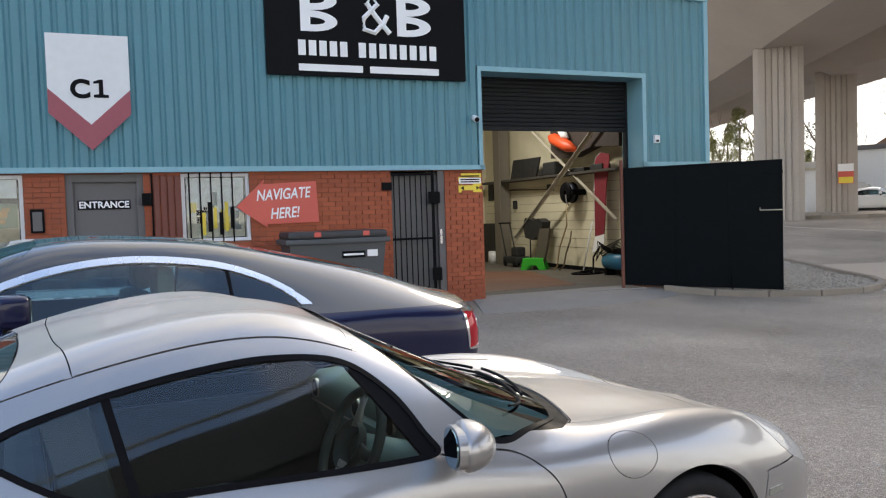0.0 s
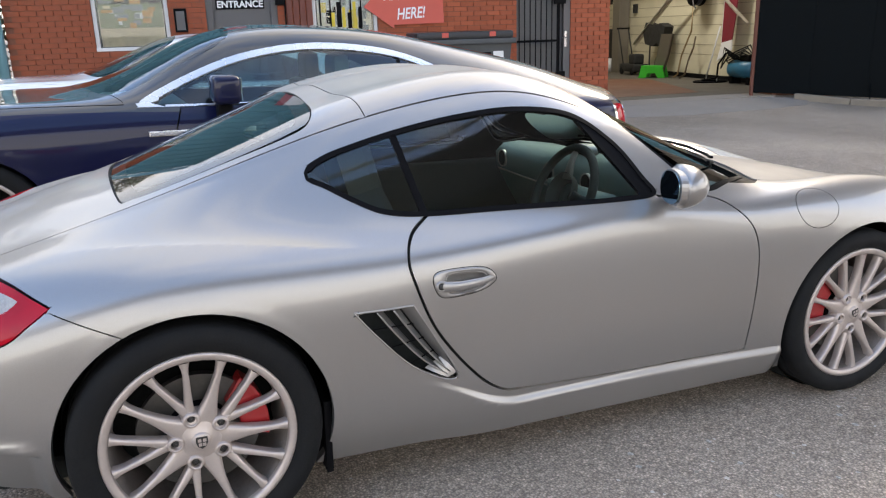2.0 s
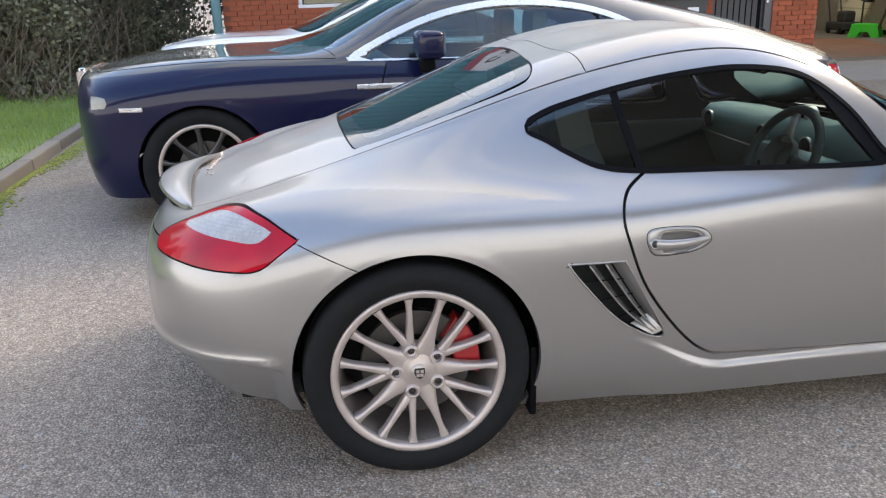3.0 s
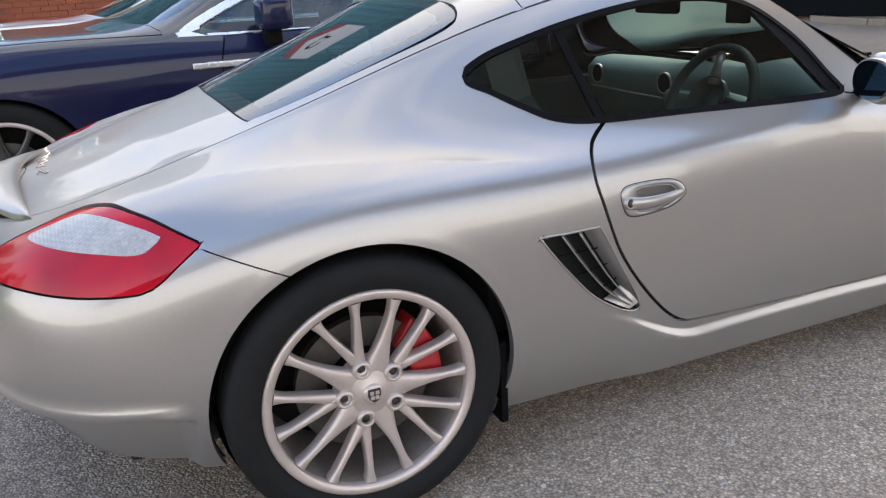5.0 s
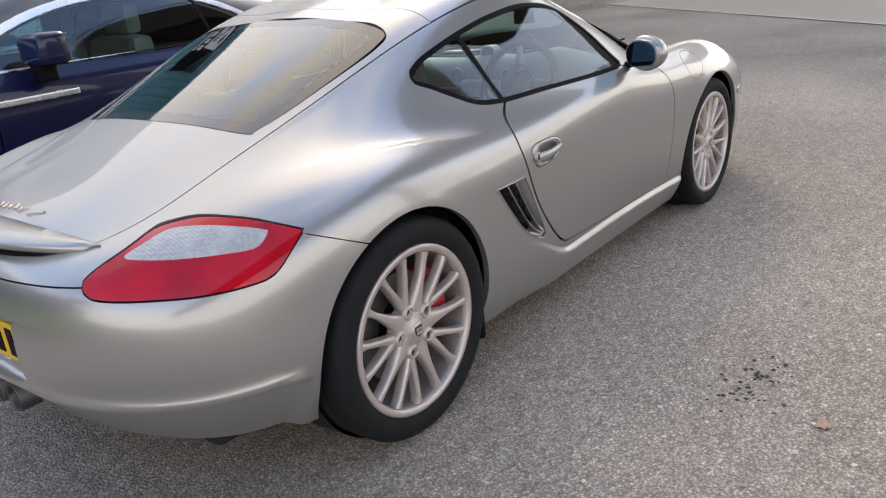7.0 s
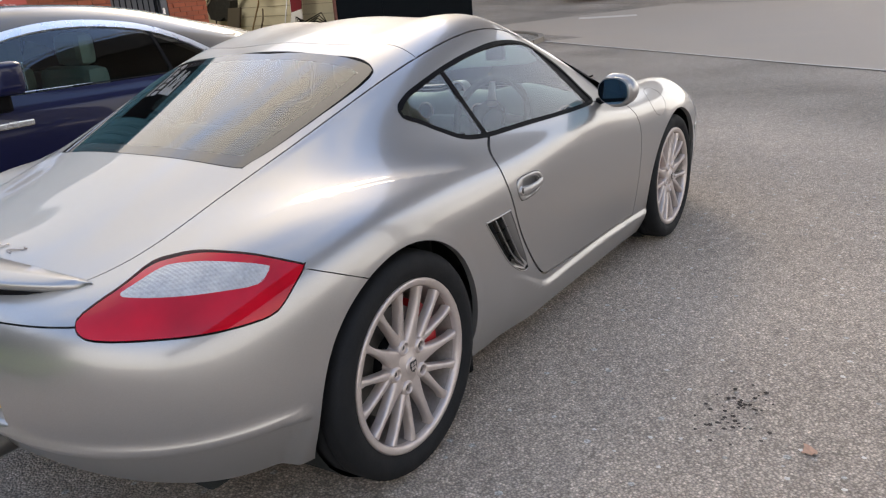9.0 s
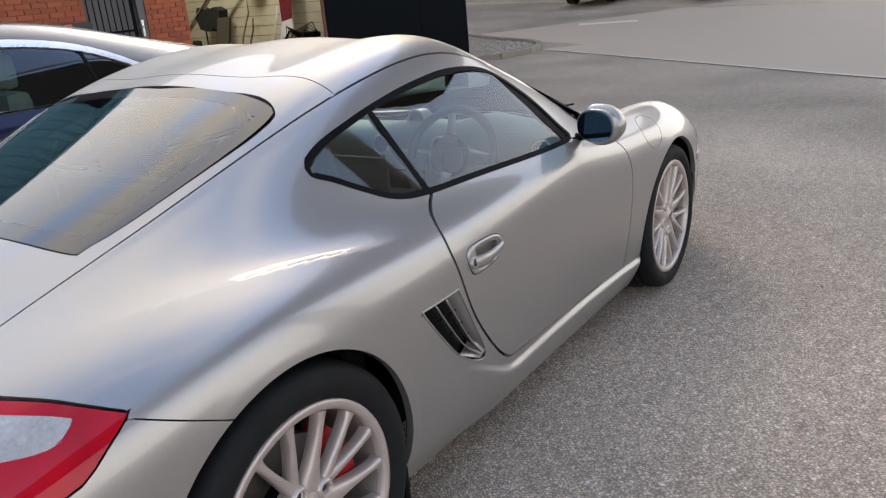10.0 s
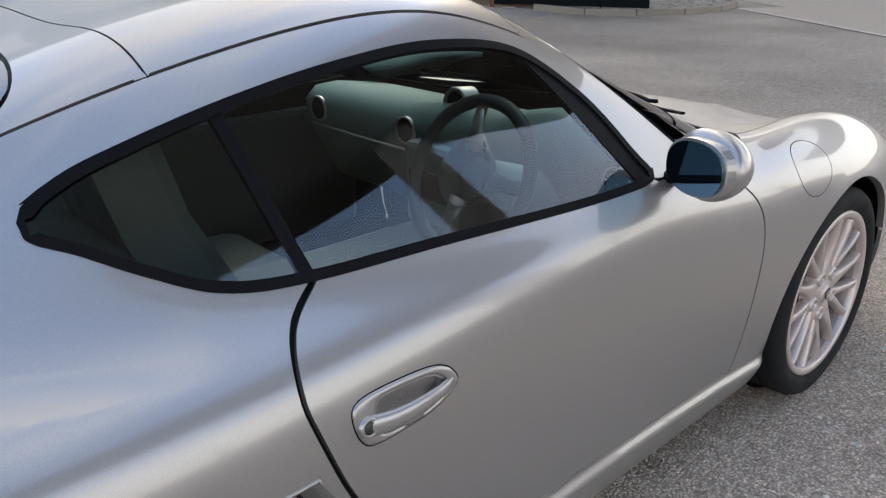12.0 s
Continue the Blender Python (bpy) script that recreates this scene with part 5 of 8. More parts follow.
REAR_HUB, FRONT_HUB = np.array([-1.2075, .335]), np.array([1.2075, .327])
CREST = soft_curve([(-.62, .825), (-.80, .815), (-1.04, .785), (-1.27, .745), (-1.436, .692), (-1.60, .635), (-1.72, .59)], 3, closed=False)


def car_relief(p, u, s):
    """Arch lips, the sill's ledge, the bumper's step and the crest over the rear wheel."""
    x, w, z = p[:, 0], np.abs(p[:, 1]), p[:, 2]
    side = fade(0.45, 0.6, w) * (1 - fade(3.2, 4.2, s))
    h = np.zeros(len(p))
    for hub, r in ((REAR_HUB, 0.364), (FRONT_HUB + np.array([0.01, 0]), 0.36)):
        d = np.hypot(x - hub[0], z - hub[1])
        h += 0.0012 * (1 - fade(r + 0.012, r + 0.045, d)) * side * fade(0.13, 0.2, z)
    sill = 0.252 + 0.14 * fade(-0.22, -0.62, x) - 0.012 * fade(0.2, 0.85, x)
    h += 0.018 * fade(-0.006, 0.018, sill - z) * fade(-0.60, -0.30, x) * (1 - fade(0.84, 0.9, x)) * (1 - fade(4, 5, s))
    step = 0.380 - 0.012 * fade(-1.7, -1.6, x) + 0.02 * fade(0.45, 0.2, w)
    back = fade(-1.585, -1.64, x) * (1 - fade(3, 4, s))
    h -= 0.030 * fade(-0.002, 0.016, step - z) * back
    h += 0.010 * np.exp(-(((z - step - 0.014) / 0.018) ** 2)) * back
    h -= 0.058 * fade(0, 0.012, np.minimum(np.minimum(0.295 - w, z - 0.425), 0.592 - z)) * fade(-1.9, -1.95, x)
    d = to_line(np.stack([x, w], 1), CREST)
    along = fade(-1.58, -1.2, x) * (1 - fade(-0.9, -0.66, x)) * fade(3, 3.6, s) * (1 - fade(4.9, 5.0, s))
    cw = np.interp(x, CREST[::-1, 0], CREST[::-1, 1])
    e = np.maximum(0, cw - w) / 0.065
    h -= along * 0.010 * e * np.exp(1 - e)
    return h


shell = Shell([LINE_SILL, LINE_LOW, LINE_MID, LINE_SHOULDER, LINE_BELT, LINE_RAIL, LINE_TOP, LINE_CENTRE], relief=car_relief, du=15, ds=15)

WINDOW = soft_curve([(-.837, .987), (-.826, 1.008), (-.79, 1.030), (-.72, 1.056), (-.54, 1.102), (-.34, 1.136), (-.133, 1.150), (.068, 1.122), (.195, 1.03), (.262, .92), (.285, .862), (.15, .852), (-.247, .856), (-.50, .858), (-.63, .873), (-.72, .913), (-.785, .950), (-.826, .969)])
DOOR = np.vstack([soft_curve([(.285, .858), (.498, .838), (.605, .781), (.667, .69), (.692, .523), (.700, .255)], closed=False), soft_curve([(.69, .252), (.2, .262), (-.20, .280), (-.306, .303), (-.412, .396), (-.525, .547), (-.587, .698), (-.595, .764), (-.566, .817), (-.503, .860)], closed=False), np.array([[-.49, .90], [.26, .90]])])
VENT = soft_curve([(-.768, .630), (-.76, .634), (-.68, .631), (-.600, .630), (-.592, .624), (-.52, .505), (-.452, .388), (-.49, .374), (-.60, .44), (-.70, .545)])
# tail lamp, laid out round the corner: x + half width, height
LAMP = soft_curve([(-1.421, .703), (-1.411, .679), (-1.35, .669), (-1.187, .664), (-1.001, .657), (-.843, .659), (-.79, .672), (-.746, .704), (-.702, .738), (-.712, .747), (-.844, .78), (-.952, .795), (-1.039, .799), (-1.126, .792), (-1.202, .78), (-1.284, .754), (-1.368, .727)], 5)
LAMP_WHITE = soft_curve([(-1.289, .744), (-1.246, .739), (-1.105, .734), (-.963, .73), (-.854, .729), (-.811, .752), (-.818, .760), (-.894, .774), (-1.003, .786), (-1.10, .787), (-1.163, .78), (-1.235, .761)], 5)
REAR_GLASS = soft_curve([(-.735, 0), (-.742, .30), (-.775, .49), (-.86, .525), (-1.1, .495), (-1.30, .455), (-1.35, .40), (-1.375, 0), (-1.35, -.4), (-.78, -.5)])
SCREEN = soft_curve([(.14, 0), (.135, .30), (.15, .46), (.216, .555), (.307, .655), (.394, .735), (.46, .785), (.51, .795), (.587, .775), (.741, .70), (.88, .54), (.98, .30), (1.02, 0), (.98, -.3), (.8, -.6), (.3, -.6), (.14, -.4)])
HEAD_LAMP = soft_curve([(1.66, .765), (1.82, .735), (1.98, .62), (2.04, .55), (1.94, .55), (1.77, .63)])


def xz(p):
    return p[:, [0, 2]]


def xw(p):
    return np.stack([p[:, 0], -p[:, 1]], 1)


def f_window(p, u, s):
    return np.minimum(inside(xz(p), WINDOW), (5.4 - s) * 0.3)


def f_door(p, u, s):
    return np.minimum(inside(xz(p), DOOR) * (1.1 - 0.45 * fade(0.3, -0.2, p[:, 0])), (5.0 - s) * 0.3)


def f_divide(p, u, s):
    """Signed distance across the window divider."""
    return p[:, 0] - np.interp(p[:, 2], [.84, .95, 1.13], [-.500, -.525, -.565])


HANDLE = (-0.43, 0.678)
DISH = soft_curve([(-.060, .018), (-.050, .030), (0, .031), (.052, .026), (.074, .012), (.078, -.004), (.060, -.019), (.020, -.029), (-.030, -.031), (-.054, -.026), (-.062, -.004)], 5)


def f_handle(p, u, s):
    return np.minimum(inside(xz(p) - np.array(HANDLE), DISH * 0.93), (4.5 - s) * 0.3)


def f_vent(p, u, s):
    return np.minimum(inside(xz(p), VENT), (4 - s) * 0.3)


def f_lamp(p, u, s):
    return np.where(p[:, 0] < -1.44, np.minimum(inside(np.stack([p[:, 0] - p[:, 1], p[:, 2]], 1), LAMP), (5.0 - s) * 0.2), -1.0)


def f_lamp_white(p, u, s):
    return np.where(p[:, 0] < -1.44, np.minimum(inside(np.stack([p[:, 0] - p[:, 1], p[:, 2]], 1), LAMP_WHITE), (5.0 - s) * 0.2), -1.0)


def f_head(p, u, s):
    return np.minimum(inside(xz(p), HEAD_LAMP), (5.0 - s) * 0.2)


def f_glass(p, u, s):
    return np.minimum(inside(xw(p), REAR_GLASS), (s - 5.0) * 0.2)


def f_screen(p, u, s):
    return np.minimum(inside(xw(p), SCREEN), (s - 4.05) * 0.2)


def f_roof(p, u, s):
    return np.minimum(np.minimum((s - 5.0) * 0.18, p[:, 0] + 0.655 - 0.10 * p[:, 1] ** 2), 0.125 - p[:, 0])


def f_hatch(p, u, s):
    return np.minimum(np.minimum((s - 5.0) * 0.18, -0.655 + 0.10 * p[:, 1] ** 2 - p[:, 0]), (u - 0.9) * 0.15)


def f_hood(p, u, s):
    return np.minimum(np.minimum((s - 4.55) * 0.2, np.minimum(-inside(xw(p), SCREEN) - 0.055, p[:, 0] - 0.8)), (13.6 - u) * 0.2)


def f_cowl(p, u, s):
    return np.minimum(np.minimum(inside(xw(p), SCREEN) + 0.05, p[:, 0] - 0.60), (s - 4.3) * 0.2)


def f_sail(p, u, s):
    return np.minimum(f_window(p, u, s), (p[:, 0] - 0.155) * 0.83 + (p[:, 2] - 0.985) * 0.53)


def f_arch_r(p, u, s):
    d = np.hypot(p[:, 0] - REAR_HUB[0] - 0.0, p[:, 2] - REAR_HUB[1])
    return np.minimum(np.minimum(0.364 - d, (4.2 - s) * 0.2), -p[:, 1] - 0.4)


def f_arch_f(p, u, s):
    d = np.hypot(p[:, 0] - FRONT_HUB[0] - 0.01, p[:, 2] - FRONT_HUB[1])
    return np.minimum(np.minimum(0.360 - d, (4.2 - s) * 0.2), -p[:, 1] - 0.4)


def f_bumper_r(p, u, s):
    # below the seam that runs from the lamp's tip to the arch
    return np.minimum(0.675 + 0.46 * np.minimum(-1.40 - p[:, 0], 0.13) - 0.10 * np.maximum(0, -1.53 - p[:, 0]) - p[:, 2], np.minimum(-1.34 - p[:, 0], (4.9 - s) * 0.2))


def f_bumper_f(p, u, s):
    return np.minimum(p[:, 0] - 1.52 - 0.25 * (p[:, 2] - 0.30), np.minimum(0.60 - p[:, 2], (4.5 - s) * 0.2))


CAP = np.array([.957, -.85, .764])


def f_cap(p, u, s):
    d = p - CAP
    return 0.098 - np.sqrt(d[:, 0] ** 2 + 1.6 * (d[:, 1] ** 2 + d[:, 2] ** 2))


GAP = 0.0028
SEAL, SEAM = 0.014, 0.0017


def f_crest(p, u, s):
    cw = np.interp(p[:, 0], CREST[::-1, 0], CREST[::-1, 1])
    return np.where((p[:, 0] < -0.62) & (p[:, 0] > -1.75) & (s > 2.9) & (s < 5), cw + p[:, 1], -1.0)


def f_sill(p, u, s):
    return np.where((np.abs(p[:, 0]) < 0.9) & (s < 4), 0.252 + 0.14 * fade(-0.22, -0.62, p[:, 0]) - 0.012 * fade(0.2, 0.85, p[:, 0]) - p[:, 2], -1.0)


def f_step(p, u, s):
    return np.where((p[:, 0] < -1.57) & (s < 4), 0.380 - 0.012 * fade(-1.7, -1.6, p[:, 0]) + 0.02 * fade(0.45, 0.2, -p[:, 1]) - p[:, 2], -1.0)


def f_plate(p, u, s):
    return np.where((p[:, 0] < -1.85) & (s < 4.5), np.minimum(np.minimum(0.295 + p[:, 1], p[:, 2] - 0.425), 0.592 - p[:, 2]), -1.0)


for f, levels in ((f_arch_r, (-0.036, -0.029, -0.022, -0.01, 0)), (f_arch_f, (-0.036, -0.029, -0.022, -0.01, 0)), (f_sill, (-0.006, 0.0, 0.006, 0.012, 0.018)), (f_step, (-0.01, -0.002, 0.007, 0.016)), (f_plate, (0, 0.012)), (f_crest, (0, 0.03, 0.07)), (f_window, (0, SEAL)), (f_divide, (-0.011, 0.011)), (f_door, (-GAP, GAP)), (f_vent, (0,)), (f_handle, (0,)), (f_lamp, (-0.0045, 0)), (f_lamp_white, (0,)), (f_head, (0,)), (f_glass, (0, 0.006, 0.055)), (f_screen, (0, 0.016)), (f_roof, (-SEAM, SEAM)), (f_hatch, (-SEAM, SEAM)), (f_cowl, (0,)), (f_sail, (0,)), (f_hood, (-GAP, GAP)), (f_bumper_r, (-SEAM, SEAM)), (f_bumper_f, (-GAP, GAP)), (f_cap, (-0.0015, 0.0015))):
    for lv in levels:
        shell.cut(f, lv)
cuv = shell.centres()
cp, ci = shell.at(cuv)[0], shell.index(cuv)
V = {k: f(cp, *ci) for k, f in (("arch_r", f_arch_r), ("arch_f", f_arch_f), ("window", f_window), ("divide", f_divide), ("door", f_door), ("vent", f_vent), ("handle", f_handle), ("lamp", f_lamp), ("lamp_white", f_lamp_white), ("head", f_head), ("glass", f_glass), ("screen", f_screen), ("roof", f_roof), ("hatch", f_hatch), ("hood", f_hood), ("cowl", f_cowl), ("sail", f_sail), ("bumper_r", f_bumper_r), ("bumper_f", f_bumper_f), ("cap", f_cap))}
free = (V["arch_r"] <= 0) & (V["arch_f"] <= 0)


def take(cond):
    """Takes triangles that no earlier panel has."""
    global free
    got = free & cond
    free = free & ~got
    return got


sail = take((V["sail"] > 0) & (V["window"] > SEAL))
pane = take(V["window"] > SEAL)
frame_band = take(V["window"] > 0)
divide = pane & (np.abs(V["divide"]) < 0.011)
pane &= ~divide
rear_pane = take(V["glass"] > 0.055)
rear_band = take(V["glass"] > 0.006)
rear_frit = take(V["glass"] > 0)
screen_pane = take(V["screen"] > 0.016)
screen_frit = take(V["screen"] > 0)
cowl = take(V["cowl"] > 0)
lamp_w = take(V["lamp_white"] > 0)
lamp_r = take(V["lamp"] > 0)
take(V["lamp"] > -0.0045)
vent_hole = take(V["vent"] > 0)
take(V["handle"] > 0)
head_l = take(V["head"] > 0)
cap_disc = take(V["cap"] > 0.0015)
take(V["cap"] > -0.0015)
door_p = take(V["door"] > GAP)
take(V["door"] > -GAP)
roof_p = take(V["roof"] > SEAM)
take(V["roof"] > -SEAM)
hatch_p = take(V["hatch"] > SEAM)
take(V["hatch"] > -SEAM)
hood_p = take(V["hood"] > GAP)
take(V["hood"] > -GAP)
bump_r = take(V["bumper_r"] > SEAM)
take(V["bumper_r"] > -SEAM)
bump_f = take(V["bumper_f"] > GAP)
take(V["bumper_f"] > -GAP)
rest = free.copy()
side_glass = pane | divide
SIDE_BEND = [(0, 0), (1, 0), (0, 1), (2, 0), (1, 1), (0, 2), (3, 0)]
for side, left in (("right", False), ("left", True)):
    door = part("door", shell.mesh("door", door_p, left=left), SILVER, car, "silver door")
    part("door_window", shell.pane("door_window", pane & (cp[:, 0] > -0.52), side_glass, 1, SIDE_BEND, left=left, out=-0.004), GLASS, door, "green-tinted door glass")
    part("mirror_sail", shell.mesh("mirror_sail", sail, left=left, out=-0.002), BLACK, car, "black mirror base triangle")
    part("quarter_window", shell.pane("quarter_window", pane & (cp[:, 0] <= -0.52), side_glass, 1, SIDE_BEND, left=left, out=-0.004), GLASS, car, "tinted rear side window")
    part("window_pillar", shell.mesh("window_pillar", divide, left=left, out=-0.002), BLACK, car, "black window divider")
    part("window_seal", shell.mesh("window_seal", frame_band, left=left, out=0.002), BLACK, car, "black rubber window surround")
    lamp = part("tail_lamp", shell.mesh("tail_lamp", lamp_r, left=left, out=0.001), LENS_RED, car, "red tail lamp lens")
    part("reversing_lens", shell.mesh("reversing_lens", lamp_w, left=left, out=0.001), LENS_WHITE, lamp, "clear white lens")
    part("headlamp", shell.mesh("headlamp", head_l, left=left, out=0.001), LENS_WHITE, car, "clear headlamp")
part("fuel_flap", shell.mesh("fuel_flap", cap_disc, out=0.0), SILVER, car, "round silver fuel flap")
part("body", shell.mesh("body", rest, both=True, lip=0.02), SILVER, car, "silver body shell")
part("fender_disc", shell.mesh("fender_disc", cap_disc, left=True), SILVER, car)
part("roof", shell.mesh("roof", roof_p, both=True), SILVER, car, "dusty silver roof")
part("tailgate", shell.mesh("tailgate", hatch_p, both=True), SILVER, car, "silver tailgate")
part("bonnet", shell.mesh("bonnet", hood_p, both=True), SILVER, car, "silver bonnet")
part("rear_bumper", shell.mesh("rear_bumper", bump_r, both=True), SILVER, car, "silver rear bumper")
part("front_bumper", shell.mesh("front_bumper", bump_f, both=True), SILVER, car, "silver front bumper")
part("rear_window", shell.pane("rear_window", rear_pane, rear_pane | rear_band, 2, REAR_BEND := [(0, 0), (1, 0), (2, 0), (0, 2), (1, 2), (0, 4)], both=True, out=-0.003), REAR_PANE, car, "sloping tinted rear window")
part("rear_window_border", shell.pane("rear_window_border", rear_band, rear_pane | rear_band, 2, REAR_BEND, both=True, out=-0.003), FRIT, car, "black printed border of the rear glass")
part("rear_window_seal", shell.mesh("rear_window_seal", rear_frit, both=True, out=-0.002), BLACK, car)
part("windscreen", shell.pane("windscreen", screen_pane, screen_pane, 2, [(0, 0), (1, 0), (2, 0), (0, 2), (1, 2), (2, 2), (0, 4)], both=True, out=-0.003), GLASS, car, "raked windscreen")
part("windscreen_seal", shell.mesh("windscreen_seal", screen_frit, both=True, out=-0.002), BLACK, car)
part("cowl", shell.mesh("cowl", cowl, both=True, out=-0.006), BLACK, car, "black plastic cowl under the wipers")
solid = (V["vent"] <= 0) & (V["arch_r"] <= 0) & (V["arch_f"] <= 0) & (V["window"] <= 0.0) & (V["glass"] <= 0.0) & (V["screen"] <= 0.0)
part("lining", shell.mesh("lining", solid, both=True, out=-0.022, lip=0), DARK, car, "black inner lining")


def on_side(x, z, out=0.0):
    """The place on the right-hand side at x and z, and the way out of it."""
    p = cp
    k = np.argmin((p[:, 0] - x) ** 2 + (p[:, 2] - z) ** 2 + 10 * (ci[1] > 5))
    uv = cuv[k].copy()
    for _ in range(6):
        p0 = shell.place(uv[None])[0]
        j = np.array([(shell.place((uv + d)[None])[0] - p0)[[0, 2]] / 1e-4 for d in (np.array([1e-4, 0]), np.array([0, 1e-4]))]).T
        uv = uv + np.clip(np.linalg.solve(j, np.array([x - p0[0], z - p0[2]])), -0.02, 0.02)
    p, n = shell.at(uv[None])
    return p[0] + n[0] * out, n[0]


for name, xh, yo, r, w in (("front_wheel", 1.2075, 0.862, 0.327, 0.235), ("rear_wheel", -1.2075, 0.887, 0.335, 0.265)):
    for sgn in (-1, 1):
        wheel(name, car, pose(xh, sgn * yo, r - 0.001, 0, 0 if xh < 0 else -15, 0 if sgn < 0 else 180), r, w, swing=-20 if xh < 0 else -150)
part("underbody", box(-1.75, 1.95, -0.62, 0.62, 0.16, 0.24, 0.02), DARK, car)


def loft(rows, closed=True):
    """A skin over rows of points."""
    bm = bmesh.new()
    vr = [[bm.verts.new(p) for p in r] for r in rows]
    for u, v in zip(vr, vr[1:]):
        for k in range(len(u) if closed else len(u) - 1):
            bm.faces.new((u[k], u[(k + 1) % len(u)], v[(k + 1) % len(u)], v[k]))
    bmesh.ops.recalc_face_normals(bm, faces=bm.faces)
    return bm


VANE = mat("dark_grey_vent_plastic", (0.16, 0.155, 0.15), rough=0.45, vary=0.1)
# vents in the flanks
def vent_point(t, v, out):
    """A place in the vent: t along it from top to tip, v across it."""
    a = soft_curve([(-.768, .632), (-.70, .547), (-.60, .442), (-.485, .378)], 8, False)
    b = soft_curve([(-.594, .628), (-.55, .555), (-.51, .485), (-.456, .390)], 8, False)
    i = t * (len(a) - 1)
    q = [np.interp(i, range(len(a)), (a[:, c] * (1 - v) + b[:, c] * v)) for c in (0, 1)]
    return on_side(q[0], q[1], out)[0]


vent = part("side_vent", shell.mesh("side_vent", vent_hole, out=-0.045, lip=0), DARK, car, "black side air vent with silver slats")
part("side_vent", shell.mesh("side_vent", vent_hole, out=-0.03, lip=0, left=True), DARK, car, "black side air vent with silver slats")
for v in (0.34, 0.63):
    rows = []
    for t in np.linspace(0.03, 0.95, 14):
        a, b, c = vent_point(t, v, -0.002), vent_point(t, v - 0.02, -0.002), vent_point(t, v + 0.13, -0.036)
        rows.append([tuple(a), tuple(b), tuple(c)])
    part("slat", loft(rows), VANE, vent, "dark grey vent slat", smooth=False)
    part("slat_edge", tube([vent_point(t, v, -0.001) for t in np.linspace(0.02, 0.96, 14)], 0.0022, 6), SILVER, vent, "silver slat edge", smooth=True)
part("ramp", loft([[tuple(vent_point(t, q, o)) for q, o in ((1.0, 0.0), (0.95, -0.006), (0.88, -0.018), (0.80, -0.034))] for t in np.linspace(0.0, 1.0, 14)], closed=False), SILVER, vent, "silver inner ramp", smooth=True)
part("tip", loft([[tuple(vent_point(t, q, o)) for t, o in ((1.0, 0.0), (0.95, -0.004), (0.89, -0.013), (0.82, -0.03))] for q in np.linspace(0.0, 1.0, 8)], closed=False), SILVER, vent, smooth=True)
for t in (0.24, 0.46, 0.66):
    part("rib", tube([vent_point(t + 0.03 * v, v, -0.014) for v in np.linspace(0.03, 0.80, 6)], 0.0020, 6), BLACK, vent)
rim_pts = [on_side(x, z, 0.0005)[0] for x, z in VENT[::2]]
part("vent_edge", tube(rim_pts, 0.003, 6, closed=True), SILVER, vent, smooth=True)

# handles
RIM = soft_curve([(-.100, .017), (-.096, .031), (-.080, .039), (-.030, .042), (.045, .039), (.080, .028), (.098, .010), (.102, -.002), (.094, -.013), (.074, -.025), (.040, -.035), (-.010, -.040), (-.060, -.040), (-.083, -.031), (-.096, -.006)], 4)
HX, HZ = HANDLE
grid = [(dx, dz) for dx in (-0.11, -0.05, 0.0, 0.05, 0.11) for dz in (-0.05, 0.0, 0.05)]
bend = np.linalg.lstsq(np.array([(1, a, b, a * a, a * b, b * b) for a, b in grid]), np.array([on_side(HX + a, HZ + b)[0][1] for a, b in grid]), rcond=None)[0]


def on_door(a, b, out, sgn):
    """A place over the door's skin, a along and b up from the handle's middle."""
    y = float(np.dot(bend, (1, a, b, a * a, a * b, b * b)))
    n = Vector((bend[1] + 2 * bend[3] * a + bend[4] * b, -1, bend[2] + bend[4] * a + 2 * bend[5] * b)).normalized()
    p = Vector((HX + a, y, HZ + b)) + n * out
    return (p.x, p.y * -sgn, p.z)


def shrink(line, d):
    """The outline moved in by d."""
    t = np.roll(line, -1, 0) - np.roll(line, 1, 0)
    t /= np.linalg.norm(t, axis=1, keepdims=True)
    turn = 1 if np.sum(line[:, 0] * np.roll(line[:, 1], -1) - np.roll(line[:, 0], -1) * line[:, 1]) > 0 else -1
    return line + turn * d * np.stack([-t[:, 1], t[:, 0]], 1)


def ring_even(line, n=72):
    """n points round an outline by their direction from its middle."""
    c = line.mean(0)
    a = np.unwrap(np.arctan2(line[:, 1] - c[1], line[:, 0] - c[0]))
    if a[-1] < a[0]:
        line, a = line[::-1], a[::-1]
    want = np.linspace(-math.pi, math.pi, n, endpoint=False)
    base = np.r_[a - 2 * math.pi, a, a + 2 * math.pi]
    full = np.vstack([line] * 3)
    return np.stack([np.interp(want, base, full[:, k]) for k in (0, 1)], 1)


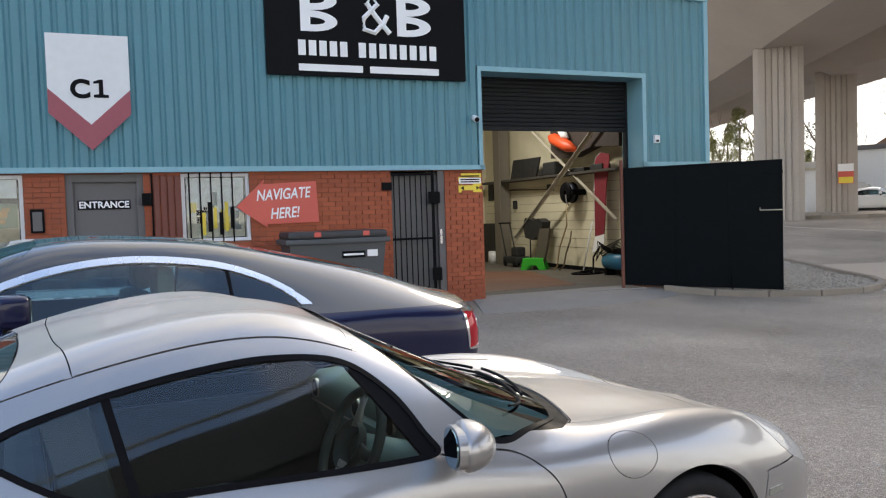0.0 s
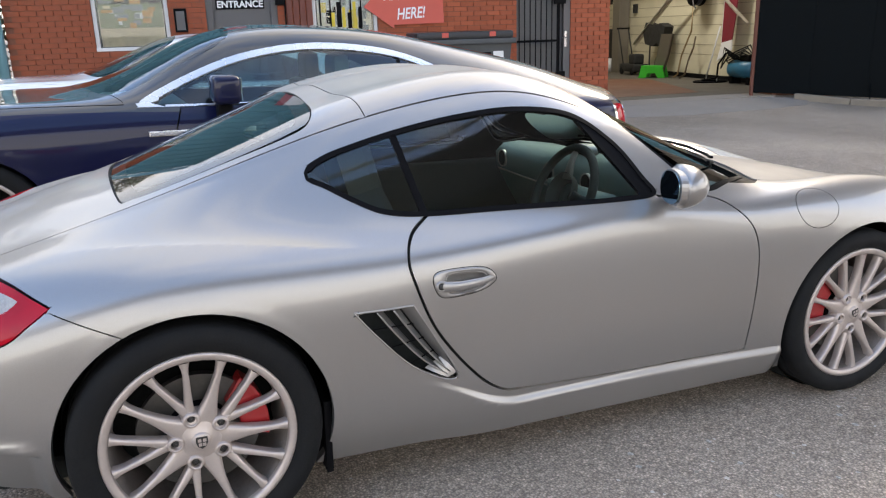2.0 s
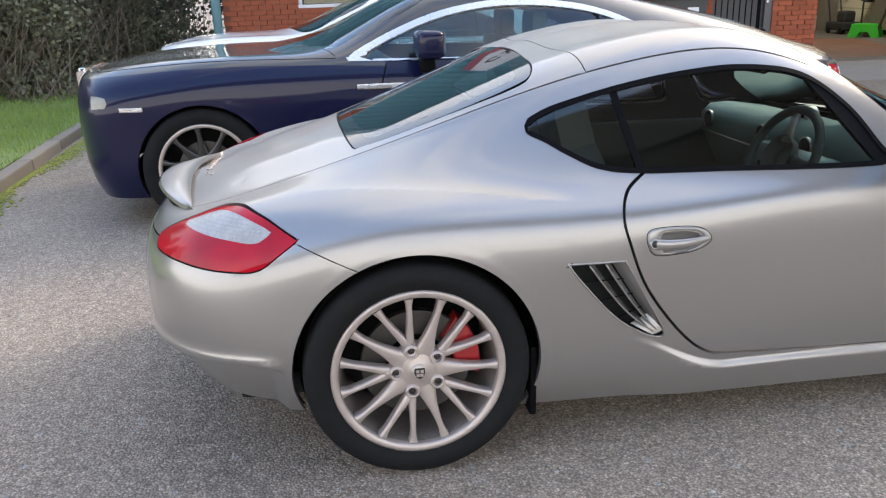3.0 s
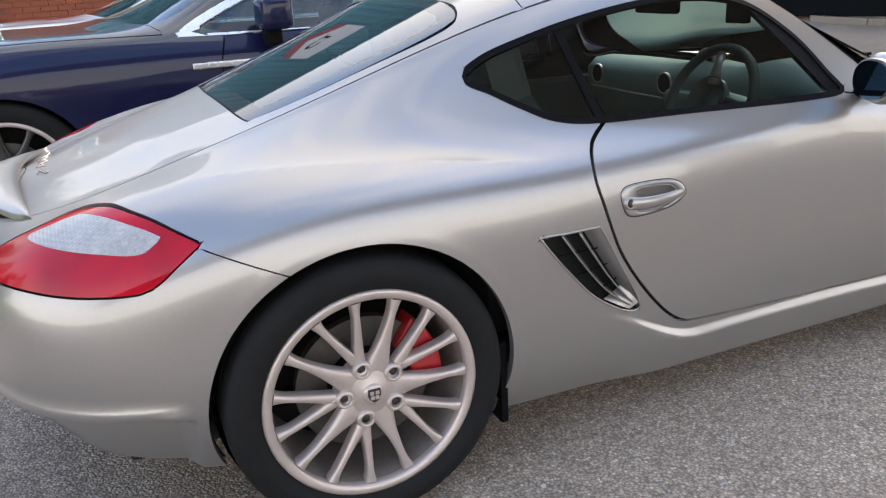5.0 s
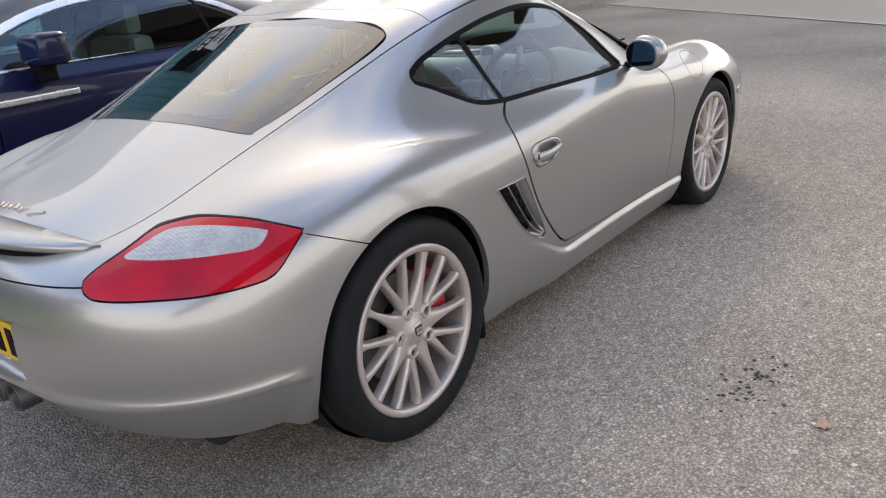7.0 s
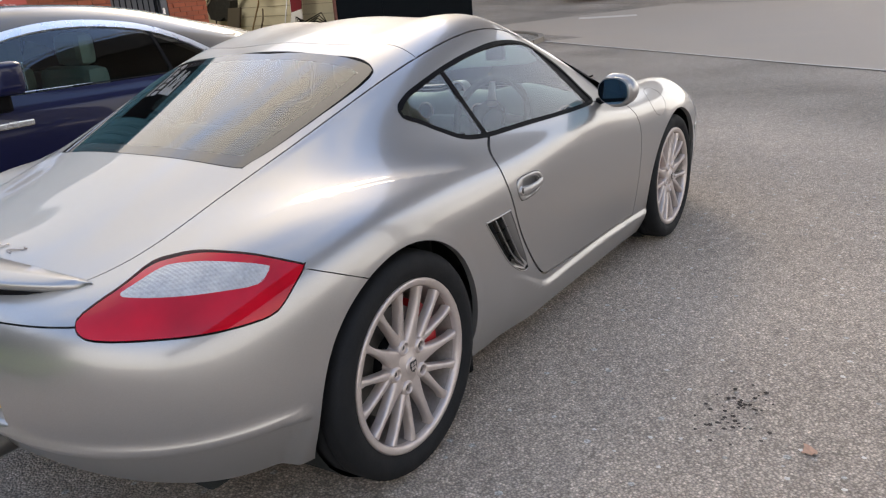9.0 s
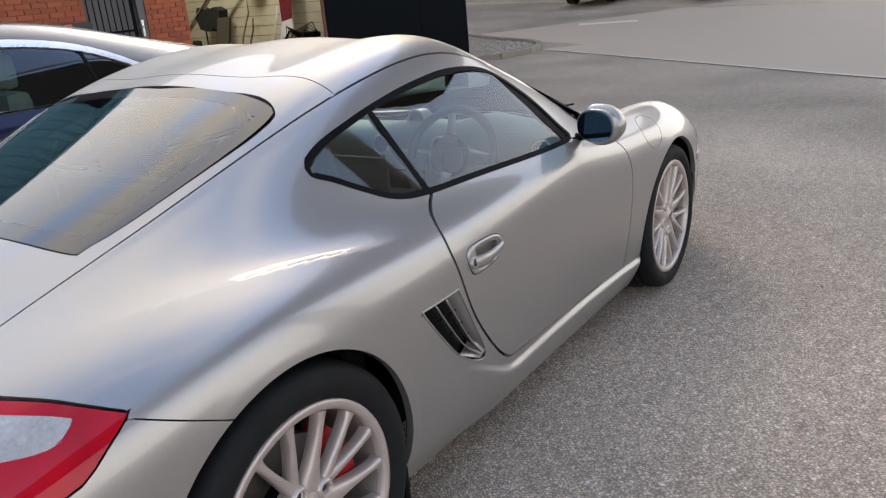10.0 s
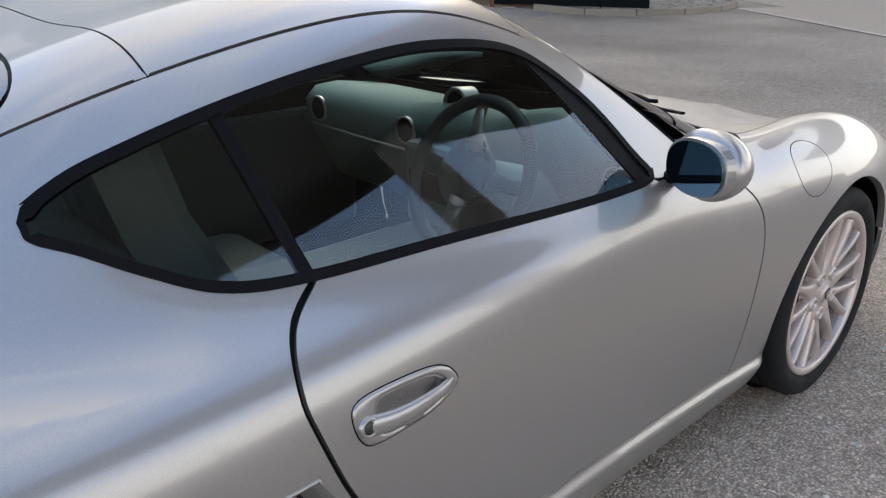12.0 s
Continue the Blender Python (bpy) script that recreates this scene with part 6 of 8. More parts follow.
for sgn in (-1, 1):
    h = empty("door_handle")
    h.parent = car

    def skin(rows):
        return loft([[on_door(a, b, out, sgn) for a, b in line] for line, out in rows])

    part("gap_line", skin([(ring_even(shrink(RIM, d)), o) for d, o in ((-0.0022, -0.003), (-0.0020, 0.0006), (0.0015, 0.0006))]), BLACK, h)
    part("surround", skin([(ring_even(shrink(RIM, d)), o) for d, o in ((0.0, -0.003), (0.0, 0.0012), (0.0015, 0.0030), (0.005, 0.0045))] + [(ring_even(shrink(DISH, -0.004)), 0.0045), (ring_even(shrink(DISH, -0.001)), 0.0030), (ring_even(shrink(DISH, 0.001)), -0.001)]), SILVER, h, smooth=True)
    part("recess", skin([(ring_even(shrink(DISH, 0.0008)), 0.0), (ring_even(shrink(DISH, 0.003)), -0.010), (ring_even(shrink(DISH, 0.008)), -0.014), (ring_even(DISH * 0.5), -0.0165), (ring_even(DISH * 0.02), -0.017)]), SILVER, h, "dished finger recess", smooth=True)
    line = soft_curve([(-.078, -.004, .000), (-.060, -.006, .006), (-.030, -.007, .011), (.010, -.006, .012), (.050, -.003, .010), (.076, .000, .006), (.092, .001, .001)], 5, closed=False)
    thick = np.interp(np.linspace(0, 1, len(line)), [0, .12, .3, .6, .85, 1], [.017, .0165, .0145, .012, .0095, .006])
    rows = []
    for (a, b, o), r in zip(line, thick):
        rows.append([on_door(a, b + r * math.cos(q), o + 0.62 * r * math.sin(q), sgn) for q in np.linspace(0, 2 * math.pi, 20, endpoint=False)])
    bm = loft(rows)
    part("grip", bm, SILVER, h, "silver pull grip", smooth=True)
    q = [np.array([(-.079 + r * math.cos(t), -.003 + r * math.sin(t)) for t in np.linspace(0, 2 * math.pi, 24, endpoint=False)]) for r in (.0165, .015, .011, .0100, .0095, .0005)]
    lk = part("lock_boss", skin([(q[0], .003), (q[1], .0105), (q[2], .0115), (q[3], .0095)]), SILVER, h, smooth=True)
    part("lock", skin([(q[3], .0090), (q[4], .0112), (q[5], .0112)]), BOLT, h, "round key lock", smooth=True)

# door mirrors
for sgn in (-1, 1):
    mr = empty("door_mirror")
    mr.parent = car
    mr.matrix_basis = Matrix.Translation((0.30, sgn * 0.915, 0.905)) @ pose(0, 0, 0, 0, 0, sgn * 15)
    bm = bmesh.new()
    bmesh.ops.create_uvsphere(bm, u_segments=28, v_segments=16, radius=1.0)
    for v in bm.verts:
        x, y, z = v.co
        v.co.x = 0.086 * x if x > 0 else 0.028 * x
        v.co.y = 0.088 * y * (1 - 0.12 * max(0, x))
        v.co.z = 0.070 * z * (1 + 0.10 * y * sgn * -1)
    part("housing", bm, SILVER, mr, "silver mirror housing", smooth=True)
    oval = [(0.072 * math.copysign(abs(math.cos(t)) ** 0.85, math.cos(t)), 0.051 * math.copysign(abs(math.sin(t)) ** 0.85, math.sin(t))) for t in np.linspace(0, 2 * math.pi, 36, endpoint=False)]
    part("bezel", slab([(y * 1.1, z * 1.12) for y, z in oval], 0.0, 0.024, pose(-0.010, 0, 0, 90, 0, -90), bevel=0.003), SILVER, mr)
    part("mirror", slab(oval, 0.0, 0.004, pose(0, 0, 0, 90, 0, -90)), MIRROR, mr, "mirror glass", m=pose(-0.036, 0, 0, 0, 2, 0))
    part("stalk", tube([(0.03, sgn * -0.06, -0.03), (0.02, sgn * -0.10, -0.05), (0.01, sgn * -0.125, -0.055)], [0.028, 0.024, 0.026], 12, flat=0.6), BLACK, mr, smooth=True)

# tail: wing, mark, plate, pipes, flaps
rows, bm = [], bmesh.new()
for k in range(25):
    q = -1 + k / 12
    w = 0.46 * q
    fx, rx = -1.895 + 0.045 * q * q, -2.02 + 0.163 * q * q
    fz, rz = 0.790 - 0.034 * q * q, 0.774 - 0.026 * q * q
    rows.append([bm.verts.new(v) for v in ((fx, w, fz - 0.012), (fx, w, fz + 0.003), ((fx + rx) / 2, w, (fz + rz) / 2 + 0.004), (rx + 0.01, w, rz + 0.004), (rx, w, rz - 0.004), (rx + 0.015, w, rz - 0.022), ((fx + rx) / 2, w, rz - 0.035))])
for a, b in zip(rows, rows[1:]):
    for k in range(7):
        bm.faces.new((a[k], a[(k + 1) % 7], b[(k + 1) % 7], b[k]))
bm.faces.new(rows[0])
bm.faces.new(rows[-1][::-1])
bmesh.ops.recalc_face_normals(bm, faces=bm.faces)
wing = part("rear_spoiler", bm, SILVER, car, "silver lip spoiler", smooth=True)
part("spoiler_shadow_gap", tube([(-1.985 + 0.14 * q * q, 0.45 * q, 0.743 - 0.022 * q * q) for q in np.linspace(-1, 1, 17)], 0.014, 8), BLACK, car, smooth=True)


def deck_point(x, y, up=0.003):
    """A place on the upper surface of the car at x and y."""
    k = np.argsort((cp[:, 0] - x) ** 2 + (cp[:, 1] + abs(y)) ** 2 + 10 * (ci[1] < 5))[:4]
    return (x, y, float(cp[k, 2].mean()) + up)


word = [deck_point(-1.838 + 0.012 * math.sin(k * 2.1) + 0.004 * math.sin(k * 0.9), 0.165 - 0.0105 * k) for k in range(23)]
part("badge", tube(word, 0.0019, 5), ALLOY, car, "chrome script mark drawn as a plain stroke", smooth=True)
tail = [deck_point(-1.82 - 0.030 * k / 6 + 0.004 * math.sin(k * 1.1), -0.115 - 0.028 * math.sin(0.4 + k * 0.95)) for k in range(7)]
part("badge", tube(tail, 0.0019, 5), ALLOY, car, smooth=True)
plate = part("number_plate", box(-2.022, -2.008, -0.26, 0.26, 0.452, 0.563, 0.003), YELLOW, car, "yellow rear number plate with plain dark bars")
for k in range(7):
    y = -0.21 + 0.068 * k + (0.015 if k > 3 else 0)
    part("bar", box(-2.0245, -2.0215, y - 0.017, y + 0.017, 0.469, 0.547), BLACK, plate)
for y in (-0.055, 0.055):
    part("tailpipe", lathe([(0.034, 0.15), (0.043, 0.12), (0.043, 0.0), (0.040, -0.004), (0.037, 0.002), (0.035, 0.10), (0.001, 0.12)], axis="X", seg=24, at=(-2.005, y, 0.285)), STEEL, car, "sooty steel tailpipe", smooth=True)
for sgn in (-1, 1):
    part("mud_flap", box(-0.868, -0.846, sgn * 0.775 - 0.085, sgn * 0.775 + 0.07, 0.14, 0.37, 0.008), BLACK, car, "black mud flap")
    mk, mn = on_side(1.64, 0.520)
    part("side_marker", box(-0.046, 0.046, -0.004, 0.004, -0.014, 0.014, 0.003), SMOKED, car, "smoky side marker lens", m=pose(mk[0], sgn * -mk[1], mk[2], 0, 0, -sgn * math.degrees(math.atan2(mn[0], -mn[1]))))
# wipers, parked along the foot of the screen
for line in (((.915, -.02), (.90, .12), (.865, .28), (.80, .44), (.71, .58), (.61, .67)), ((.80, -.50), (.875, -.36), (.925, -.20), (.945, -.04), (.935, .10))):
    pts = []
    for x, w in soft_curve(line, 4, closed=False):
        k = np.argsort((cp[:, 0] - x) ** 2 + (cp[:, 1] + abs(w)) ** 2 + 10 * (V["screen"] < -0.03))[:6]
        pts.append((x, -w, float(cp[k, 2].mean()) + 0.010))
    n = len(pts)
    part("wiper", tube(pts, [0.0095 - 0.005 * k / n for k in range(n)], 6, flat=0.8), BLACK, car, "black windscreen wiper", smooth=True)
    part("wiper_arm", tube([(x + 0.028 - 0.02 * k / n, y, z + 0.012) for k, (x, y, z) in enumerate(pts[: n * 2 // 3])], 0.006, 6), BLACK, car, smooth=True)

# cabin
part("floor_pan", box(-1.0, 0.95, -0.70, 0.70, 0.22, 0.27), DARK, car)
part("bulkhead", box(-0.78, -0.68, -0.62, 0.62, 0.25, 0.90, 0.03), LEATHER, car, "black cabin bulkhead")
part("boot_floor", box(-1.60, -0.74, -0.60, 0.60, 0.70, 0.78, 0.03), DARK, car, "black carpeted load floor")
for sgn in (-1, 1):
    part("door_card", box(-0.62, 0.65, sgn * 0.745 - 0.03, sgn * 0.745 + 0.03, 0.30, 0.76, 0.02), LEATHER, car, "black door trim panel")
    seat = empty("front_seat", pose(-0.22, sgn * 0.36, 0.27))
    seat.parent = car
    part("cushion", box(-0.25, 0.28, -0.24, 0.24, 0.0, 0.17, 0.05), LEATHER, seat, smooth=True)
    back = part("backrest", slab([(-0.22, 0), (0.22, 0), (0.255, 0.25), (0.23, 0.46), (0.13, 0.56), (0.12, 0.70), (0.06, 0.76), (-0.06, 0.76), (-0.12, 0.70), (-0.13, 0.56), (-0.23, 0.46), (-0.255, 0.25)], -0.06, 0.06, bevel=0.03), LEATHER, seat, "black bucket backrest", smooth=False)
    back.matrix_basis = pose(-0.25, 0, 0.08, 0, -14, 0) @ pose(0, 0, 0, 90, 0, 90)
rows, bm = [], bmesh.new()
for k in range(17):
    y = -0.70 + 1.40 * k / 16
    hood = 0.055 * math.exp(-(((y + 0.36) / 0.16) ** 2)) + 0.03 * math.exp(-((y / 0.12) ** 2))
    rows.append([bm.verts.new(v) for v in ((0.93, y, 0.76), (0.76, y, 0.82), (0.57, y, 0.845 + hood), (0.48, y, 0.84 + hood), (0.435, y, 0.80), (0.445, y, 0.72), (0.50, y, 0.62), (0.57, y, 0.50))])
for a, b in zip(rows, rows[1:]):
    for k in range(7):
        bm.faces.new((a[k], a[k + 1], b[k + 1], b[k]))
bmesh.ops.recalc_face_normals(bm, faces=bm.faces)
dash = part("dashboard", bm, DASH, car, "grey-green dashboard", smooth=True)
part("console", box(-0.35, 0.50, -0.10, 0.10, 0.27, 0.52, 0.04), LEATHER, car, "dark centre console")
part("centre_stack", box(0.40, 0.52, -0.12, 0.12, 0.50, 0.76, 0.02), DASH, car)
part("radio", box(0.388, 0.405, -0.09, 0.09, 0.60, 0.68, 0.004), BLACK, car, "black radio display")
for y in (-0.62, -0.155, 0.155, 0.62):
    part("air_vent", lathe([(0.038, 0.0), (0.041, -0.004), (0.044, 0.0), (0.042, 0.012), (0.001, 0.014)], axis="X", seg=28, at=(0.432, y, 0.775)), ALLOY, dash, "round vent with a bright ring", smooth=True)
    part("vent_core", lathe([(0.037, -0.001), (0.001, -0.001)], axis="X", seg=24, at=(0.432, y, 0.775)), BLACK, dash)
part("clock", lathe([(0.001, 0.0), (0.040, 0.0), (0.046, -0.010), (0.050, 0.0), (0.045, 0.06)], axis="X", seg=28, at=(0.50, 0.0, 0.868)), ALLOY, dash, "round dashboard clock with a bright ring", smooth=True)
part("clock_face", lathe([(0.038, -0.002), (0.001, -0.002)], axis="X", seg=24, at=(0.50, 0.0, 0.868)), BLACK, dash)
part("trim_strip", tube([(0.433, 0.16, 0.715), (0.433, 0.40, 0.715), (0.433, 0.66, 0.72)], 0.004, 6), ALLOY, dash)
wheel_m = pose(0.20, -0.36, 0.79, 0, -66, 0)
sw = part("steering_wheel", tube([(0.182 * math.cos(t), 0.182 * math.sin(t), 0) for t in np.linspace(0, 2 * math.pi, 40, endpoint=False)], 0.0165, 12, closed=True), LEATHER, car, "black leather steering wheel", smooth=True, m=wheel_m)
part("airbag_pad", lathe([(0.001, -0.03), (0.05, -0.028), (0.075, -0.012), (0.08, 0.02)], axis="Z", seg=28), LEATHER, sw, smooth=True)
for a in (8, 172, 270):
    r = radians(a)
    part("wheel_spoke", tube([(0.06 * math.cos(r), 0.06 * math.sin(r), 0), (0.12 * math.cos(r), 0.12 * math.sin(r), 0.004), (0.175 * math.cos(r), 0.175 * math.sin(r), 0)], [0.028, 0.018, 0.016], 10, flat=0.5), ALLOY if a != 270 else LEATHER, sw, smooth=True)
part("column", rod((0.22, -0.36, 0.78), (0.47, -0.36, 0.68), 0.05, 0.07, 14), DASH, car, smooth=True)
part("rear_view_mirror", box(0.245, 0.27, -0.12, 0.12, 1.06, 1.12, 0.015), BLACK, car, "black interior mirror")
part("sensor_box", box(0.33, 0.36, -0.36, -0.27, 1.03, 1.10, 0.006), BLACK, car, "small black box stuck to the windscreen")



# ---- the two other coupes ----
GLINE_SILL = [(-2.55, 0, .33), (-2.5, .5, .31), (-2.36, .8, .28), (-1.9, .88, .25), (-1.26, .89, .22), (-.75, .88, .2), (-.2, .88, .2), (.45, .88, .2), (.95, .88, .2), (1.4, .88, .2), (1.85, .88, .2), (2.2, .86, .2), (2.44, .79, .2), (2.56, .5, .2), (2.58, 0, .2)]
GLINE_LOW = [(-2.62, 0, .45), (-2.56, .52, .45), (-2.4, .86, .45), (-1.9, .94, .42), (-1.26, .96, .4), (-.75, .945, .36), (-.2, .94, .36), (.45, .94, .36), (.95, .94, .36), (1.4, .945, .36), (1.85, .95, .38), (2.2, .93, .36), (2.46, .85, .34), (2.60, .56, .34), (2.62, 0, .34)]
GLINE_MID = [(-2.63, 0, .62), (-2.58, .52, .62), (-2.42, .87, .62), (-1.9, .955, .64), (-1.26, .975, .65), (-.75, .965, .62), (-.2, .96, .62), (.45, .96, .62), (.95, .96, .62), (1.4, .962, .63), (1.85, .965, .65), (2.2, .95, .62), (2.48, .87, .60), (2.62, .58, .60), (2.64, 0, .60)]
GLINE_SHOULDER = [(-2.60, 0, .85), (-2.55, .52, .85), (-2.38, .84, .85), (-1.9, .93, .86), (-1.26, .95, .87), (-.75, .95, .88), (-.2, .945, .88), (.45, .945, .88), (.95, .945, .89), (1.4, .945, .90), (1.85, .945, .90), (2.2, .92, .88), (2.46, .83, .86), (2.61, .56, .84), (2.63, 0, .84)]
GLINE_BELT = [(-2.56, 0, .93), (-2.50, .5, .925), (-2.3, .76, .93), (-1.9, .86, .94), (-1.26, .88, .955), (-.75, .89, .965), (-.2, .89, .972), (.45, .89, .98), (.95, .885, .99), (1.4, .87, 1.0), (1.85, .85, .995), (2.2, .79, .972), (2.42, .70, .95), (2.58, .5, .93), (2.61, 0, .93)]
GLINE_RAIL = [(-2.52, 0, .955), (-2.46, .36, .965), (-2.25, .55, 1.0), (-1.9, .60, 1.10), (-1.26, .62, 1.245), (-.75, .64, 1.34), (-.2, .65, 1.385), (.45, .66, 1.33), (.95, .70, 1.11), (1.4, .66, 1.04), (1.85, .62, 1.03), (2.2, .55, 1.005), (2.41, .47, .975), (2.545, .34, .935), (2.585, 0, .925)]
GLINE_TOP = [(-2.48, 0, .965), (-2.43, .2, .985), (-2.22, .28, 1.03), (-1.9, .32, 1.16), (-1.26, .34, 1.335), (-.75, .36, 1.435), (-.2, .37, 1.48), (.45, .38, 1.42), (.95, .4, 1.18), (1.4, .36, 1.055), (1.85, .34, 1.045), (2.2, .30, 1.02), (2.40, .26, .99), (2.52, .18, .955), (2.56, 0, .945)]
GLINE_CENTRE = [(-2.45, 0, .97), (-2.40, 0, .99), (-2.2, 0, 1.04), (-1.9, 0, 1.18), (-1.26, 0, 1.36), (-.75, 0, 1.46), (-.2, 0, 1.505), (.45, 0, 1.45), (.95, 0, 1.205), (1.4, 0, 1.062), (1.85, 0, 1.05), (2.2, 0, 1.025), (2.40, 0, .995), (2.50, 0, .965), (2.54, 0, .955)]
def lower_roof(line):
    """The roof drawn down a little and the tail drawn out."""
    return [(x if x > -1.26 else -1.26 + (x + 1.26) * 1.09, w, z if z < 1.05 else 1.05 + (z - 1.05) * 0.90) for x, w, z in line]


G_WINDOW = soft_curve([(.88, 1.005), (.50, 1.175), (.15, 1.268), (-.25, 1.295), (-.70, 1.242), (-1.02, 1.125), (-1.19, 1.0), (-1.16, .982), (-.5, .984), (.2, .992), (.80, .998)])
G_DOOR = np.array([(.72, .30), (.76, .60), (.74, .86), (.70, .985), (-.70, .975), (-.76, .80), (-.74, .50), (-.62, .30)])
G_SCREEN = soft_curve([(.30, 0), (.32, .45), (.42, .63), (.80, .70), (1.08, .74), (1.20, .45), (1.26, 0), (1.2, -.45), (1.08, -.74), (.42, -.63)])
G_REAR = soft_curve([(-.95, 0), (-1.0, .42), (-1.12, .52), (-1.75, .46), (-1.85, .30), (-1.88, 0), (-1.8, -.4), (-1.05, -.5)])
G_LAMP = np.array([(-2.57, .84), (-2.43, .85), (-2.46, .60), (-2.59, .60)])
G_HEAD = np.array([(2.37, .765), (2.475, .765), (2.475, .835), (2.385, .83)])


SPOKE_BLACK = mat("gloss_black_alloy", (0.02, 0.02, 0.021), rough=0.3, vary=0.1, coat=0.6)
BRIGHT = mat("brushed_bright_metal", (0.70, 0.71, 0.73), rough=0.28, metal=0.9, vary=0.05)


def big_coupe(m, label, low, high, grey_top=True, interior=True):
    g = Shell([lower_roof(q) for q in (GLINE_SILL, GLINE_LOW, GLINE_MID, GLINE_SHOULDER, GLINE_BELT, GLINE_RAIL, GLINE_TOP, GLINE_CENTRE)], du=6, ds=7)
    fs = {
        "arch_r": lambda p, u, s: np.minimum(0.40 - np.hypot(p[:, 0] + 1.26, p[:, 2] - 0.37), (4.0 - s) * 0.2),
        "arch_f": lambda p, u, s: np.minimum(0.40 - np.hypot(p[:, 0] - 1.85, p[:, 2] - 0.37), (4.0 - s) * 0.2),
        "window": lambda p, u, s: np.minimum(inside(xz(p), G_WINDOW), (5.4 - s) * 0.3),
        "door": lambda p, u, s: np.minimum(inside(xz(p), G_DOOR), (4.2 - s) * 0.3),
        "screen": lambda p, u, s: np.minimum(inside(xw(p), G_SCREEN), (s - 4.2) * 0.2),
        "rear": lambda p, u, s: np.minimum(inside(xw(p), G_REAR), (s - 5.0) * 0.2),
        "lamp": lambda p, u, s: np.minimum(inside(xz(p), G_LAMP), (4.5 - s) * 0.2),
        "head": lambda p, u, s: np.minimum(inside(xz(p), G_HEAD), (4.5 - s) * 0.2),
        "upper": lambda p, u, s: (s - 3.72) * 0.15,
        "bonnet": lambda p, u, s: np.minimum(np.minimum((s - 4.12) * 0.15, p[:, 0] - 1.05 - 0.25 * (1 - (p[:, 1] / 0.8) ** 2)), 2.46 - p[:, 0]),
        "divide": lambda p, u, s: 0.02 - np.abs(p[:, 0] + 0.74),
    }
    for k, levels in (("arch_r", (0,)), ("arch_f", (0,)), ("window", (-0.038, 0)), ("door", (-0.004, 0.004)), ("screen", (0,)), ("rear", (0,)), ("lamp", (-0.025, 0)), ("head", (0,)), ("upper", (0,)), ("bonnet", (-0.003, 0.003)), ("divide", (0,))):
        for lv in levels:
            g.cut(fs[k], lv)
    uv = g.centres()
    p, (u, s) = g.place(uv), g.index(uv)
    v = {k: f(p, u, s) for k, f in fs.items()}
    left_over = (v["arch_r"] <= 0) & (v["arch_f"] <= 0)
    sel = {}
    for key, cond in (("pane", (v["window"] > 0) & (v["divide"] <= 0)), ("divide", v["window"] > 0), ("screen", v["screen"] > 0), ("rear", v["rear"] > 0), ("band", (v["window"] > -0.038) & (s > 3.9) & (p[:, 2] > 0.985)), ("lamp", v["lamp"] > 0), ("lamp_rim", v["lamp"] > -0.025), ("head", v["head"] > 0), ("door", v["door"] > 0.004), ("gap", v["door"] > -0.004), ("bonnet", v["bonnet"] > 0.003), ("gap2", v["bonnet"] > -0.003), ("upper", v["upper"] > 0), ("body", p[:, 0] > -9)):
        sel[key] = left_over & cond
        left_over = left_over & ~cond
    root = tagged(empty("grand_coupe", m), label, "car")
    for lf in (False, True):
        d = part("door", g.mesh("door", sel["door"], left=lf), low, root)
        part("door_window", g.mesh("door_window", sel["pane"] & (p[:, 0] > -0.74), left=lf, out=-0.006, lip=0), TEAL_GLASS, d, "tinted door glass")
        part("quarter_window", g.mesh("quarter_window", sel["pane"] & (p[:, 0] <= -0.74), left=lf, out=-0.006, lip=0), PRIVACY, root, "dark rear side glass")
        part("window_pillar", g.mesh("window_pillar", sel["divide"], left=lf, out=-0.003), BLACK, root)
        part("window_surround", g.mesh("window_surround", sel["band"], left=lf, out=0.003), BRIGHT if grey_top else low, root, "bright metal window surround")
        lamp = part("tail_lamp", g.mesh("tail_lamp", sel["lamp"], left=lf, out=0.002), LENS_RED, root, "upright red tail lamp")
        part("lamp_frame", g.mesh("lamp_frame", sel["lamp_rim"], left=lf, out=0.006), CHROME, lamp, "chrome lamp frame")
        part("headlamp", g.mesh("headlamp", sel["head"], left=lf, out=0.002), SMOKED, root, "slim headlamp")
    part("body", g.mesh("body", sel["body"], both=True), low, root)
    part("upper_body", g.mesh("upper_body", sel["upper"], both=True), high, root, "darker upper body" if grey_top else "")
    part("bonnet", g.mesh("bonnet", sel["bonnet"], both=True), high, root, "long bonnet")
    part("windscreen", g.mesh("windscreen", sel["screen"], both=True, out=-0.004, lip=0), GLASS, root)
    part("rear_window", g.mesh("rear_window", sel["rear"], both=True, out=-0.004, lip=0), PRIVACY, root)
    solid = (v["arch_r"] <= 0) & (v["arch_f"] <= 0) & (v["window"] <= 0) & (v["screen"] <= 0) & (v["rear"] <= 0)
    part("lining", g.mesh("lining", solid, both=True, out=-0.03, lip=0), DARK, root)
    for nm, x in (("front_wheel", 1.85), ("rear_wheel", -1.26)):
        for sg_ in (-1, 1):
            wheel(nm, root, pose(x, sg_ * 0.95, 0.375, 0, 12, 0 if sg_ < 0 else 180), 0.375, 0.255, rim=0.275, spokes=10, caliper=None, slim=1.5, material=SPOKE_BLACK, barrel=SPOKE_BLACK, ring=ALLOY)
    part("underbody", box(-2.3, 2.4, -0.8, 0.8, 0.2, 0.3), DARK, root)
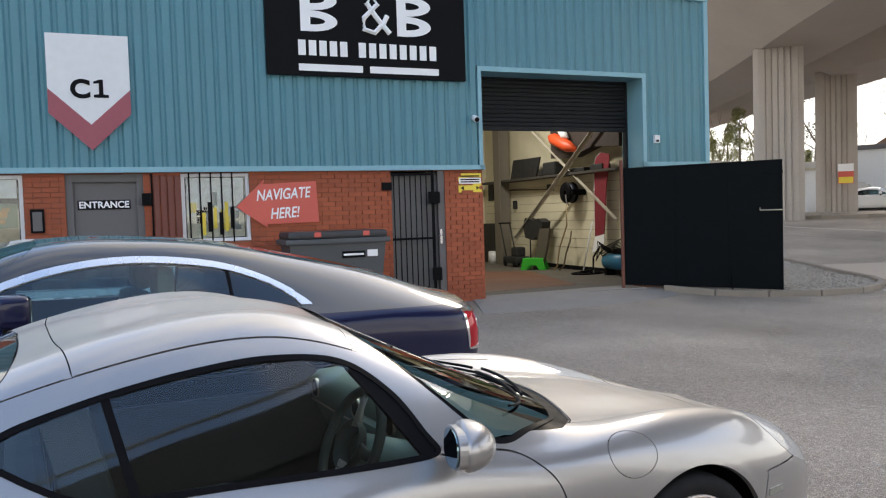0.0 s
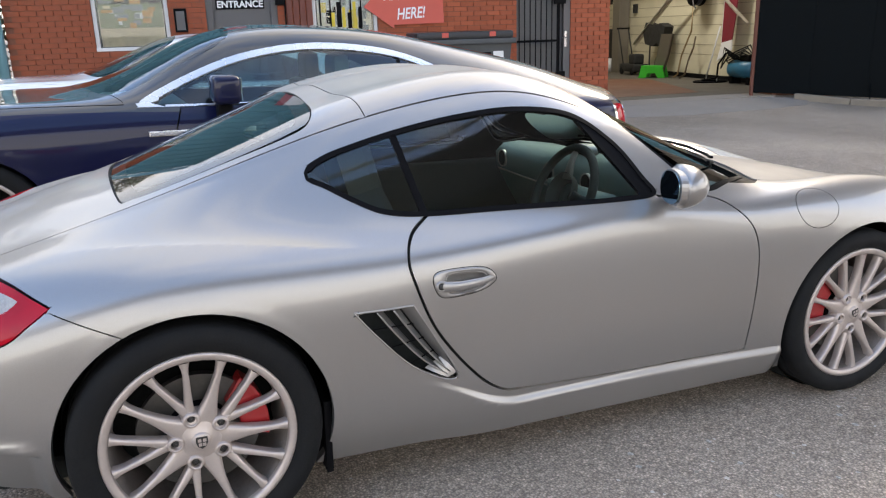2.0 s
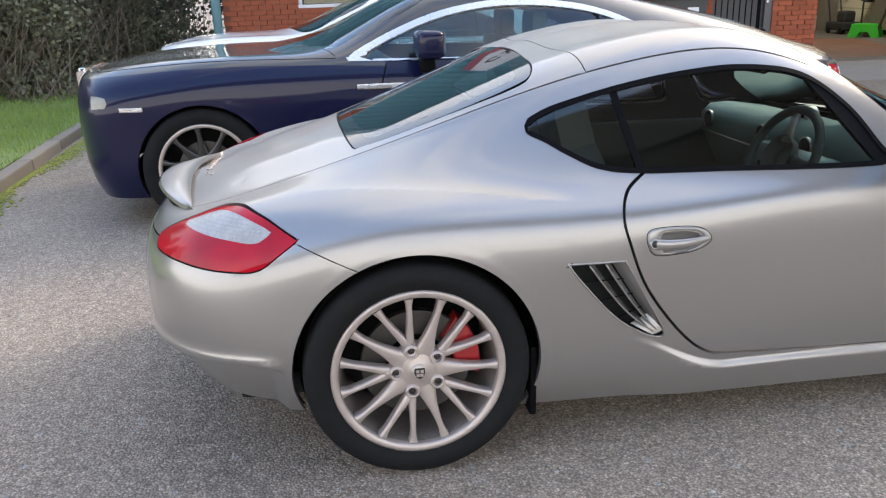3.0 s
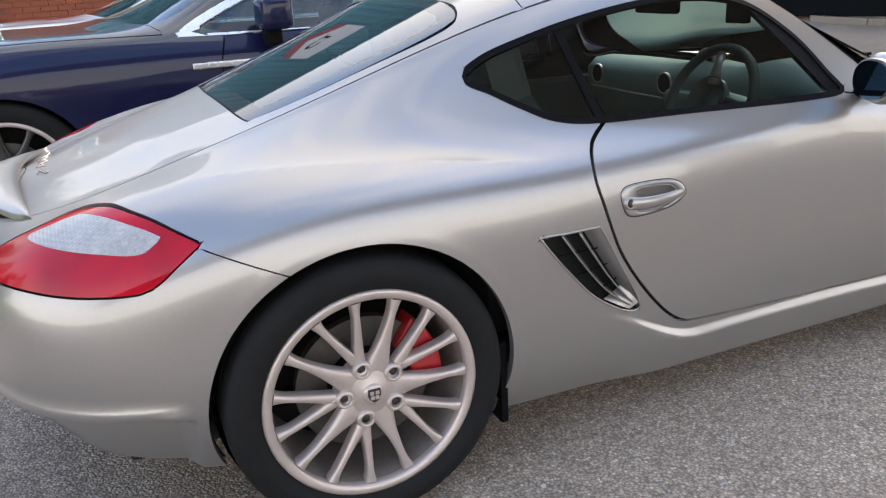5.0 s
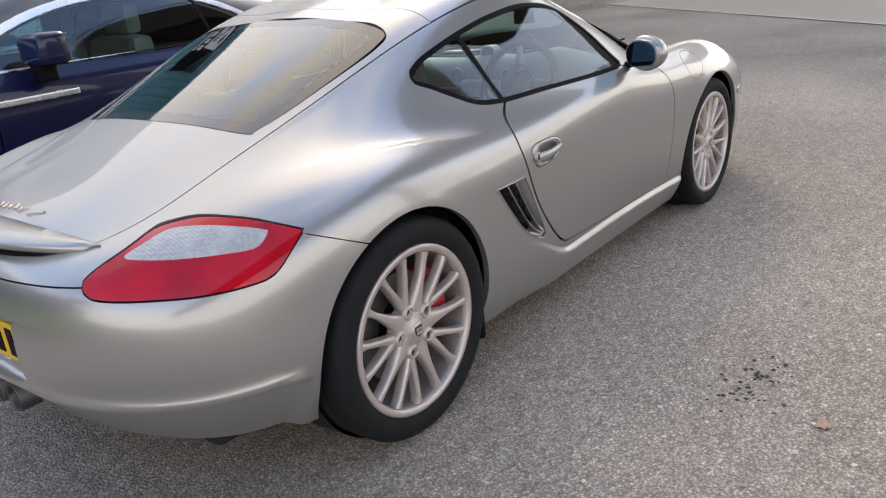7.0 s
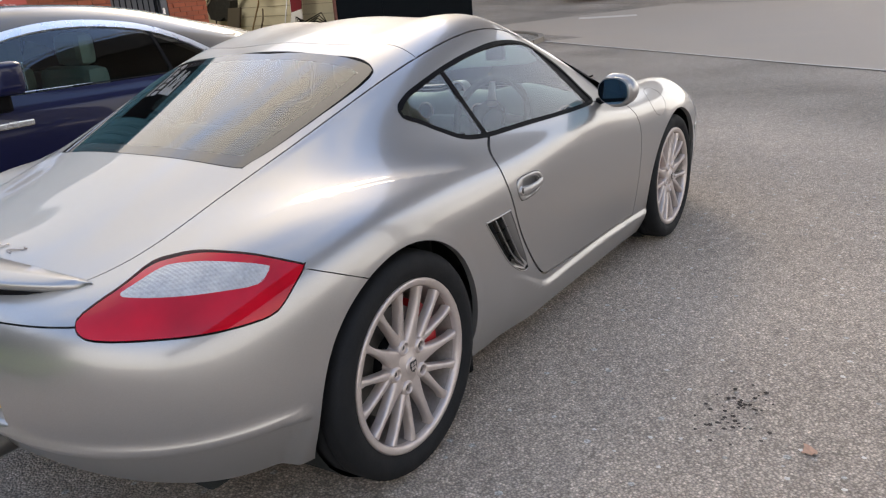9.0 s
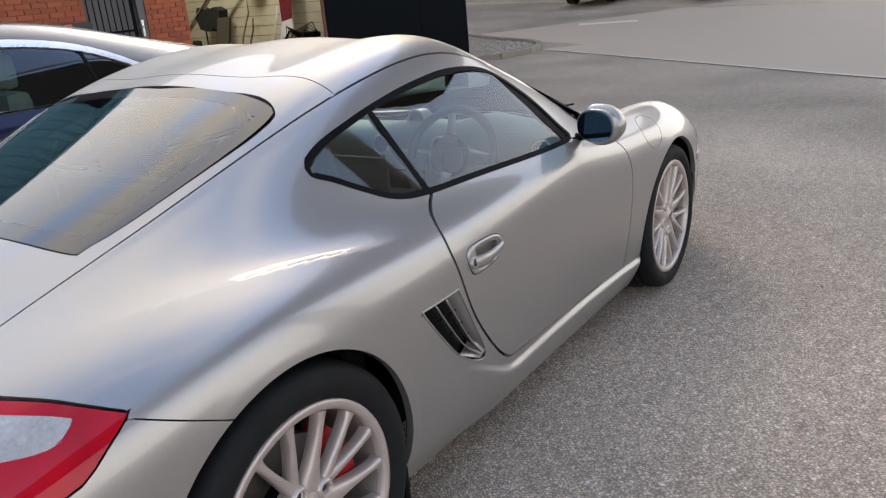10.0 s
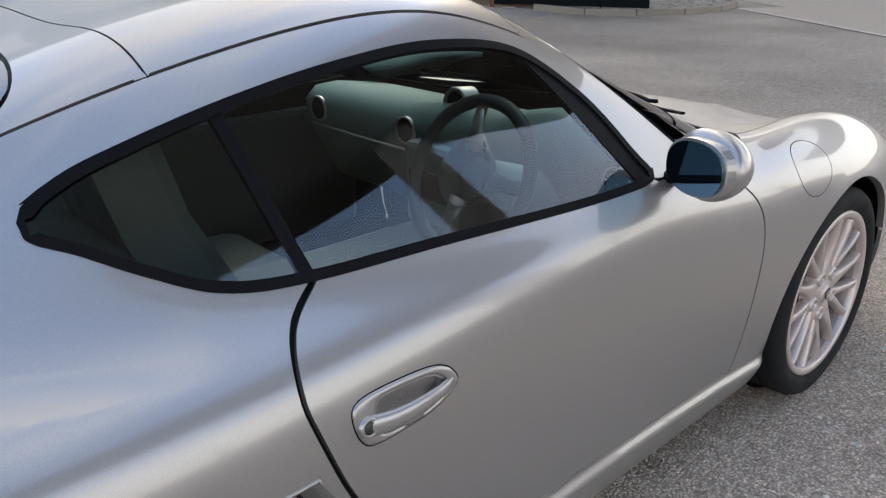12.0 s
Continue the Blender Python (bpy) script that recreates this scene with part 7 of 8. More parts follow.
    for sg_ in (-1, 1):
        part("handle_strip", box(0.28, 0.90, sg_ * 0.958 - 0.012, sg_ * 0.958 + 0.012, 0.822, 0.856, 0.008), BRIGHT, root, "long chrome door handle strip")
        part("indicator", box(-0.068, 0.068, -0.008, 0.008, -0.014, 0.014, 0.006), BRIGHT, root, "chrome side indicator", m=pose(2.24, sg_ * 0.955, 0.757, 0, 0, -sg_ * 7))
        mr = empty("door_mirror", pose(0.46, sg_ * 1.04, 1.085))
        mr.parent = root
        bm = bmesh.new()
        bmesh.ops.create_cube(bm, size=1.0, matrix=Matrix.Diagonal((0.16, 0.25, 0.165, 1)))
        bmesh.ops.bevel(bm, geom=bm.edges[:], offset=0.045, segments=3, profile=0.6, affect="EDGES")
        part("housing", bm, low, mr, smooth=True)
        part("mirror", box(-0.086, -0.078, -0.10, 0.10, -0.07, 0.07, 0.004), MIRROR, mr)
        part("foot", box(-0.04, 0.05, -0.10 if sg_ > 0 else -0.02, 0.02 if sg_ > 0 else 0.10, -0.17, -0.07, 0.02), BLACK, mr)
    if interior:
        for sg_ in (-1, 1):
            seat = empty("front_seat", pose(-0.05, sg_ * 0.40, 0.40))
            seat.parent = root
            part("cushion", box(-0.28, 0.28, -0.27, 0.27, 0, 0.18, 0.05), CREAM, seat, "cream leather cushion")
            part("backrest", box(-0.40, -0.24, -0.27, 0.27, 0.1, 0.66, 0.06), CREAM, seat, "cream leather backrest")
            part("headrest", box(-0.42, -0.30, -0.14, 0.14, 0.66, 0.86, 0.05), CREAM, seat, "cream headrest")
        part("dashboard", box(0.62, 1.15, -0.78, 0.78, 0.70, 0.99, 0.05), DASH, root)
        part("rear_bench", box(-1.2, -0.6, -0.65, 0.65, 0.40, 0.85, 0.06), CREAM, root, "cream rear bench")
        part("floor_pan", box(-1.3, 1.2, -0.8, 0.8, 0.3, 0.38), DARK, root)
    return root


rr = big_coupe(pose(0, 0, 0, -0.13, 0.93, 0) @ pose(-0.31, 2.97, 0.0, 0, 0, 181.6), "large navy and grey two-tone coupe with chrome window line", NAVY, GUN)
white_car = big_coupe(pose(0, 0, 0, -0.13, 0.93, 0) @ pose(-0.45, 6.05, 0.0, 0, 0, 180) @ Matrix.Diagonal((0.96, 0.96, 0.97, 1)), "white coupe with a dark roof parked by the workshop", WHITE, WHITE, grey_top=False)
# grille of the navy car
gr = part("grille", box(2.605, 2.66, -0.30, 0.30, 0.42, 0.96, 0.02), CHROME, rr, "upright chrome grille")
for k in range(14):
    part("vane", box(2.655, 2.675, -0.26 + 0.04 * k - 0.004, -0.26 + 0.04 * k + 0.004, 0.45, 0.93), CHROME, gr)


# ---- yard edges ----
KERB = mat("concrete_kerb", (0.23, 0.195, 0.155), rough=0.9, vary=0.2, scale=4, fine=70, bump=0.001, piece=0.5)
GRAVEL = mat("brown_gravel", (0.20, 0.17, 0.135), rough=0.9, vary=0.3, scale=20, fine=60, bump=0.003)
GRASSM = mat("grass", (0.17, 0.22, 0.055), rough=0.8, vary=0.35, scale=3, fine=50)
LEAF = mat("dark_ivy_leaf", (0.165, 0.165, 0.105), rough=0.7, spec=0.25, vary=0.5, scale=2.5, fine=20)
TWIG = mat("bare_twig", (0.20, 0.16, 0.125), rough=0.9, vary=0.25, scale=6)
LINEP = mat("worn_white_line", (0.60, 0.54, 0.46), rough=0.8, vary=0.2, scale=5)
ROADM = mat("pale_road_asphalt", (0.40, 0.325, 0.255), rough=0.85, vary=0.12, scale=0.6, fine=160, bump=0.002)
rnd = random.Random(7)


def gz1(x, y):
    return float(ground_z(x, y))


def kerb_run(name, label, pts, high=0.11, wide=0.13, step=0.9):
    """Kerb stones, one by one, along a line."""
    root = tagged(empty(name), label, "kerb", kind="structure")
    line = soft_curve(pts, 24, closed=False)
    d = np.r_[0, np.cumsum(np.hypot(*np.diff(line, axis=0).T))]
    n = int(d[-1] / step)
    for k in range(n):
        (ax, ay), (bx, by) = ([np.interp(d[-1] * q / n, d, line[:, c]) for c in (0, 1)] for q in (k, k + 1))
        L = math.hypot(bx - ax, by - ay)
        ob = part("kerb_stone", box(0.004, L - 0.004, -wide / 2, wide / 2, -0.15, high, 0.018), KERB, root)
        za, zb = gz1(ax, ay), gz1(bx, by)
        ob.matrix_basis = pose(ax, ay, za, 0, -math.degrees(math.atan2(zb - za, L)), math.degrees(math.atan2(by - ay, bx - ax)))
    return root


ISLAND = [(10.1, 8.1), (10.8, 7.3), (11.6, 6.55), (12.4, 6.15), (13.1, 6.05), (13.85, 6.22), (14.75, 6.68), (15.55, 7.45), (16.35, 8.65), (17.45, 10.2), (18.4, 11.8), (20.5, 15.0)]
kerb_run("kerb", "weathered concrete kerb round the gravel bed", ISLAND)
edge = soft_curve(ISLAND, 6, closed=False)
inner = np.vstack([edge, [[14.0, 17.0], [11.3, 9.0]]])
bm = bmesh.new()
fan = [bm.verts.new((x, y, gz1(x, y) + 0.02)) for x, y in inner]
c0 = bm.verts.new((13.2, 9.2, gz1(13.2, 9.2) + 0.05))
for a, b in zip(fan, fan[1:] + fan[:1]):
    bm.faces.new((a, b, c0))
bmesh.ops.recalc_face_normals(bm, faces=bm.faces)
tagged(part("gravel_bed", bm, GRAVEL), "bed of brown-grey gravel inside the kerb", "gravel", kind="structure")


def pebbles(name, label, count, place, size, material, flat=0.6):
    """Loose stones as one object."""
    vs, fs = [], []
    ico = [(0, 0, 1), (0.9, 0, 0.3), (0.25, 0.85, 0.3), (-0.72, 0.5, 0.3), (-0.72, -0.5, 0.3), (0.25, -0.85, 0.3), (0, 0, -0.6)]
    tri = [(0, 1, 2), (0, 2, 3), (0, 3, 4), (0, 4, 5), (0, 5, 1), (6, 2, 1), (6, 3, 2), (6, 4, 3), (6, 5, 4), (6, 1, 5)]
    for _ in range(count):
        x, y, z = place()
        a, r = rnd.uniform(0, 6.28), rnd.uniform(*size)
        b = len(vs)
        for px, py, pz in ico:
            px, py = px * rnd.uniform(0.7, 1.2), py * rnd.uniform(0.7, 1.2)
            vs.append((x + r * (px * math.cos(a) - py * math.sin(a)), y + r * (px * math.sin(a) + py * math.cos(a)), z + r * flat * pz))
        fs += [(b + i, b + j, b + k) for i, j, k in tri]
    me = bpy.data.meshes.new(name)
    me.from_pydata(vs, [], fs)
    return tagged(part(name, me, material), label, "stones", kind="stuff")


def in_island():
    while True:
        x, y = rnd.uniform(11.0, 18.0), rnd.uniform(6.0, 12)
        if inside(np.array([[x, y]]), inner)[0] > 0.1:
            return x, y, gz1(x, y) + 0.04


STONE = mat("loose_stone", (0.33, 0.29, 0.24), rough=0.9, vary=0.55, scale=14)
pebbles("gravel", "loose brown-grey gravel stones", 9000, in_island, (0.015, 0.045), STONE)


def in_yard():
    x, y = rnd.uniform(-3.6, 13), rnd.uniform(-2.9, 7.2)
    return x, y, gz1(x, y) + 0.002


pebbles("loose_chips", "pale loose chippings scattered on the asphalt", 6500, in_yard, (0.003, 0.010), STONE)


def near_yard():
    x, y = rnd.uniform(-2.6, 3.2), rnd.uniform(-2.9, -0.95)
    return x, y, gz1(x, y) + 0.002


pebbles("pale_chips", "larger pale stone chips lying on the asphalt", 260, near_yard, (0.006, 0.012), mat("pale_chip", (0.62, 0.58, 0.52), rough=0.9, vary=0.2, scale=9), flat=0.35)
pebbles("dark_crumbs", "dark crumbs of earth on the asphalt", 60, lambda: (rnd.gauss(-0.52, 0.10), rnd.gauss(-1.62, 0.05), 0.012), (0.004, 0.012), mat("dark_earth", (0.05, 0.038, 0.03), rough=0.95), flat=0.5)
bm = bmesh.new()
rim = [bm.verts.new((0.026 * math.cos(a) * (1 + 0.3 * math.sin(5 * a)), 0.019 * math.sin(a) * (1 + 0.25 * math.cos(4 * a)), 0.004 + 0.005 * math.cos(2 * a))) for a in np.linspace(0, 2 * math.pi, 18, endpoint=False)]
mid_v = bm.verts.new((0, 0, 0.003))
for a, b in zip(rim, rim[1:] + rim[:1]):
    bm.faces.new((a, b, mid_v))
leaf = tagged(empty("dry_leaf", pose(-0.63, -1.86, gz1(-0.63, -1.86) + 0.004, 0, 0, 30)), "curled pale brown dead leaf on the asphalt", "leaf")
part("blade", bm, mat("dead_leaf", (0.42, 0.25, 0.17), rough=0.8, vary=0.25, scale=40), leaf, smooth=True)
part("stalk", tube([(0.02, 0, 0.006), (0.035, 0.004, 0.005), (0.046, 0.003, 0.004)], 0.0012, 5), TWIG, leaf)


def by_kerb():
    y = rnd.uniform(2.2, 9.0)
    x = -3.84 + abs(rnd.gauss(0, 0.07)) * (1 + 0.6 * math.sin(3 * y))
    return x, y, gz1(x, y) + 0.003


pebbles("moss", "yellow-green moss and litter along the kerb", 2600, by_kerb, (0.008, 0.022), mat("moss", (0.24, 0.26, 0.05), rough=0.95, vary=0.4, scale=6), flat=0.5)
# pale road beyond the joint line
ja, jb = np.array([13.75, 6.05]), np.array([8.8, -0.77])
jd = (jb - ja) / np.linalg.norm(jb - ja)
jn = np.array([-jd[1], jd[0]])
vs, fs, na, nb_ = [], [], 46, 40
for i in range(na):
    for k in range(nb_):
        q = ja + jd * (i - 6) * 1.0 + jn * (0.02 * k**2)
        vs.append((q[0], q[1], gz1(*q) + 0.006))
for i in range(na - 1):
    for k in range(nb_ - 1):
        a = i * nb_ + k
        if i >= 6 or k > 6:
            fs.append((a, a + 1, a + nb_ + 1, a + nb_))
me = bpy.data.meshes.new("road")
me.from_pydata(vs, [], fs)
tagged(part("road", me, ROADM, smooth=True), "pale smoother asphalt of the access road", "road", kind="structure")


def painted(name, a, b, wide, lift=0.012, n=14, material=None, label="worn pale line on the asphalt"):
    a, b = np.array(a, float), np.array(b, float)
    t = (b - a) / np.linalg.norm(b - a)
    s = np.array([-t[1], t[0]]) * wide / 2
    vs = []
    for k in range(n + 1):
        q = a + (b - a) * k / n
        for w in (q - s, q + s):
            vs.append((w[0], w[1], gz1(*w) + lift))
    me = bpy.data.meshes.new(name)
    me.from_pydata(vs, [], [(2 * k, 2 * k + 1, 2 * k + 3, 2 * k + 2) for k in range(n)])
    return tagged(part(name, me, material or LINEP), label, "road marking", kind="structure")


painted("road_joint", ja, ja + jd * 22, 0.07)
for a, b, w in (((26.9, 24), (26.6, 2), 0.13), ((20.0, 8.0), (20.6, 6.4), 0.5)):
    painted("road_line", a, b, w)
painted("road_seam", (24.3, 18), (24.0, 2), 0.08, material=mat("tarred_seam", (0.16, 0.135, 0.11), rough=0.9, vary=0.3, scale=3), label="dark tarred seam across the road")
kerb_run("kerb", "weathered concrete kerb before the flyover columns", [(28.0, 22.8), (30.0, 20.2), (31.6, 18.0), (33.3, 15.4), (35.0, 12.0)], high=0.15, wide=0.3)

# grass bank and shrubs at the building's end
kerb_run("kerb", "mossy concrete kerb along the grass", [(-3.85, 2.2), (-3.92, 4.2), (-3.98, 6.0), (-3.9, 8.0), (-3.75, 9.9)], high=0.10)
vs, fs = [], []
for i in range(25):
    for k in range(25):
        x, y = -4.0 - i * 0.7, 1.0 + k * 0.8
        vs.append((x, y, gz1(x, y) + 0.08 + 0.9 * float(fade(4.9, 13, -x)) + 0.05 * noise.noise(Vector((x, y, 0)))))
for i in range(24):
    for k in range(24):
        a = i * 25 + k
        fs.append((a, a + 1, a + 26, a + 25))
me = bpy.data.meshes.new("lawn")
me.from_pydata(vs, [], fs)
tagged(part("lawn", me, GRASSM, smooth=True), "mown green grass bank", "grass", kind="structure")


def bank_z(x, y):
    return gz1(x, y) + 0.08 + 0.9 * float(fade(4.9, 13, -x))


def blades(name, label, count, area, high, material):
    vs, fs = [], []
    for _ in range(count):
        x, y = rnd.uniform(*area[:2]), rnd.uniform(*area[2:])
        z = bank_z(x, y)
        a, h = rnd.uniform(0, 6.28), rnd.uniform(0.4, 1) * high
        dx, dy = 0.006 * math.cos(a), 0.006 * math.sin(a)
        lx, ly = rnd.uniform(-0.4, 0.4) * h, rnd.uniform(-0.4, 0.4) * h
        b = len(vs)
        vs += [(x - dx, y - dy, z - 0.01), (x + dx, y + dy, z - 0.01), (x + lx, y + ly, z + h)]
        fs.append((b, b + 1, b + 2))
    me = bpy.data.meshes.new(name)
    me.from_pydata(vs, [], fs)
    return tagged(part(name, me, material), label, "grass", kind="stuff")


blades("grass", "short green grass blades", 26000, (-8.0, -3.98, 3.2, 11), 0.07, mat("grass_blade", (0.23, 0.32, 0.075), rough=0.7, vary=0.3, scale=4))


def leaves(clumps, per, size, spread=1.0):
    """Leaf blades round clump centres (x, y, z, radius)."""
    vs, fs = [], []
    for cx, cy, cz, r in clumps:
        for _ in range(per):
            d = Vector((rnd.gauss(0, 1), rnd.gauss(0, 1), rnd.gauss(0, 1))).normalized() * r * rnd.uniform(0.55, 1.05) * spread
            p = Vector((cx, cy, cz)) + d
            q = Euler((rnd.uniform(0, 6.28), rnd.uniform(0, 6.28), rnd.uniform(0, 6.28))).to_matrix()
            s = size * rnd.uniform(0.6, 1.3)
            b = len(vs)
            vs += [tuple(p + q @ Vector(v)) for v in ((0, 0, 0), (s * 0.45, s * 0.5, s * 0.08), (0, s, 0), (-s * 0.45, s * 0.5, s * 0.08))]
            fs.append((b, b + 1, b + 2, b + 3))
    me = bpy.data.meshes.new("leaves")
    me.from_pydata(vs, [], fs)
    return me


def limbs(base, high, spread, depth, rad, seed, lean=0.0):
    """A trunk that forks into limbs and twigs."""
    r2 = random.Random(seed)
    bm = bmesh.new()
    tips = []

    def grow(p, d, length, r, level):
        pts, rs = [p], [r]
        q, dd = p.copy(), d.copy()
        for k in range(3):
            dd = (dd + Vector((r2.uniform(-1, 1), r2.uniform(-1, 1), r2.uniform(-0.3, 0.6))) * 0.16).normalized()
            q = q + dd * length / 3
            pts.append(q.copy())
            rs.append(r * (1 - 0.25 * (k + 1) / 1.5))
        tube(pts, rs, 5 if level < 2 else 3, bm=bm)
        if level == depth:
            tips.append(q.copy())
            return
        for _ in range(3 if level else 4):
            nd = (dd + Vector((r2.uniform(-1, 1), r2.uniform(-1, 1), r2.uniform(-0.15, 0.8))) * spread).normalized()
            grow(q if r2.random() < 0.6 else pts[2], nd, length * r2.uniform(0.55, 0.8), rs[-1] * 0.7, level + 1)

    grow(Vector(base), Vector((lean, 0, 1)).normalized(), high * 0.38, rad, 0)
    return bm, tips


def tree(x, y, high, seed, label, rad=0.18, crown=None, depth=4, spread=0.8):
    z = gz1(x, y)
    root = tagged(empty("tree", pose(x, y, z - 0.05)), label, "tree")
    bm, tips = limbs((0, 0, 0), high, spread, depth, rad, seed)
    part("trunk", bm, TWIG, root, smooth=True)
    if crown:
        part("crown", leaves([(t.x, t.y, t.z, 0.5) for t in tips], crown, 0.16), LEAF, root, "dark evergreen leaves")
    else:
        vs, es = bmesh.new(), 0
        r2 = random.Random(seed + 1)
        for t in tips:
            for _ in range(5):
                d = Vector((r2.uniform(-1, 1), r2.uniform(-1, 1), r2.uniform(-0.2, 1))) * 0.55
                rod(t, t + d, 0.012, 0.004, 3, bm=vs)
        part("crown", vs, TWIG, root, "bare winter twigs")
    return root


for k, (x, y, r) in enumerate(((-4.9, 10.9, 1.2), (-4.9, 13.4, 2.2), (-5.6, 9.6, 1.2), (-6.8, 10.6, 1.5), (-8.4, 9.8, 1.6), (-9.8, 11.5, 1.9), (-7.6, 12.6, 2.0), (-5.2, 12.4, 1.7), (-11.5, 9.5, 2.0), (-10.5, 7.4, 1.5), (-13.0, 12.5, 3.2), (-9.0, 15.0, 3.4), (-5.4, 15.5, 3.2), (-15.5, 9.0, 3.2), (-13.5, 6.0, 2.6), (-17.0, 14.5, 4.0), (-12.0, 18.0, 4.2), (-7.0, 19.5, 4.2))):
    zb = bank_z(x, y)
    sh_ = tagged(empty("shrub", pose(x, y, zb)), "dense dark ivy-covered shrub with thin bare stems", "shrub", group="shrubs on the bank")
    bm = bmesh.new()
    r2 = random.Random(40 + k)
    for _ in range(90):
        a, b = r2.uniform(0, 6.28), r2.uniform(0, 6.28)
        foot = r * r2.uniform(0.05, 0.7)
        rod((foot * math.cos(b), foot * math.sin(b), 0), (r * math.cos(a) * r2.uniform(0.3, 1.05), r * math.sin(a) * r2.uniform(0.3, 1.05), r * r2.uniform(0.7, 2.2)), 0.012, 0.003, 4, bm=bm)
    part("stem", bm, TWIG, sh_, "thin bare stems")
    cl = [(r * r2.uniform(-0.8, 0.8), r * r2.uniform(-0.8, 0.8), r * r2.uniform(0.15, 1.9), r * r2.uniform(0.25, 0.45)) for _ in range(26)]
    part("crown", leaves(cl, 360 if r < 2.4 else 380, 0.06 if r < 2.4 else 0.14), LEAF, sh_, "dark glossy ivy leaves")

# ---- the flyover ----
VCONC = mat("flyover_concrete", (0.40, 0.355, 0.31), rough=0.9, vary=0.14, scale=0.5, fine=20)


# paler flyover concrete: sky light on the parapet, put into the colour
LIT_FASCIA = mat("lit_parapet_concrete", (0.56, 0.51, 0.44), rough=0.9, vary=0.12, scale=0.6, fine=20)
# much darker than the other decks, so its reflection in the windows stays dark
DARK_CONC = mat("dark_deck_concrete", (0.11, 0.10, 0.088), rough=0.9, vary=0.2, scale=0.7, fine=20)
JOINT = mat("dark_concrete_joint", (0.10, 0.09, 0.08), rough=0.95, vary=0.2, scale=3)


def column(x, y, ang, z0, z1, w=2.05, d=1.5):
    pts = []
    n = 9
    half = w / 2
    for side in (-1, 1):
        for k in range(n):
            a = -half + w * k / (n - 1)
            yy = -side * d / 2 * (1 - 0.25 * (a / half) ** 4)
            for o, dep in ((-0.03, 0), (-0.02, 0.05), (0.02, 0.05), (0.03, 0)):
                if 0 < k < n - 1:
                    pts.append((side * -1 * -(a + o) * -1, yy + side * dep))
                elif o == -0.03:
                    pts.append((side * a, yy))
    c = sorted(pts, key=lambda q: math.atan2(q[1] * w / d, q[0]))
    return tagged(part("flyover_column", slab(c, z0, z1), VCONC, m=pose(x, y, 0, 0, 0, ang)), "tall fluted concrete column of the flyover", "column", group="flyover columns")


cam0 = (-0.73, -2.69)


def polar(az, dist):
    return cam0[0] + dist * math.cos(radians(az)), cam0[1] + dist * math.sin(radians(az))


column(*polar(37.2, 38), 127, 0.6, 8.4)
column(*polar(33.75, 48), 124, 0.8, 8.6)
column(6.4, -7.95, 45, -0.2, 8.4, w=1.1, d=0.9)


def deck(line, label, low=8.35, wide=None, flare=0.0, body=None, panel=None):
    body, panel = body or VCONC, panel or LIT_FASCIA
    path = soft_curve(line, 6, closed=False)

    def run(sec):
        bm, rings = bmesh.new(), []
        for i, (x, y) in enumerate(path):
            a, b = path[max(0, i - 1)], path[min(len(path) - 1, i + 1)]
            t = (b - a) / np.linalg.norm(b - a)
            k = wide + flare * float(fade(-8, -4.5, y)) if wide else 0.55 + 0.45 * float(fade(-4, 14, y))
            rings.append([bm.verts.new((x + t[1] * (k * (u + 1.6) - 1.6), y - t[0] * (k * (u + 1.6) - 1.6), low + z)) for u, z in sec])
        for r0, r1 in zip(rings, rings[1:]):
            for k in range(len(sec)):
                bm.faces.new((r0[k], r0[(k + 1) % len(sec)], r1[(k + 1) % len(sec)], r1[k]))
        bm.faces.new(rings[0])
        bm.faces.new(rings[-1][::-1])
        bmesh.ops.recalc_face_normals(bm, faces=bm.faces)
        return bm

    root = tagged(empty("flyover_deck"), label, "bridge")
    part("girder", run([(-1.6, 1.9), (-1.3, 2.2), (8.3, 2.2), (8.6, 1.9), (5.8, 0.35), (5.2, 0), (1.6, 0), (1.0, 0.35)]), body, root, "sloping concrete underside")
    part("parapet", run([(-1.66, 1.86), (-1.66, 3.1), (-1.62, 3.16), (-1.36, 3.16), (-1.32, 2.1), (-1.58, 1.82)]), panel, root, "concrete parapet panels")
    part("parapet", run([(8.66, 1.86), (8.66, 3.1), (8.62, 3.16), (8.36, 3.16), (8.32, 2.1), (8.58, 1.82)]), panel, root, "concrete parapet panels")
    part("joint", run([(-1.668, 1.80), (-1.668, 1.865), (-1.60, 1.865), (-1.60, 1.80)]), JOINT, root, "dark joint under the parapet")
    for i in range(2, len(path) - 1):
        (x0, y0), (x1, y1) = path[i], path[i + 1]
        t = math.degrees(math.atan2(y1 - y0, x1 - x0))
        for q in (0.0, 0.5):
            part("joint", box(-0.012, 0.012, 1.655, 1.672, 1.95, 3.08), JOINT, root, m=pose(x0 + (x1 - x0) * q, y0 + (y1 - y0) * q, low, 0, 0, t))
    for u in (-1.5, 8.5):
        part("parapet_rail", run([(u - 0.04, 3.45), (u - 0.04, 3.53), (u + 0.04, 3.53), (u + 0.04, 3.45)]), GALV, root)
    return root


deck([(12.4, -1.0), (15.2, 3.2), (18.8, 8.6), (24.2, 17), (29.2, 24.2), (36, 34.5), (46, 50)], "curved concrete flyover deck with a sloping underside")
deck([(-30, -21.4), (-16, -18.4), (-5, -14.6), (0.8, -11.8), (5.5, -8.9), (9.8, -4.6), (11.5, -2.2), (12.4, -1.0)], "narrow slip-road deck of dark concrete", wide=0.29, flare=0.36, body=DARK_CONC, panel=DARK_CONC)
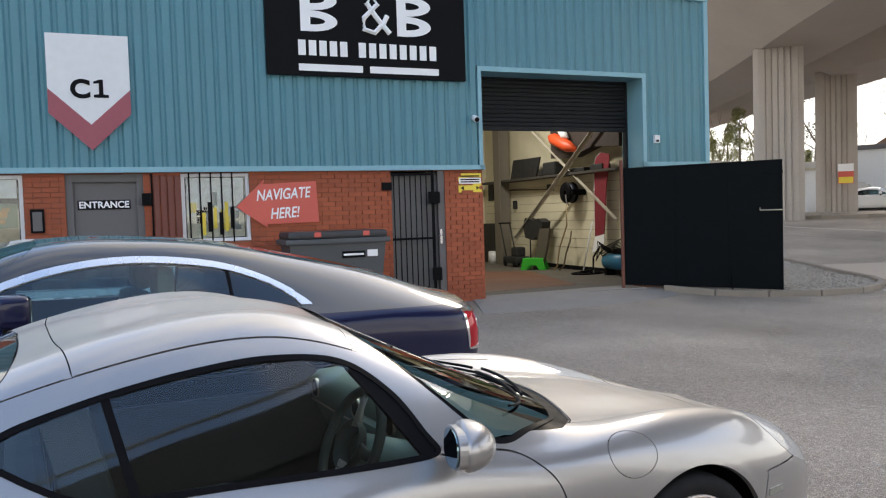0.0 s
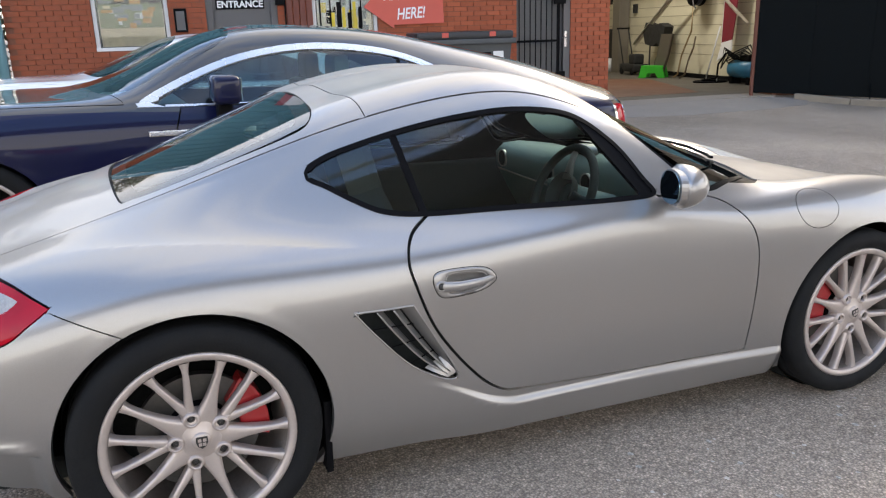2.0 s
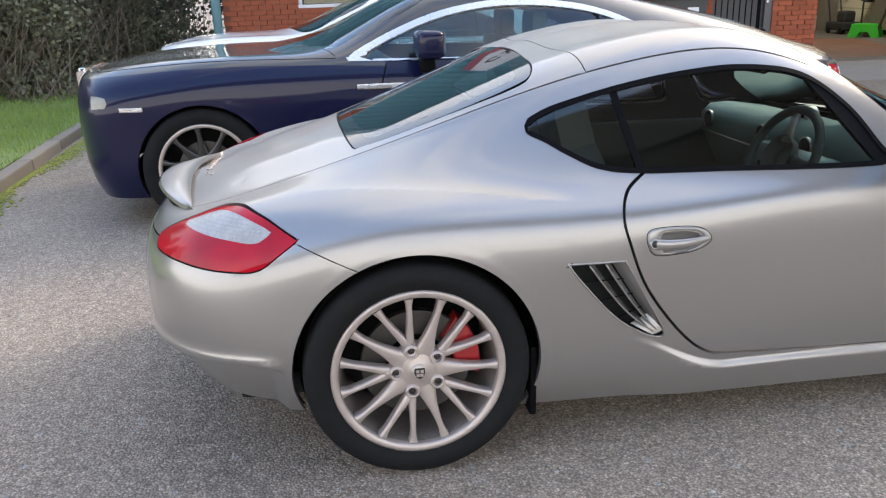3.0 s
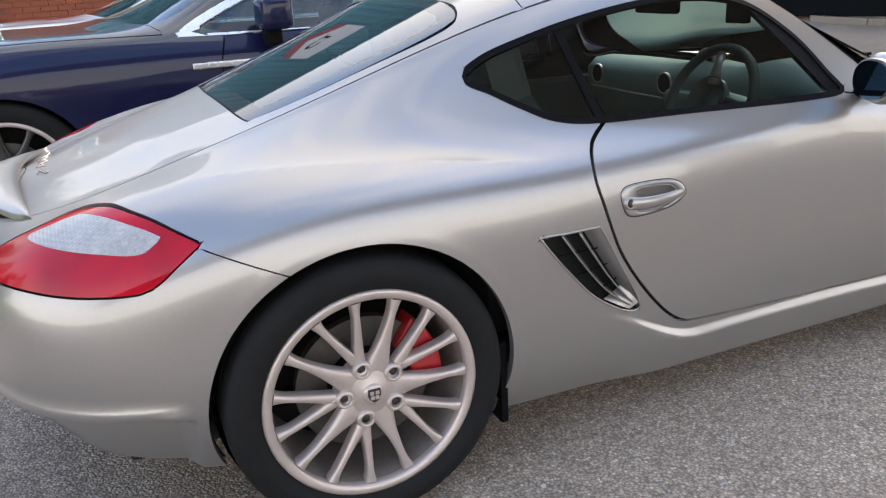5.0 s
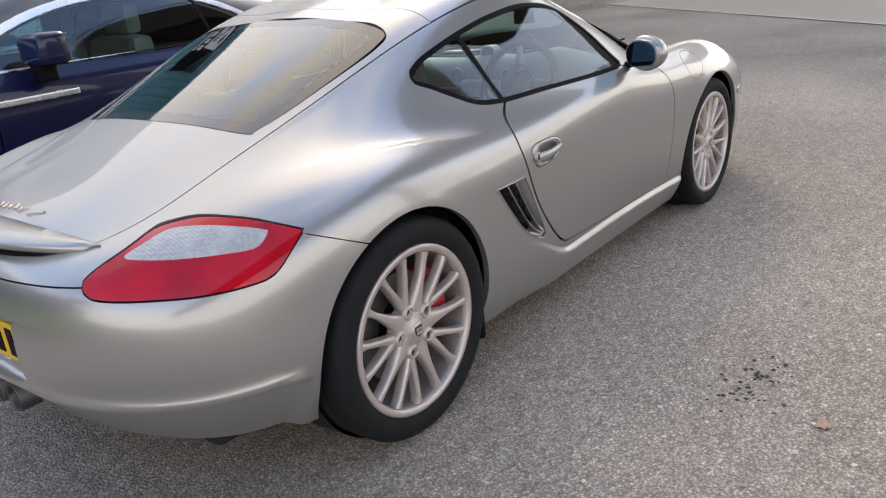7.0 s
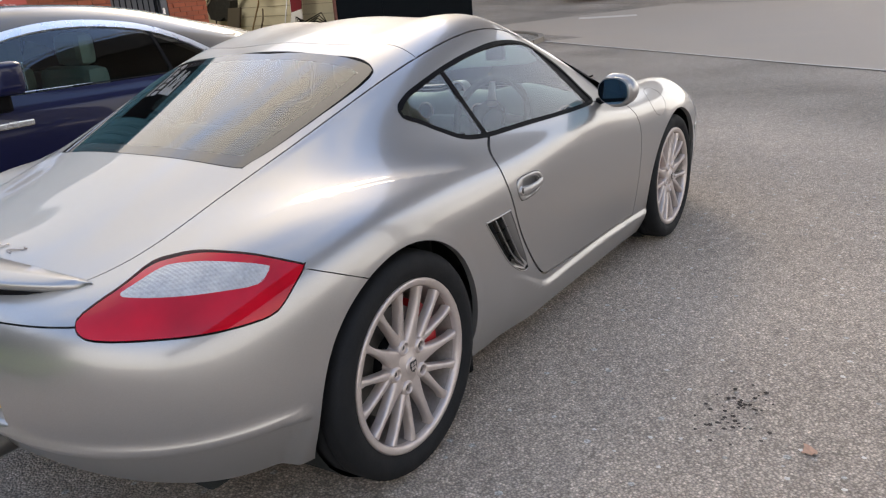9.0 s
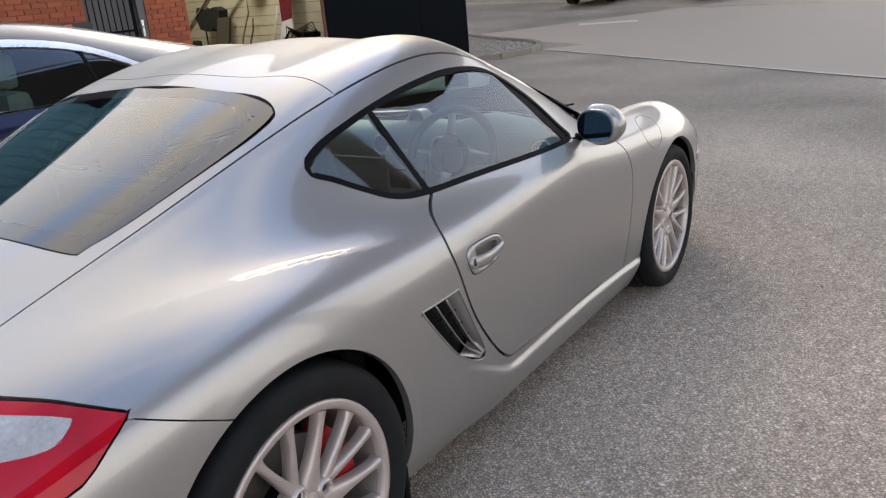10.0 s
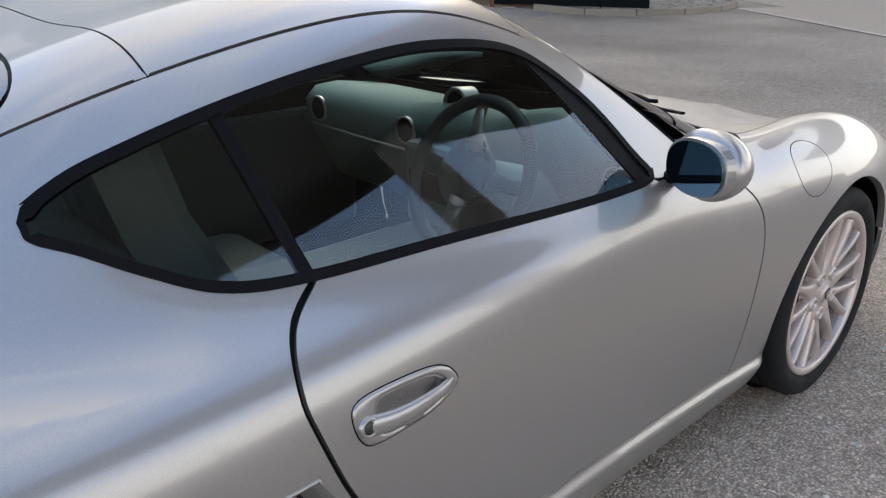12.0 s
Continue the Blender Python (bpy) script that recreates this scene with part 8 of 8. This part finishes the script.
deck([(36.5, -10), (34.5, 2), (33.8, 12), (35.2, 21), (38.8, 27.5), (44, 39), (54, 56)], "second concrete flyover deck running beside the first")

# ---- far side ----
for k in range(26):
    az = 18 + 1.15 * k
    d = 62 + 9 * ((k * 7) % 5)
    x, y = polar(az, d)
    evergreen = k in (18, 19, 22, 23) or k % 9 == 4
    tree(x, y, 8 + (k * 5) % 7, 100 + k, "bare winter tree beyond the car park" if not evergreen else "dark evergreen tree beyond the car park", rad=0.2, crown=26 if evergreen else None, depth=3, spread=0.85)
for k, (x, y) in enumerate(((26, -20), (31, -27), (36, -19), (41, -30), (24, -31), (34, -38), (16, -40), (8, -46))):
    tree(x, y, 11 + k % 3, 300 + k, "bare winter tree beyond the flyover", rad=0.22, depth=4 if k < 4 else 3, spread=0.8)
EVER = mat("olive_evergreen_leaf", (0.28, 0.28, 0.12), rough=0.7, spec=0.2, vary=0.5, scale=2, fine=15)
for k, (az, d, high) in enumerate(((38.7, 62, 6.4), (39.7, 58, 7.2), (40.5, 60, 6.6), (41.5, 57, 5.6), (35.4, 72, 5.0))):
    x, y = polar(az, d)
    tr = tagged(empty("tree", pose(x, y, gz1(x, y) - 0.05)), "dense olive-green conifer beyond the car park", "tree", group="far conifers")
    part("trunk", rod((0, 0, 0), (0.1, 0, high * 0.95), 0.16, 0.02, 8), TWIG, tr, smooth=True)
    r2 = random.Random(500 + k)
    clumps = []
    for _ in range(30):
        q, a = r2.uniform(0.12, 1.0), r2.uniform(0, 6.28)
        w = high * 0.20 * (1.05 - q) ** 0.7 * r2.uniform(0.3, 1.15)
        clumps.append((w * math.cos(a), w * math.sin(a), high * q, 0.28 + 0.35 * (1 - q)))
    part("crown", leaves(clumps, 130, 0.09), EVER, tr, "olive-green foliage with gaps")
x, y = polar(30.2, 40)
tree(x, y, 13, 77, "tall bare tree with a straight trunk", rad=0.26, depth=4, spread=0.7)
x, y = polar(27.3, 66)
off = tagged(empty("office_building", pose(x, y, gz1(x, y), 0, 0, 120)), "low white office building with blue-tinted windows", "building")
part("wall", box(-6, 6, 0, 8, 0, 4.0, 0.02), WHITEP, off)
part("roof", box(-6.2, 6.2, -0.2, 8.2, 4.0, 4.3, 0.02), GREYP, off)
BLUEP = mat("blue_pane", (0.10, 0.20, 0.36), rough=0.15)
for k in range(8):
    wn_ = part("window", box(4.15 - 1.3 * k, 5.20 - 1.3 * k, -0.05, 0.05, 1.9, 3.65, 0.02), GALV, off)
    part("pane", box(4.25 - 1.3 * k, 5.10 - 1.3 * k, -0.07, -0.04, 2.0, 3.55), BLUEP, wn_)
x, y = polar(27.0, 70)
hs = tagged(empty("brick_house", pose(x, y, gz1(x, y), 0, 0, 120)), "brown brick building with a pitched roof", "building")
part("wall", box(-5, 5, 0, 8, 0, 4.5), mat("brown_brick_far", (0.22, 0.13, 0.08), rough=0.9), hs)
part("roof", slab([(-5.4, 4.5), (5.4, 4.5), (0, 8.0)], 0, 8.4, pose(0, 8.2, 0, 90, 0, 0)), mat("brown_tiles_far", (0.20, 0.13, 0.09), rough=0.9), hs)
x, y = polar(41.5, 60)
shd = tagged(empty("storage_shed", pose(x, y, gz1(x, y), 0, 0, 130)), "low grey-white storage shed with a shallow roof", "building")
part("wall", box(-7, 7, 0, 6, 0, 2.6), WHITEP, shd)
part("roof", slab([(-7.3, 2.6), (7.3, 2.6), (0, 3.6)], 0, 6.4, pose(0, 6.2, 0, 90, 0, 0)), GALV, shd)
x, y = polar(30.6, 60)
hd = tagged(empty("hedge", pose(x, y, gz1(x, y), 0, 0, 120)), "clipped green hedge beyond the car park", "hedge")
part("crown", leaves([(-7 + 0.35 * k, 0.2 * (k % 3), 0.35 + 0.5 * (k % 3), 0.5) for k in range(41)], 120, 0.16), mat("hedge_leaf", (0.10, 0.15, 0.03), rough=0.6, vary=0.4), hd)
part("stem", rod((-7, 0, 0), (7, 0, 0.2), 0.08, seg=6), TWIG, hd)
# red and yellow sign on the second column
x, y = polar(33.2, 46.6)
sp = tagged(part("warning_sign", box(-0.37, 0.37, -0.02, 0.02, 2.35, 3.40), ARROW, m=pose(x, y, 0.15, 0, 0, -56)), "white, red and yellow notice on the column", "sign")
part("panel", box(-0.37, 0.37, -0.03, -0.02, 3.0, 3.4), LETTER, sp)
part("panel", box(-0.34, 0.34, -0.03, -0.02, 2.38, 2.7), YELLOWS, sp)


def van(m, label):
    r = tagged(empty("van", m), label, "van")
    vp = bpy.data.materials["white_paint"]
    bm = slab([(-2.5, 0.35), (2.45, 0.35), (2.5, 0.95), (2.3, 1.15), (1.55, 1.28), (1.05, 2.02), (0.85, 2.12), (-2.4, 2.15), (-2.5, 2.0)], -0.95, 0.95, pose(0, 0, 0, 90, 0, 0), bevel=0.0)
    part("body", bm, GREYV, r)
    part("windscreen", slab([(1.52, 1.30), (1.08, 1.98), (1.03, 1.96), (1.48, 1.28)], -0.85, 0.85, pose(0.04, 0, 0.01, 90, 0, 0)), BLACK, r)
    for s_ in (-1, 1):
        part("side_window", box(0.35, 1.05, s_ * 0.95 - 0.01, s_ * 0.95 + 0.01, 1.3, 1.85, 0.004), BLACK, r)
        part("headlamp", box(2.35, 2.48, s_ * 0.7 - 0.15, s_ * 0.7 + 0.15, 0.85, 1.08, 0.01), LENS_WHITE, r)
        for x_ in (-1.5, 1.6):
            part("wheel", rod((x_, s_ * 0.96, 0.34), (x_, s_ * 0.72, 0.34), 0.34, seg=20), RUBBER, r)
    part("bumper", box(2.35, 2.55, -0.9, 0.9, 0.35, 0.6, 0.04), BLACK, r)
    return r


GREYV = paint("pale_grey_paint", (0.50, 0.49, 0.47), rough=0.4)
x, y = polar(25.2, 49)
van(pose(x, y, gz1(x, y), 0, 0, -70), "pale grey delivery van in the far car park")
x, y = polar(35.6, 56)
van(pose(x, y, gz1(x, y), 0, 0, -60) @ Matrix.Scale(1.5, 4), "tall white van parked behind the columns")
for az, d, a in ((31.6, 53, -65), (32.6, 58, -60), (24.6, 30.3, -2), (15.6, 30.0, -14)):
    x, y = polar(az, d)
    c = copy_thing(white_car, pose(x, y, gz1(x, y), 0, 0, a))
    tagged(c, "parked car in the far car park", "car", group="far parked cars")


# ---- bricks, last ----
BL, BH, JT = 0.215, 0.065, 0.010
bm = box(0, BL, -0.012, 0.012, 0, BH)
brick_me = bpy.data.meshes.new("brick")
bm.to_mesh(brick_me)
bm.free()
brick_me.materials.append(BRICK)
single, vs, fs = 0, [], []
for row in range(36):
    z = -0.38 + row * (BH + JT)
    if z + BH > TOPZ:
        break
    x = X0 + (0.1125 if row % 2 else 0.0)
    while x < -0.02:
        start, w = x, min(BL, -x - 0.0)
        for o in OPENINGS:
            if z + BH > o[2] - 0.002 and z < o[3]:
                if x < o[0] < x + w:
                    w = o[0] - x
                elif x < o[1] < x + w:
                    w = x + w - o[1]
                    x = o[1]
        blocked = any(x + w > o[0] + 0.002 and x < o[1] - 0.002 and z + BH > o[2] - 0.002 and z < o[3] for o in OPENINGS)
        if not blocked and w > 0.02 and z > -0.15:
            jit = 0.0025 * math.sin(37.0 * x + 91.0 * z)
            if x > -4.0 and z > 0.35 and single < 300:
                ob = new("brick", brick_me)
                ob.parent = wall_front
                ob.matrix_basis = pose(x, jit, z) @ Matrix.Diagonal((w / BL, 1, 1, 1))
                single += 1
            else:
                b = len(vs)
                vs += [(x + i * w, -0.012 + jit + j * 0.024, z + k * BH) for i in (0, 1) for j in (0, 1) for k in (0, 1)]
                fs += [(b, b + 1, b + 5, b + 4), (b, b + 2, b + 3, b + 1), (b + 4, b + 5, b + 7, b + 6), (b + 1, b + 3, b + 7, b + 5), (b, b + 4, b + 6, b + 2)]
        x = start + BL + JT
me = bpy.data.meshes.new("brickwork")
me.from_pydata(vs, [], fs)
bw = part("brickwork", me, BRICK, wall_front)
bw["kind"] = "stuff"
